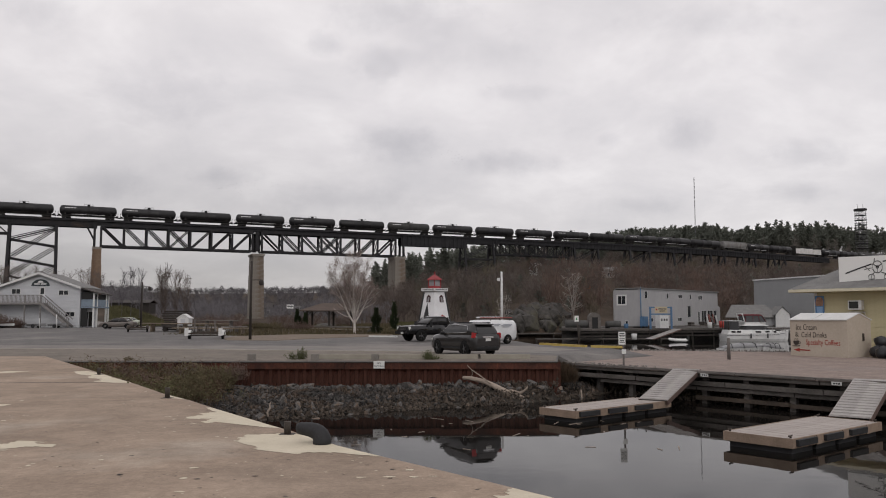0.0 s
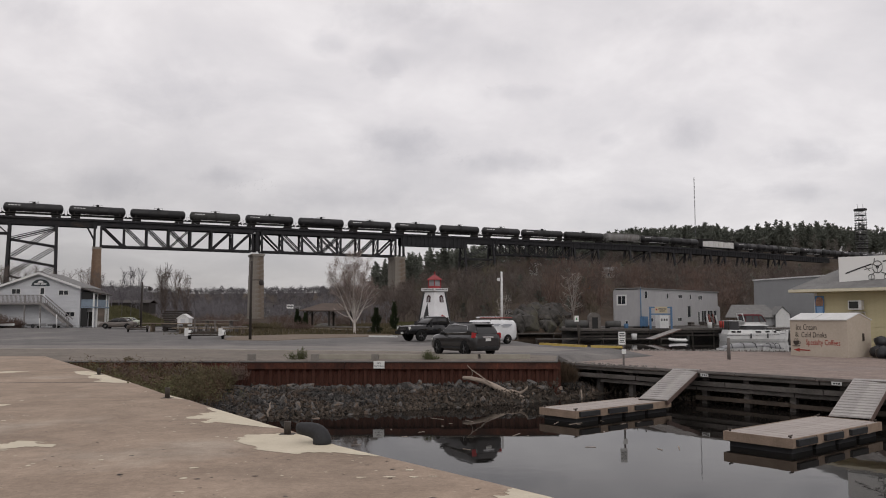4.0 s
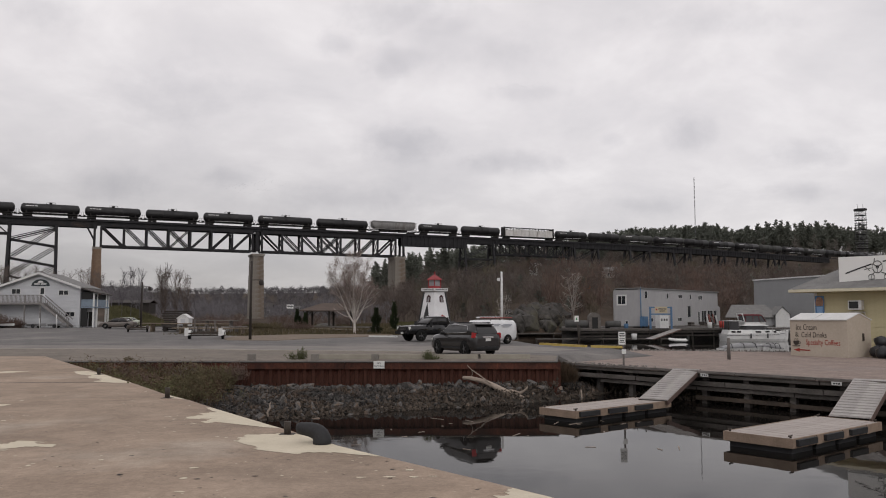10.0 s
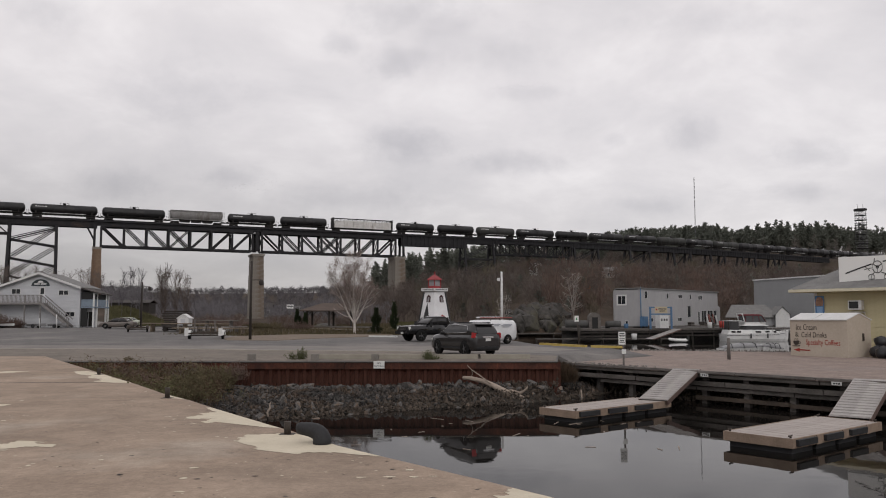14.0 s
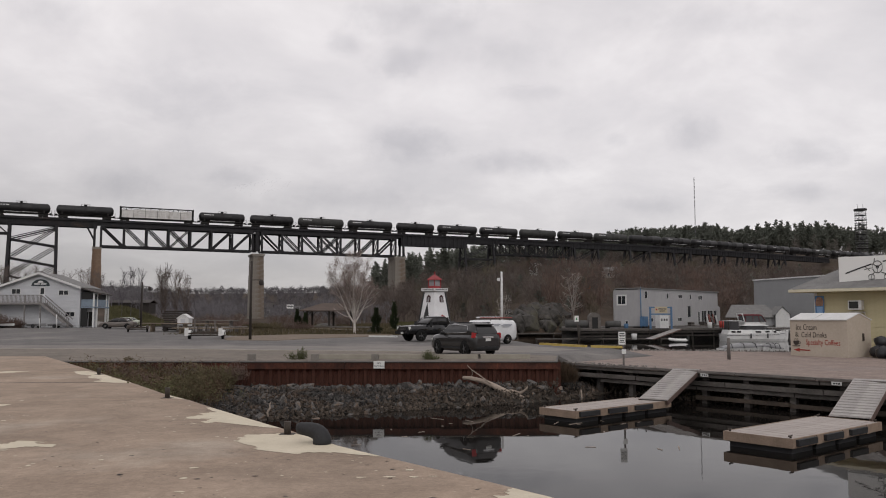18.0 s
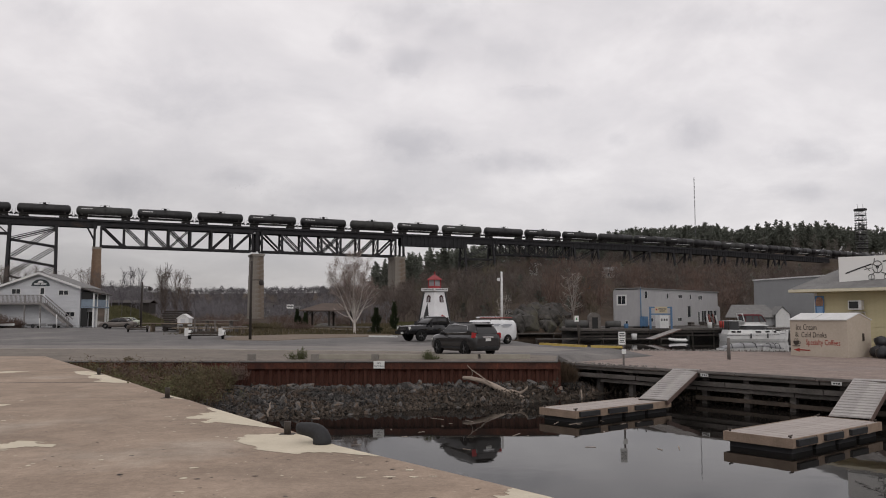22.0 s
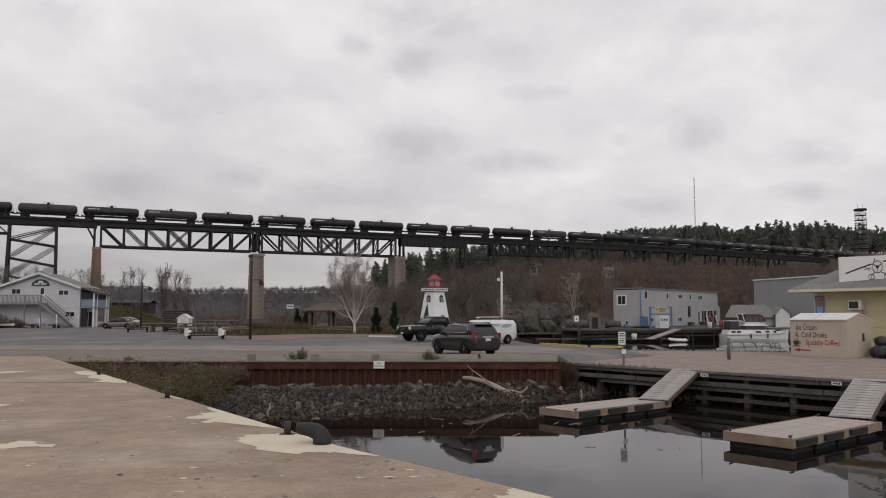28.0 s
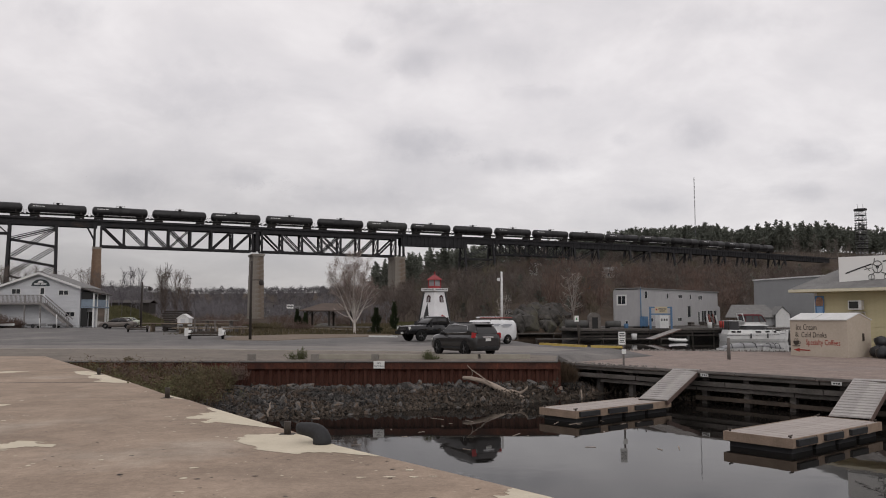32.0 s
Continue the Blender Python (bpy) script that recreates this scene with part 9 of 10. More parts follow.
def birch(m, h, seed):
    """One white stem that splits low into rising leaders, each with finer and finer ascending branches."""
    r2 = random.Random(seed)
    root = thing("birch", m, "white-barked bare birch with a fan of fine twigs", "tree")
    twigs = Grown()
    TWIG = mat("birch_twigs", (0.15, 0.115, 0.10), (0.27, 0.215, 0.19), 1.0, 1.0, rand=.25)

    def path(p, d, ln, n, rise, wob):
        ps = [Vector(p)]
        d = Vector(d).normalized()
        for j in range(n):
            d = (d + Vector((r2.gauss(0, wob), r2.gauss(0, wob), rise + r2.gauss(0, wob * .5)))).normalized()
            ps.append(ps[-1] + d * ln / n)
        return ps

    def sprout(ps, count, lo, ln, level):
        for i in range(count):
            t = lo + (1 - lo) * (i + r2.random()) / count
            k = min(len(ps) - 2, int(t * (len(ps) - 1)))
            f = t * (len(ps) - 1) - k
            p = ps[k].lerp(ps[k + 1], f)
            along_d = (ps[k + 1] - ps[k]).normalized()
            side = rnd_dir(r2, 0)
            side = (side - along_d * side.dot(along_d)).normalized()
            d = along_d * .75 + side * r2.uniform(.55, .95)
            q = path(p, d, ln * r2.uniform(.6, 1.15) * (1.1 - .55 * t), 4, .07, .10)
            if level == 0:
                b2 = B()
                pipe_along(b2, q, [h * .0042, h * .0034, h * .0026, h * .0019, h * .0012], n=5)
                part("branch", b2, BIRCHBARK, root)
                sprout(q, 12, .10, ln * .45, 1)
            elif level == 1:
                for u, v in zip(q, q[1:]):
                    twigs.stick(u, v, h * .0011, h * .0008, 3)
                sprout(q, 9, .05, ln * .6, 2)
            else:
                for u, v in zip(q, q[1:]):
                    twigs.blade(u, v, .0075, (v - u).orthogonal())
    stem = path((0, 0, -.3), (-.02, 0, 1), h * .27, 5, .1, .02)
    b2 = B()
    pipe_along(b2, stem, [h * .018, h * .0155, h * .0145, h * .0138, h * .013, h * .012], n=10)
    part("trunk", b2, BIRCHBARK, root)
    for a, tilt, ln, t in ((1.5, .06, .72, 1.0), (2.9, .26, .68, .97), (.4, .24, .66, 1.0), (1.7, .30, .60, .8), (4.5, .30, .60, .85), (3.3, .62, .58, .6), (.1, .55, .46, .6), (5.6, .42, .52, .8), (2.5, .46, .56, .75), (3.6, .40, .62, .9)):
        p = stem[0].lerp(stem[-1], t)
        ps = path(p, (math.cos(a) * math.sin(tilt), math.sin(a) * math.sin(tilt), math.cos(tilt)), h * ln, 7, .03, .05)
        b2 = B()
        pipe_along(b2, ps, [h * .0125 * (1 - j / 7.6) ** .85 for j in range(8)], n=7)
        part("limb", b2, BIRCHBARK, root)
        sprout(ps, 13, .14, h * .24, 0)
    ob = new("crown", twigs.mesh("crown", TWIG))
    ob.parent = root


birch(pose(-9.55, 86, lot_height(0, 86) - .15), 8.75, 7)
for x, y, h, sd, st, sp in ((-60.7, 150, 8.4, 11, 2, .05), (-59.0, 150, 8.8, 12, 2, .06), (-57.8, 151, 8.6, 13, 2, .05), (-53.2, 150, 9.0, 14, 3, .14), (-52.3, 149, 10.2, 15, 5, .17), (-51.0, 151, 9.4, 17, 4, .2), (-48.6, 150, 8.4, 16, 4, .2)):
    grow_tree("bare_tree", pose(x, y, terrain(x, y) - .2), h * 1.04, st, sd, BARK if x > -55 else HAZETWIG, "tall slim bare grey tree beyond the lot", 1700 if x > -55 else 900, spread=sp, trunk_r=.012 if x > -55 else .009, twig_w=.009, sub=18, upright=1.5)
for x, y, h, sd in ((-98, 178, 11.5, 21), (-92, 176, 12, 22), (-86, 178, 10.5, 23), (-82, 182, 11, 24), (-103, 182, 12, 25), (-111, 180, 12.5, 26), (-118, 184, 12.5, 27), (-77, 176, 9.5, 28)):
    grow_tree("bare_tree", pose(x, y, terrain(x, y) - .2), h * .72, 6, sd, BARK, "bare spreading tree behind the white house", 2200, spread=.6, trunk_r=.02, twig_w=.012, sub=22, upright=.3)
for x, y, h, sd in ((22.9, 139.5, 9.6, 31), (7.2, 96, 5.5, 32)):
    grow_tree("bare_tree", pose(x, y, max(-.5, terrain(x, y)) - .2), h, 4, sd, mat("pale_bark", (0.2, 0.175, 0.155), (0.34, 0.31, 0.28), 1.5, .95, fine=8), "pale bare tree on the far shore", 300, spread=.4, trunk_r=.024, twig_w=.016)


def cedar(x, y, h, w, seed):
    r2 = random.Random(seed)
    g = Grown()
    root = thing("cedar", pose(x, y, terrain(x, y) if y > 80 else lot_height(x, y)), "narrow dark evergreen cedar", "tree", "cedars in the park")
    t = Grown()
    t.stick((0, 0, -.3), (0, 0, h * .8), .08, .03, 6)
    for i in range(520):
        z = h * r2.random() ** .8
        k = (1 - (z / h) ** 2.2) * w * (.75 + .25 * math.sin(z * 5 + seed))
        a = r2.uniform(0, 6.28)
        rr = k * r2.uniform(.3, 1.0)
        p = Vector((rr * math.cos(a), rr * math.sin(a), z))
        d = Vector((math.cos(a) * .5, math.sin(a) * .5, r2.uniform(.3, 1))).normalized()
        g.blade(p - d * .1, p + d * r2.uniform(.2, .42), r2.uniform(.05, .12), d.orthogonal() + Vector((0, 0, r2.uniform(-.4, .4))))
    for nm, q, mt in (("trunk", t, BARK), ("crown", g, CEDAR)):
        ob = new(nm, q.mesh(nm, mt))
        ob.parent = root


for i, (x, y, h, w) in enumerate(((-7.4, 88, 2.7, .75), (-5.35, 87, 3.3, .6), (-21.3, 116, 2.6, .5), (-19.6, 113, 2.0, .45), (-20.6, 114, 1.5, .4))):
    cedar(x, y, h, w, i)


def shrub(x, y, r, h, seed, material, label, n=420, z=None):
    """A low bush: many thin stems from one root, with fine shoots."""
    r2 = random.Random(seed)
    g = Grown()
    for i in range(n // 3):
        a = r2.uniform(0, 6.28)
        q = r2.random() ** .6
        e = Vector((r * q * math.cos(a), r * q * math.sin(a), h * r2.uniform(.45, 1.0) * (1 - .4 * q * q)))
        s = Vector((e.x * r2.uniform(.3, .8), e.y * r2.uniform(.3, .8), 0))
        m = s.lerp(e, .5) + Vector((r2.gauss(0, .07), r2.gauss(0, .07), r2.gauss(.02, .05))) * h
        g.stick(s, m, .006 + .003 * r, .005 + .002 * r)
        g.blade(m, e, .007 + .005 * r, (e - m).orthogonal())
        for k in range(5):
            p = m.lerp(e, r2.uniform(-.4, 1.0))
            d = rnd_dir(r2, .25)
            g.blade(p, p + d * h * r2.uniform(.06, .17), .010 + .009 * r, d.orthogonal() + rnd_dir(r2, 0) * .5)
    ob = new("shrub", g.mesh("shrub", material))
    ob.matrix_basis = pose(x, y, z if z is not None else (terrain(x, y) if y > 80 else lot_height(x, y)))
    tagged(ob, label, "bush", "bushes")
    return ob


for i, (x, y, r, h) in enumerate(((-61.5, 109.8, 2.0, 2.4), (-64.5, 110, 2.2, 2.6), (-59.2, 110, 1.4, 1.8))):
    shrub(x, y, r, h, 30 + i, REDTWIG, "rust-brown leafless bush under the balcony", 900)
for i, (x, y, r, h) in enumerate(((-22.6, 106, 2.2, 1.2), (-19.0, 104, 2.4, 1.3), (-25.5, 108, 1.8, 1.2), (-3.0, 84, 1.4, .9), (-5.6, 84.5, 1.2, .8), (-28.5, 112, 2.0, 1.4))):
    shrub(x, y, r, h, 50 + i, REDTWIG if i % 2 else GRASS, "low brown bush in the park bed", 700)
for i, (x, y, r, h) in enumerate(((-7.5, 40.3, .6, .5), (-7.15, 40.35, .35, .75), (-.75, 40.2, .3, .65), (-.5, 40.2, .5, .3), (-15.6, 39.6, .3, .25), (-4.6, 78.5, .5, .5), (-10.7, 81, .5, .5))):
    shrub(x, y, r, h, 70 + i, GREENWEED if i < 4 else GRASS, "airy tuft of green weeds in the concrete edge", 190)
for i, (x, y, r, h) in enumerate(((-15.0, 36.0, .9, 1.0), (-13.4, 36.6, .9, 1.2), (-12.0, 37.2, 1.0, 1.35), (-13.2, 33.8, .8, .9), (-11.0, 36.4, .9, 1.2), (-10.6, 37.6, .9, 1.3), (-11.2, 30.4, .7, .8), (-9.9, 31.6, .6, .8), (-9.6, 28.6, .6, .7), (-9.7, 37.4, .7, 1.0), (-16.8, 37.6, .8, .8), (-8.4, 26.5, .5, .6))):
    shrub(x, y, r, h, 170 + i, REDTWIG if i % 3 == 0 else GRASS, "tangled brown weed bush on the bank", 420, z=min(-.15 - h * .75, -.7))
for i in range(14):
    x, y = -16.5 + 7.2 * i / 15 + .3 * math.sin(i * 5), 36.4 + 1.6 * ((i * 7) % 5) / 4
    shrub(x, y, .75, 1.1 + .12 * (i % 4), 270 + i, (REDTWIG, GRASS, BARK, REDTWIG)[i % 4], "tangled brown bramble below the wall", 300, z=-1.25)
# tall weeds on the bank in the corner of the basin
r2 = random.Random(77)
SCRUBLEAF = mat("dull_green_scrub_leaves", (0.048, 0.047, 0.022), (0.12, 0.112, 0.060), 0.9, 1.0, fine=7, rand=.5, spec=.1)
DEADLEAF = mat("dead_brown_scrub", (0.040, 0.027, 0.018), (0.105, 0.075, 0.050), 0.9, 1.0, fine=7, rand=.5, spec=.1)
RUSTLEAF = mat("rust_red_leaves", (0.085, 0.038, 0.022), (0.19, 0.095, 0.055), 0.9, 1.0, fine=7, rand=.5, spec=.1)
scrub = [(Grown(), SCRUBLEAF, "dull green leafy scrub on the bank below the wall"), (Grown(), DEADLEAF, "dead brown stalks and scrub on the bank"), (Grown(), RUSTLEAF, "rust-red leaves on scrub by the wall")]
k = 0
while k < 2300:
    y = r2.uniform(24.5, 38.6)
    edge_x = lerp(-y, [-41, -29.3, -20.5], [-20.4, -12.7, -7.0])
    x = edge_x + r2.uniform(.05, 1) ** 1.3 * (6.6 if y > 31 else 2.4)
    if x > -8.9 and r2.random() < .9:
        continue
    k += 1
    z = max(bank_z(x, y), lerp(x - edge_x, [0, 2.5, 5], [-.6, -.8, -1.2])) - .2
    hh = r2.uniform(.45, 1.25) * (1.25 if y > 34 else .75) * (1 + .35 * noise.noise((x * .8, y * .8, 5)))
    hh = min(hh, (r2.uniform(-.75, .0) if r2.random() < .9 else r2.uniform(0, .38)) - z)
    if x - edge_x < 1.2 and y > 36 or hh < .1:
        continue
    tint = noise.noise((x * .7, y * .7, 9)) + r2.gauss(0, .22)
    g = scrub[2][0] if tint > .42 and y > 35 else scrub[0][0] if tint > .10 else scrub[1][0]
    base = Vector((x, y, z))
    tip = base + Vector((r2.gauss(0, .22) * hh, r2.gauss(0, .22) * hh, hh))
    mid = base.lerp(tip, .55) + Vector((r2.gauss(0, .06), r2.gauss(0, .06), 0))
    scrub[1][0].blade(base, mid, .009, (1, r2.gauss(0, .5), 0))
    g.blade(mid, tip, .008, (1, r2.gauss(0, .5), 0))
    for j in range(15):
        p = base.lerp(mid, r2.random()) if j < 5 else mid.lerp(tip, r2.random())
        p = p + Vector((r2.gauss(0, .09), r2.gauss(0, .09), r2.gauss(0, .05)))
        d = rnd_dir(r2, .3)
        g.blade(p, p + d * r2.uniform(.05, .16), r2.uniform(.012, .032), d.orthogonal() + rnd_dir(r2, 0) * .6)
for g, mt, lab in scrub:
    tagged(new("bank_scrub", g.mesh("bank_scrub", mt)), lab, "scrub", kind="stuff")
# pale scraps afloat on the still water
bm = B()
for i in range(26):
    x, y, q = r2.uniform(-5.5, 7.5), r2.uniform(23.5, 31.5), r2.uniform(0, 180)
    quadbox(bm, pose(x, y, WATER_Z + .006, 0, 0, q), r2.uniform(.05, .34) if i % 4 else .7, r2.uniform(.02, .05), .012)
tagged(part("floating_scraps", bm, DRIFT), "small pale twigs and leaves floating on the water", "debris", kind="stuff")
g = Grown()
for k in range(6000):
    x, y = r2.uniform(5.0, 6.6), r2.uniform(39.0, 43.5)
    z = r2.uniform(-1.2, -.7)
    g.blade((x, y, z), (x + r2.gauss(0, .2), y + r2.gauss(0, .2), z + r2.uniform(.2, .65)), r2.uniform(.006, .016), (r2.gauss(0, 1), r2.gauss(0, 1), 0))
tagged(new("corner_weeds", g.mesh("corner_weeds", DEADLEAF)), "dark weeds in the corner by the crib wall", "weeds", kind="stuff")
def strip(name, line, width, lift, material, label, category):
    """A band that lies on the ground along a line."""
    b2 = B()
    rows = []
    for (xa, ya), (xb, yb) in zip(line, line[1:]):
        n = max(2, int(math.hypot(xb - xa, yb - ya) / 1.5))
        nx, ny = (yb - ya) / math.hypot(xb - xa, yb - ya), -(xb - xa) / math.hypot(xb - xa, yb - ya)
        for k in range(n):
            t = k / n
            x, y = xa + (xb - xa) * t, ya + (yb - ya) * t
            rows.append([b2.verts.new((x + nx * width * u + .3 * noise.noise((x, y, u)), y + ny * width * u, terrain(x + nx * width * u, y + ny * width * u) + lift)) for u in (-.5, -.25, 0, .25, .5)])
    for r0, r1 in zip(rows, rows[1:]):
        for k in range(4):
            b2.faces.new((r0[k], r0[k + 1], r1[k + 1], r1[k]))
    tagged(part(name, b2, material), label, category, kind="structure")


strip("path", [(-44, 114), (-47, 122), (-53, 132), (-62, 140), (-72, 146)], 4.5, .10, ROADWEAR, "pale gravel lane curving up behind the lot", "path")
strip("path", [(-33, 116), (-24, 112), (-14, 104), (-9, 96)], 2.6, .10, VERGE, "trodden earth path along the park edge", "path")
MEADOW = mat("green_bank_grass", (0.050, 0.050, 0.025), (0.110, 0.102, 0.054), 0.6, 1.0, fine=6, rand=.4, spec=.1)
g = Grown()
for k in range(14000):
    a, y = r2.uniform(-.425, -.345), r2.uniform(128, 168)
    if k % 4 == 0:
        a, y = r2.uniform(-.062, -.025), r2.uniform(100, 205)
    x = a * y
    z = terrain(x, y)
    g.blade((x, y, z - .05), (x + r2.gauss(0, .2), y + r2.gauss(0, .2), z + r2.uniform(.25, .6)), r2.uniform(.05, .12), (1, r2.gauss(0, .3), 0))
tagged(new("bank_grass", g.mesh("bank_grass", MEADOW)), "green autumn grass on the banks", "grass", kind="stuff")
# grass in the park and on the bank behind the house
g = Grown()
for k in range(26000):
    a, y = r2.uniform(-.42, -.02), r2.uniform(79, 175)
    x = a * y
    if x < -28 and y < 124:
        continue
    z = terrain(x, y)
    g.blade((x, y, z - .05), (x + r2.gauss(0, .15), y + r2.gauss(0, .15), z + r2.uniform(.12, .4)), r2.uniform(.02, .06), (1, r2.gauss(0, .3), 0))
tagged(new("park_grass", g.mesh("park_grass", GRASS)), "rough dry grass in the park", "grass", kind="stuff")


# ---- rocks ----
def boulder(x, y, z, sx, sy, sz, seed, material=OUTCROP, sub=4):
    b2 = B()
    bmesh.ops.create_icosphere(b2, subdivisions=sub, radius=1.0)
    for v in b2.verts:
        c = v.co.copy()
        k = 1 + .22 * noise.noise(c * 1.1 + Vector((seed, 0, 0))) + .07 * noise.noise(c * 3.7 + Vector((0, seed, 0)))
        st = .10 * round(2 * noise.noise(c * 1.5 + Vector((0, 0, seed)))) + .05 * abs(noise.noise(c * 6 + Vector((seed, 1, 0)))) - .12 * max(0, 1 - abs(noise.noise(c * 1.4 + Vector((0, seed, 3)))) * 16)
        v.co = Vector((c.x * sx, c.y * sy, c.z * sz)) * (k + st * .5)
    return part("boulder", b2, material, None, m=pose(x, y, z, 0, 0, seed * 37))


def crag_mesh(seed):
    """A weathered granite boulder: rounded, with planed faces and slight unevenness."""
    r2 = random.Random(seed)
    b2 = B()
    bmesh.ops.create_icosphere(b2, subdivisions=4, radius=1.0)
    cuts = [(rnd_dir(r2, .0), r2.uniform(.55, .85)) for _ in range(15)]
    for v in b2.verts:
        c = v.co.copy()
        for k, lim in cuts:
            d = c.dot(k)
            if d > lim:
                c -= k * (d - lim) * .9
        v.co = c * (1 + .06 * noise.noise(c * 1.8 + Vector((seed, 0, 0))) + .03 * noise.noise(c * 6) - .05 * max(0, 1 - abs(noise.noise(c * 1.3 + Vector((0, seed, 0)))) * 18))
    return mesh_of("boulder", b2, OUTCROP)


CRAGS = [crag_mesh(300 + i) for i in range(9)]
r2 = random.Random(91)
# rounded masses of the outcrop, then loose blocks along its foot
for i in range(32):
    x = 10.6 + 11.8 * ((i * 7) % 32 + r2.random()) / 32
    back = r2.uniform(0, 7)
    y = lerp(x, SHORE_X, SHORE_Y) + back
    high = smooth01(back / 6) * (1 - smooth01((abs(x - 16.8) - 2.6) / 3.4))
    k = r2.uniform(.9, 1.9)
    ob = new("boulder", CRAGS[i % 9])
    ob.matrix_basis = pose(x, y, max(terrain(x, y), WATER_Z) + .2 + 2.3 * high, r2.uniform(-20, 20), r2.uniform(-20, 20), r2.uniform(0, 360)) @ Matrix.Diagonal((k * 1.35, k * 1.2, k * 1.15, 1))
    tagged(ob, "massive angular dark granite outcrop on the shore", "rock", "granite outcrops")
spots = []
for i in range(130):
    x = r2.uniform(9.5, 24)
    back = r2.uniform(0, 11)
    y = lerp(x, SHORE_X, SHORE_Y) + back
    spots.append((x, y, max(terrain(x, y), WATER_Z) + 2.6 * smooth01(back / 6) * (1 - smooth01((abs(x - 16.8) - 2.6) / 3.4)), r2.uniform(.25, .6)))
plant_many("outcrop_brush", spots[:90], BRUSH, BARK, "brown brush growing from the outcrop", "bushes", 92)
plant_many("outcrop_weeds", spots[90:], BRUSH, OLIVETWIG, "olive weeds growing from the outcrop", "bushes", 93)
for i in range(26):
    x = r2.uniform(10.0, 23.0)
    y = lerp(x, SHORE_X, SHORE_Y) + r2.uniform(-1.5, 1.5)
    k = r2.uniform(.5, 1.3)
    ob = new("boulder", CRAGS[i % 9])
    ob.matrix_basis = pose(x, y, max(terrain(x, y), WATER_Z) + .1, r2.uniform(-25, 25), r2.uniform(-25, 25), r2.uniform(0, 360)) @ Matrix.Diagonal((k, k, k, 1))
    tagged(ob, "loose dark granite block at the foot of the outcrop", "rock", "granite outcrops")
for i, q in enumerate(((-3.6, 94, .2, 1.4, 1.2, .9), (-5.4, 96, .2, 1.8, 1.4, .9), (2.8, 96, .2, 1.6, 1.3, 1.0), (4.4, 93, 0, 1.2, 1.0, .8), (-8.0, 92, .1, 1.2, 1.0, .6), (-24.5, 128, .4, 3.0, 2, .7), (-18.5, 126, .4, 3.0, 2, .8))):
    tagged(boulder(*q, i + 11, sub=3), "grey boulder in the park", "rock", "park boulders")


# ---- far things on the hill ----
def lattice(name, x, y, ht, w0, w1, label, category, n, decks=(), r=.12, steel=STEEL):
    z = terrain(x, y) - .5
    root = thing(name, pose(x, y, z), label, category)
    for sx in (-1, 1):
        for sy in (-1, 1):
            b2 = B()
            beam(b2, (sx * w0, sy * w0, 0), (sx * w1, sy * w1, ht), r)
            part("leg", b2, steel, root)
    for i in range(n):
        t0, t1 = i / n, (i + 1) / n
        a, b = w0 + (w1 - w0) * t0, w0 + (w1 - w0) * t1
        b2 = B()
        for s in (-1, 1):
            beam(b2, (-a, s * a, ht * t0), (b, s * b, ht * t1), r * .7)
            beam(b2, (s * a, -a, ht * t0), (s * b, b, ht * t1), r * .7)
            beam(b2, (-b, s * b, ht * t1), (b, s * b, ht * t1), r * .7)
        part("bracing", b2, steel, root)
    for zz in decks:
        b2 = B()
        w = w0 + (w1 - w0) * zz / ht + .35
        box(b2, -w, -w, zz - .15, w, w, zz + .1)
        for s in (-1, 1):
            beam(b2, (-w, s * w, zz + 1.0), (w, s * w, zz + 1.0), .12)
            beam(b2, (s * w, -w, zz + 1.0), (s * w, w, zz + 1.0), .12)
        part("platform", b2, STEEL, root)
    return root


# The mast's steel is paled to carry distance haze; the tower shares it.
lattice("radio_mast", 138, 430, 79.4 - terrain(138, 430), .2, .14, "thin tall radio mast above the pines", "mast", 18, r=.05, steel=mat("hazed_galvanised_steel", (0.12, 0.12, 0.125), (0.20, 0.20, 0.205), 0.5, 0.6, 0.2))
tw = lattice("lookout_tower", 228.6, 430, 61.5 - terrain(228.6, 430), 2.15, 1.95, "steel lookout tower with open platforms above the trees", "tower", 10, decks=[61.0 - terrain(228.6, 430) - 2.6 * i for i in range(9)], r=.2, steel=MATS["hazed_galvanised_steel"])
bm = B()
box(bm, -2.4, -2.4, 0, 2.4, 2.4, 1.1)
part("top_screen", bm, STEEL, tw, "solid top parapet", m=pose(0, 0, 61.2 - terrain(228.6, 430) - .3))
bm = B()
for x in (-1.5, 1.6):
    tube(bm, (x, 0, 0), (x, 0, 3.2), .1, n=6)
part("aerial", bm, STEEL, tw, m=pose(0, 0, 61.5 - terrain(228.6, 430)))


FARWALL = mat("faded_cream_siding", (0.24, 0.22, 0.20), (0.33, 0.31, 0.28), 1, 0.8)


def far_house(x, y, w, d, h, rz, wall_mat, roof_mat, label):
    root = thing("far_house", pose(x, y, terrain(x, y) - .4, 0, 0, rz), label, "house", "houses among the trees")
    wall_panel("wall", root, ident(), w, h, .2, [(w * .15, h * .4, w * .35, h * .75), (w * .6, h * .4, w * .8, h * .75)], wall_mat)
    for q in ((w * .15, h * .4, w * .35, h * .75), (w * .6, h * .4, w * .8, h * .75)):
        window(root, ident(), *q)
    for xx in (0.2, w):
        wall_panel("wall", root, pose(xx, .2, 0, 0, 0, 90), d, h, .2, [], wall_mat, gable=d * .3)
    for sg in (0, 1):
        lo = (-.4, d + .6)[sg]
        slab_roof("roof", root, [(-.4, lo, h - .1), (w + .4, lo, h - .1)], [(w + .4, d / 2, h + d * .32), (-.4, d / 2, h + d * .32)], .2, roof_mat)
    return root


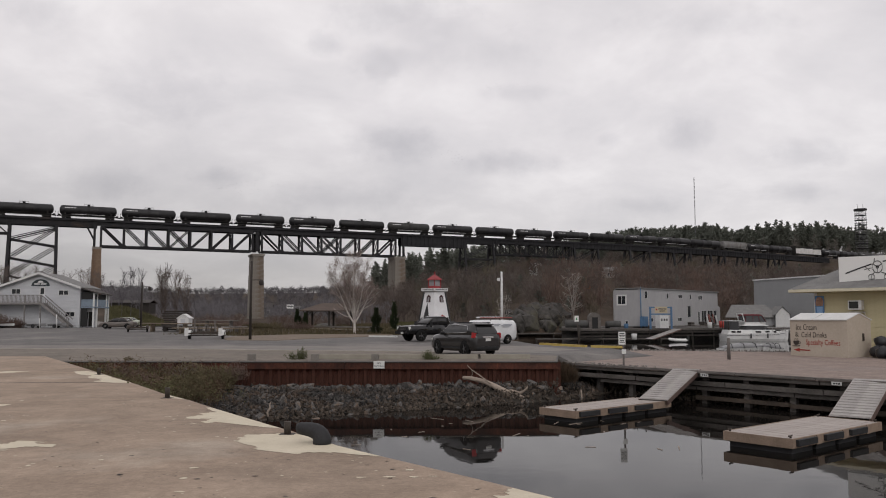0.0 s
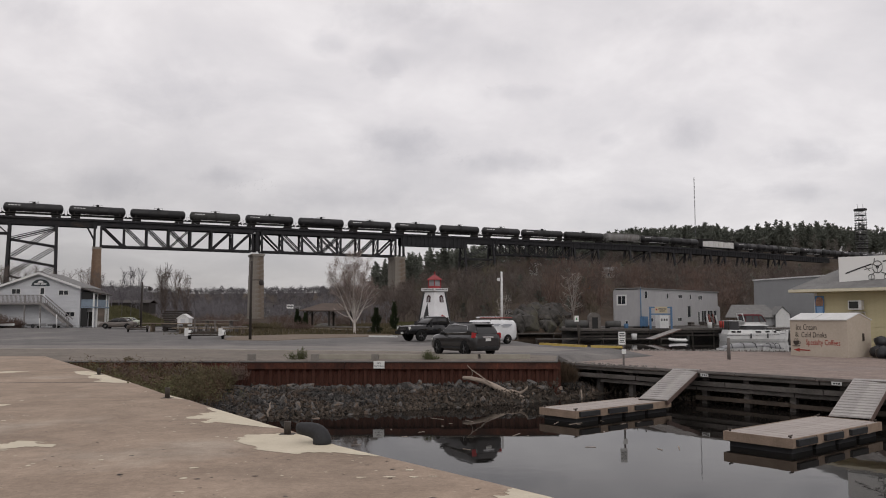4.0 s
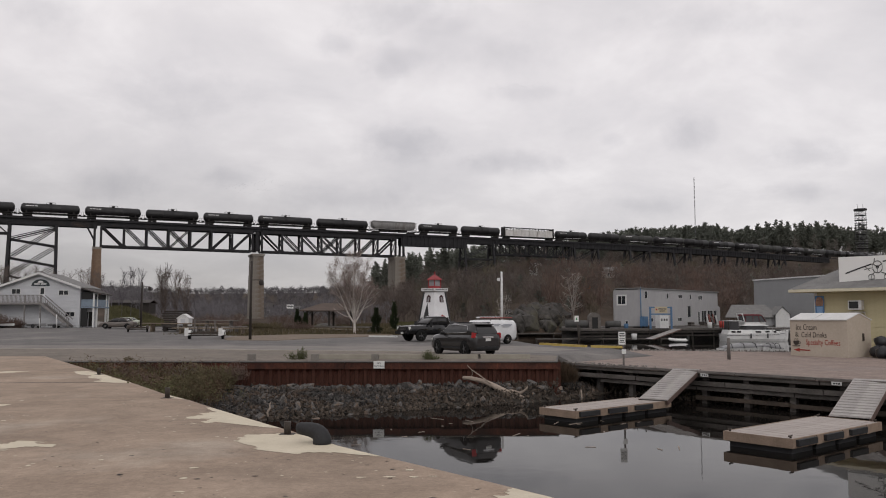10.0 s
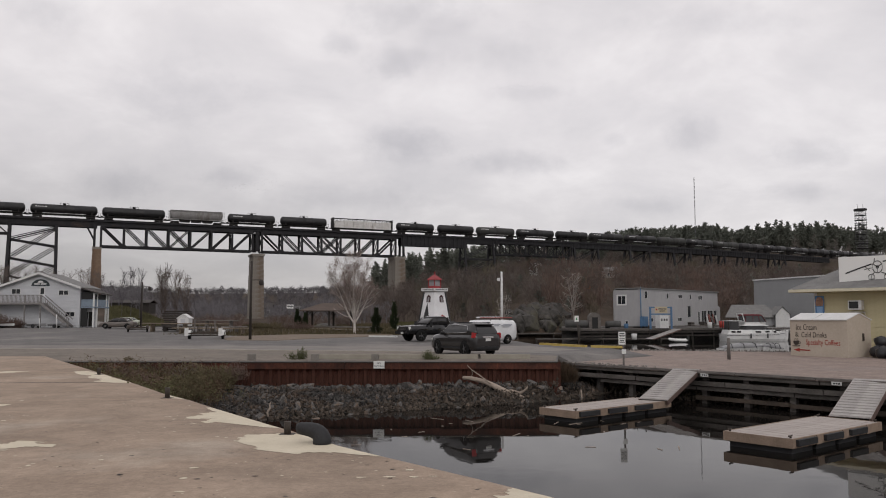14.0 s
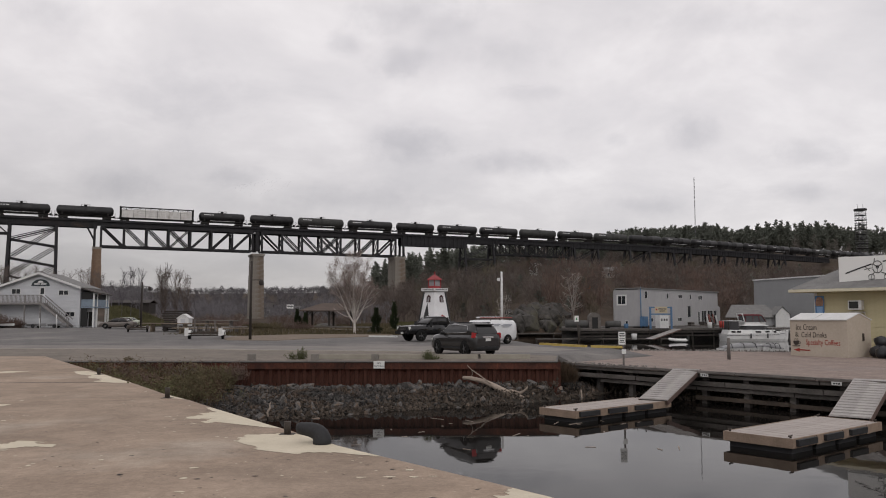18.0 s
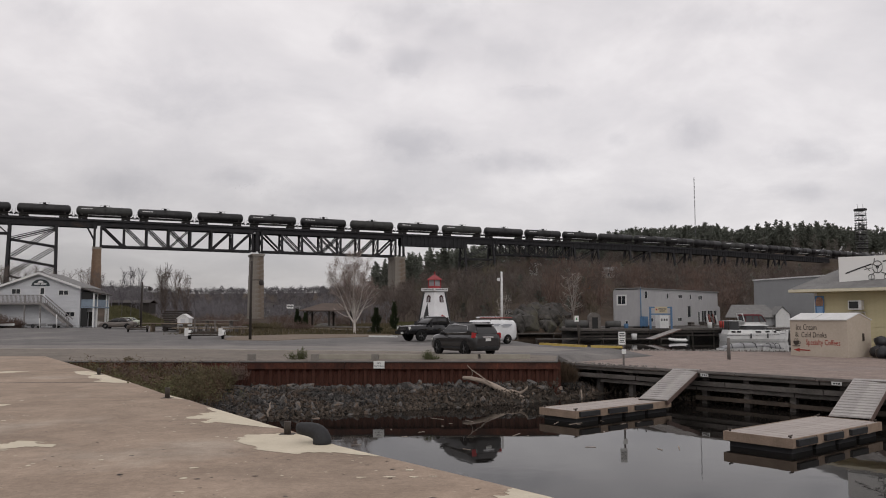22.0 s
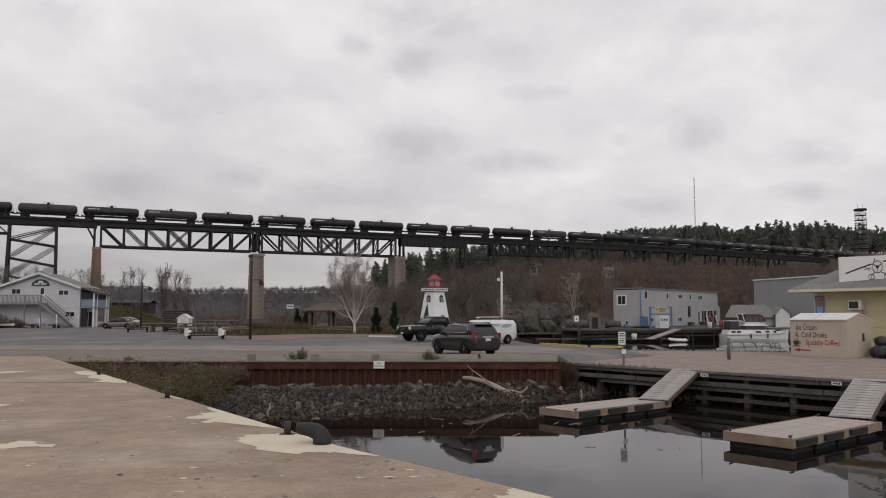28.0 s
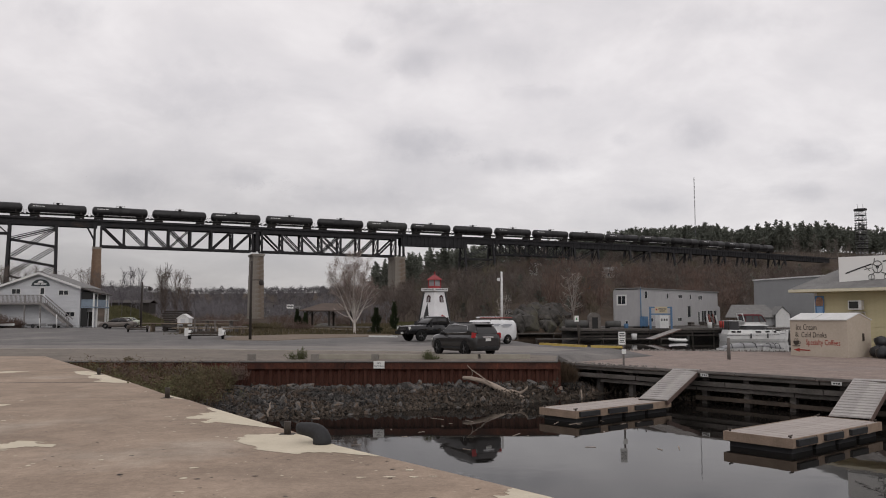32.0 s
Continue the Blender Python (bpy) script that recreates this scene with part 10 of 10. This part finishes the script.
def sight(bearing, rise):
    """Where a level sight line of that bearing and rise from the quay first meets the ground."""
    y = 150.0
    while y < 900 and terrain(bearing * y, y) < 2 + rise * y:
        y += 2.0
    return bearing * y, y


h1, h2 = (0.1125 * 335, 335), sight(0.206, 0.050)
for x, y, w, d, h, rz, wm, rm in ((*h1, 4.4, 4.4, 4.8, 10, TRIM, TRIM), (*h2, 5.5, 4, 3.2, 8, FARWALL, ROOFGREY), (-62.5, 318, 4.6, 5, 3.2, 0, FARWALL, ROOFGREY), (-73.6, 320, 4.4, 6, 4, 5, ROOFGREY, ROOFDARK)):
    far_house(x, y, w, d, h, rz, wm, rm, "small house half hidden among bare trees")
ob = thing("low_shed", pose(-70.5, 168, terrain(-66, 168) - .5), "long low dark shed on the bank behind the lot", "shed")
bm = B()
box(bm, 0, 0, -.5, 8.2, 4, 1.7)
part("wall", bm, DARKTIMBER, ob)
bm = B()
prism(bm, [(-.4, 1.65), (2, 2.3), (4.4, 1.65), (4.4, 1.8), (2, 2.45), (-.4, 1.8)], 0, 8.8, pose(-.3, 0, 0, 90, 0, 90))
part("roof", bm, ROOFDARK, ob, "dark felt roof")
bm = B()
bmesh.ops.create_icosphere(bm, subdivisions=3, radius=1.0)
for v in bm.verts:
    v.co = Vector((v.co.x * 1.1, v.co.y * .7, max(-.3, v.co.z * .8 + .2 * noise.noise(v.co * 3))))
tarp_x, tarp_y = sight(0.187, 0.034)
tagged(part("tarpaulin", bm, mat("orange_tarp", (.28, .10, .03), (.42, .17, .06), 2.0, .7), None, m=pose(tarp_x, tarp_y, terrain(tarp_x, tarp_y) + .8)), "crumpled orange tarpaulin heap on the wooded slope", "tarpaulin")
ob = thing("banner_sign", pose(-40.5, 210, 5.0) @ Matrix.Scale(.6, 4), "small white banner sign beyond the park", "sign")
bm = B()
box(bm, -1.5, 0, -.9, 1.5, .1, .9)
part("panel", bm, SIGNWHITE, ob)
bm = B()
for x in (-1.3, 1.3):
    tube(bm, (x, .2, -8.0), (x, .2, -.8), .1, n=6)
part("post_pair", bm, IRON, ob)
bm = B()
box(bm, -1.2, -.02, -.1, 1.2, -.005, .3)
part("lettering", bm, SIGNBLACK, ob)


# ---- drifting cloud banks far behind the hills ----
def cloud_material(depth):
    """Thin cloud that dims the sky behind it, fraying out to nothing at its rim."""
    m = bpy.data.materials.new("thin_grey_cloud")
    m.use_nodes = True
    N, L = m.node_tree.nodes, m.node_tree.links
    N.clear()
    out = N.new("ShaderNodeOutputMaterial")
    tb = N.new("ShaderNodeBsdfTransparent")
    L.new(tb.outputs[0], out.inputs["Surface"])
    tc = N.new("ShaderNodeTexCoord")
    oi = N.new("ShaderNodeObjectInfo")
    sep = N.new("ShaderNodeVectorMath")
    sep.operation = 'MULTIPLY'
    sep.inputs[1].default_value = (2, 0, 2)
    mid = N.new("ShaderNodeVectorMath")
    mid.operation = 'SUBTRACT'
    mid.inputs[1].default_value = (0.5, 0.5, 0.5)
    L.new(tc.outputs["Generated"], mid.inputs[0])
    L.new(mid.outputs[0], sep.inputs[0])
    ln = N.new("ShaderNodeVectorMath")
    ln.operation = 'LENGTH'
    L.new(sep.outputs[0], ln.inputs[0])
    sh = N.new("ShaderNodeVectorMath")
    sh.operation = 'SCALE'
    sh.inputs["Scale"].default_value = 0.0045
    L.new(tc.outputs["Object"], sh.inputs[0])
    ns = N.new("ShaderNodeTexNoise")
    ns.noise_dimensions = '4D'
    ns.inputs["Scale"].default_value = 2.2
    ns.inputs["Detail"].default_value = 6
    ns.inputs["Roughness"].default_value = 0.55
    L.new(sh.outputs[0], ns.inputs["Vector"])
    rw = N.new("ShaderNodeMath")
    rw.operation = 'MULTIPLY'
    rw.inputs[1].default_value = 40.0
    L.new(oi.outputs["Random"], rw.inputs[0])
    L.new(rw.outputs[0], ns.inputs["W"])
    rim = N.new("ShaderNodeMath")
    rim.operation = 'MULTIPLY_ADD'
    rim.inputs[1].default_value = 1.5
    L.new(ns.outputs["Fac"], rim.inputs[0])
    neg = N.new("ShaderNodeMath")
    neg.operation = 'MULTIPLY'
    neg.inputs[1].default_value = -1.15
    L.new(ln.outputs["Value"], neg.inputs[0])
    L.new(neg.outputs[0], rim.inputs[2])
    mk = N.new("ShaderNodeMapRange")
    mk.interpolation_type = 'SMOOTHSTEP'
    mk.inputs["From Min"].default_value = -0.25
    mk.inputs["From Max"].default_value = 0.75
    L.new(rim.outputs[0], mk.inputs["Value"])
    edge = N.new("ShaderNodeMapRange")
    edge.interpolation_type = 'SMOOTHSTEP'
    edge.inputs["From Min"].default_value = 0.98
    edge.inputs["From Max"].default_value = 0.55
    L.new(ln.outputs["Value"], edge.inputs["Value"])
    both = N.new("ShaderNodeMath")
    both.operation = 'MULTIPLY'
    L.new(mk.outputs[0], both.inputs[0])
    L.new(edge.outputs[0], both.inputs[1])
    mix = N.new("ShaderNodeMix")
    mix.data_type = 'RGBA'
    mix.inputs["A"].default_value = (1, 1, 1, 1)
    depth *= 1.1
    mix.inputs["B"].default_value = (1 - depth, 1 - depth * 0.96, 1 - depth * 0.86, 1)
    L.new(both.outputs[0], mix.inputs["Factor"])
    L.new(mix.outputs["Result"], tb.inputs["Color"])
    return m


CLOUDS = []
CLOUD_D = 3600.0


def cloud(bearing, rise, w, h, drift, depth):
    """A cloud bank by its bearing and rise (tangents from the quay) and its width and height there."""
    b2 = B()
    bmesh.ops.create_icosphere(b2, subdivisions=3, radius=1.0)
    for v in b2.verts:
        v.co = Vector((v.co.x * w * CLOUD_D / 2, v.co.y * h * CLOUD_D / 4, v.co.z * h * CLOUD_D / 2))
        v.co *= 1 + 0.1 * noise.noise(v.co * 0.01)
    for f in b2.faces:
        f.smooth = True
    key = round(depth, 3)
    if key not in CLOUD_MATS:
        CLOUD_MATS[key] = cloud_material(depth)
    x, z = bearing * CLOUD_D, 2 + rise * CLOUD_D
    ob = part("cloud", b2, CLOUD_MATS[key], None, m=pose(x, CLOUD_D, z))
    tagged(ob, "thin soft grey cloud bank drifting across the overcast", "cloud", "drifting clouds", kind="structure")
    CLOUDS.append((ob, x, CLOUD_D, z, drift * CLOUD_D / 32))


CLOUD_MATS = {}
for bx, bz, w, h, dr, dp in ((-0.150, 0.355, 0.085, 0.050, 0.044, 0.08), (-0.080, 0.330, 0.140, 0.075, 0.043, 0.10), (-0.060, 0.395, 0.33, 0.10, 0.046, 0.07), (-0.060, 0.222, 0.190, 0.075, 0.031, 0.09), (0.083, 0.198, 0.200, 0.050, 0.022, 0.08), (-0.280, 0.180, 0.150, 0.050, 0.030, 0.08), (-0.130, 0.150, 0.360, 0.065, 0.022, 0.06), (0.315, 0.235, 0.105, 0.070, 0.016, 0.08), (0.465, 0.210, 0.190, 0.060, 0.009, 0.07), (0.450, 0.160, 0.160, 0.045, 0.009, 0.06), (-0.425, 0.168, 0.170, 0.080, 0.026, 0.07), (0.105, 0.290, 0.180, 0.034, 0.028, 0.05), (0.250, 0.142, 0.170, 0.045, 0.012, 0.06), (-0.36, 0.290, 0.30, 0.14, 0.034, 0.05), (0.210, 0.227, 0.055, 0.030, 0.018, 0.05), (-0.53, 0.400, 0.16, 0.09, 0.036, 0.06), (0.34, 0.385, 0.40, 0.06, 0.03, 0.04), (0.04, 0.345, 0.30, 0.10, 0.035, 0.04)):
    cloud(bx, bz, w, h, dr, dp)


# ---- what moves: the train at an even pace, and the drifting clouds ----
def motions():
    for ob, s in TRAIN:
        walk(ob, [(float(t), train_pose(train_at(s, t))) for t in range(0, 33)])
    for ob, x, y, z, v in CLOUDS:
        walk(ob, [(t, pose(x + v * t, y, z)) for t in (0.0, 16.0, 32.0)])


motions()
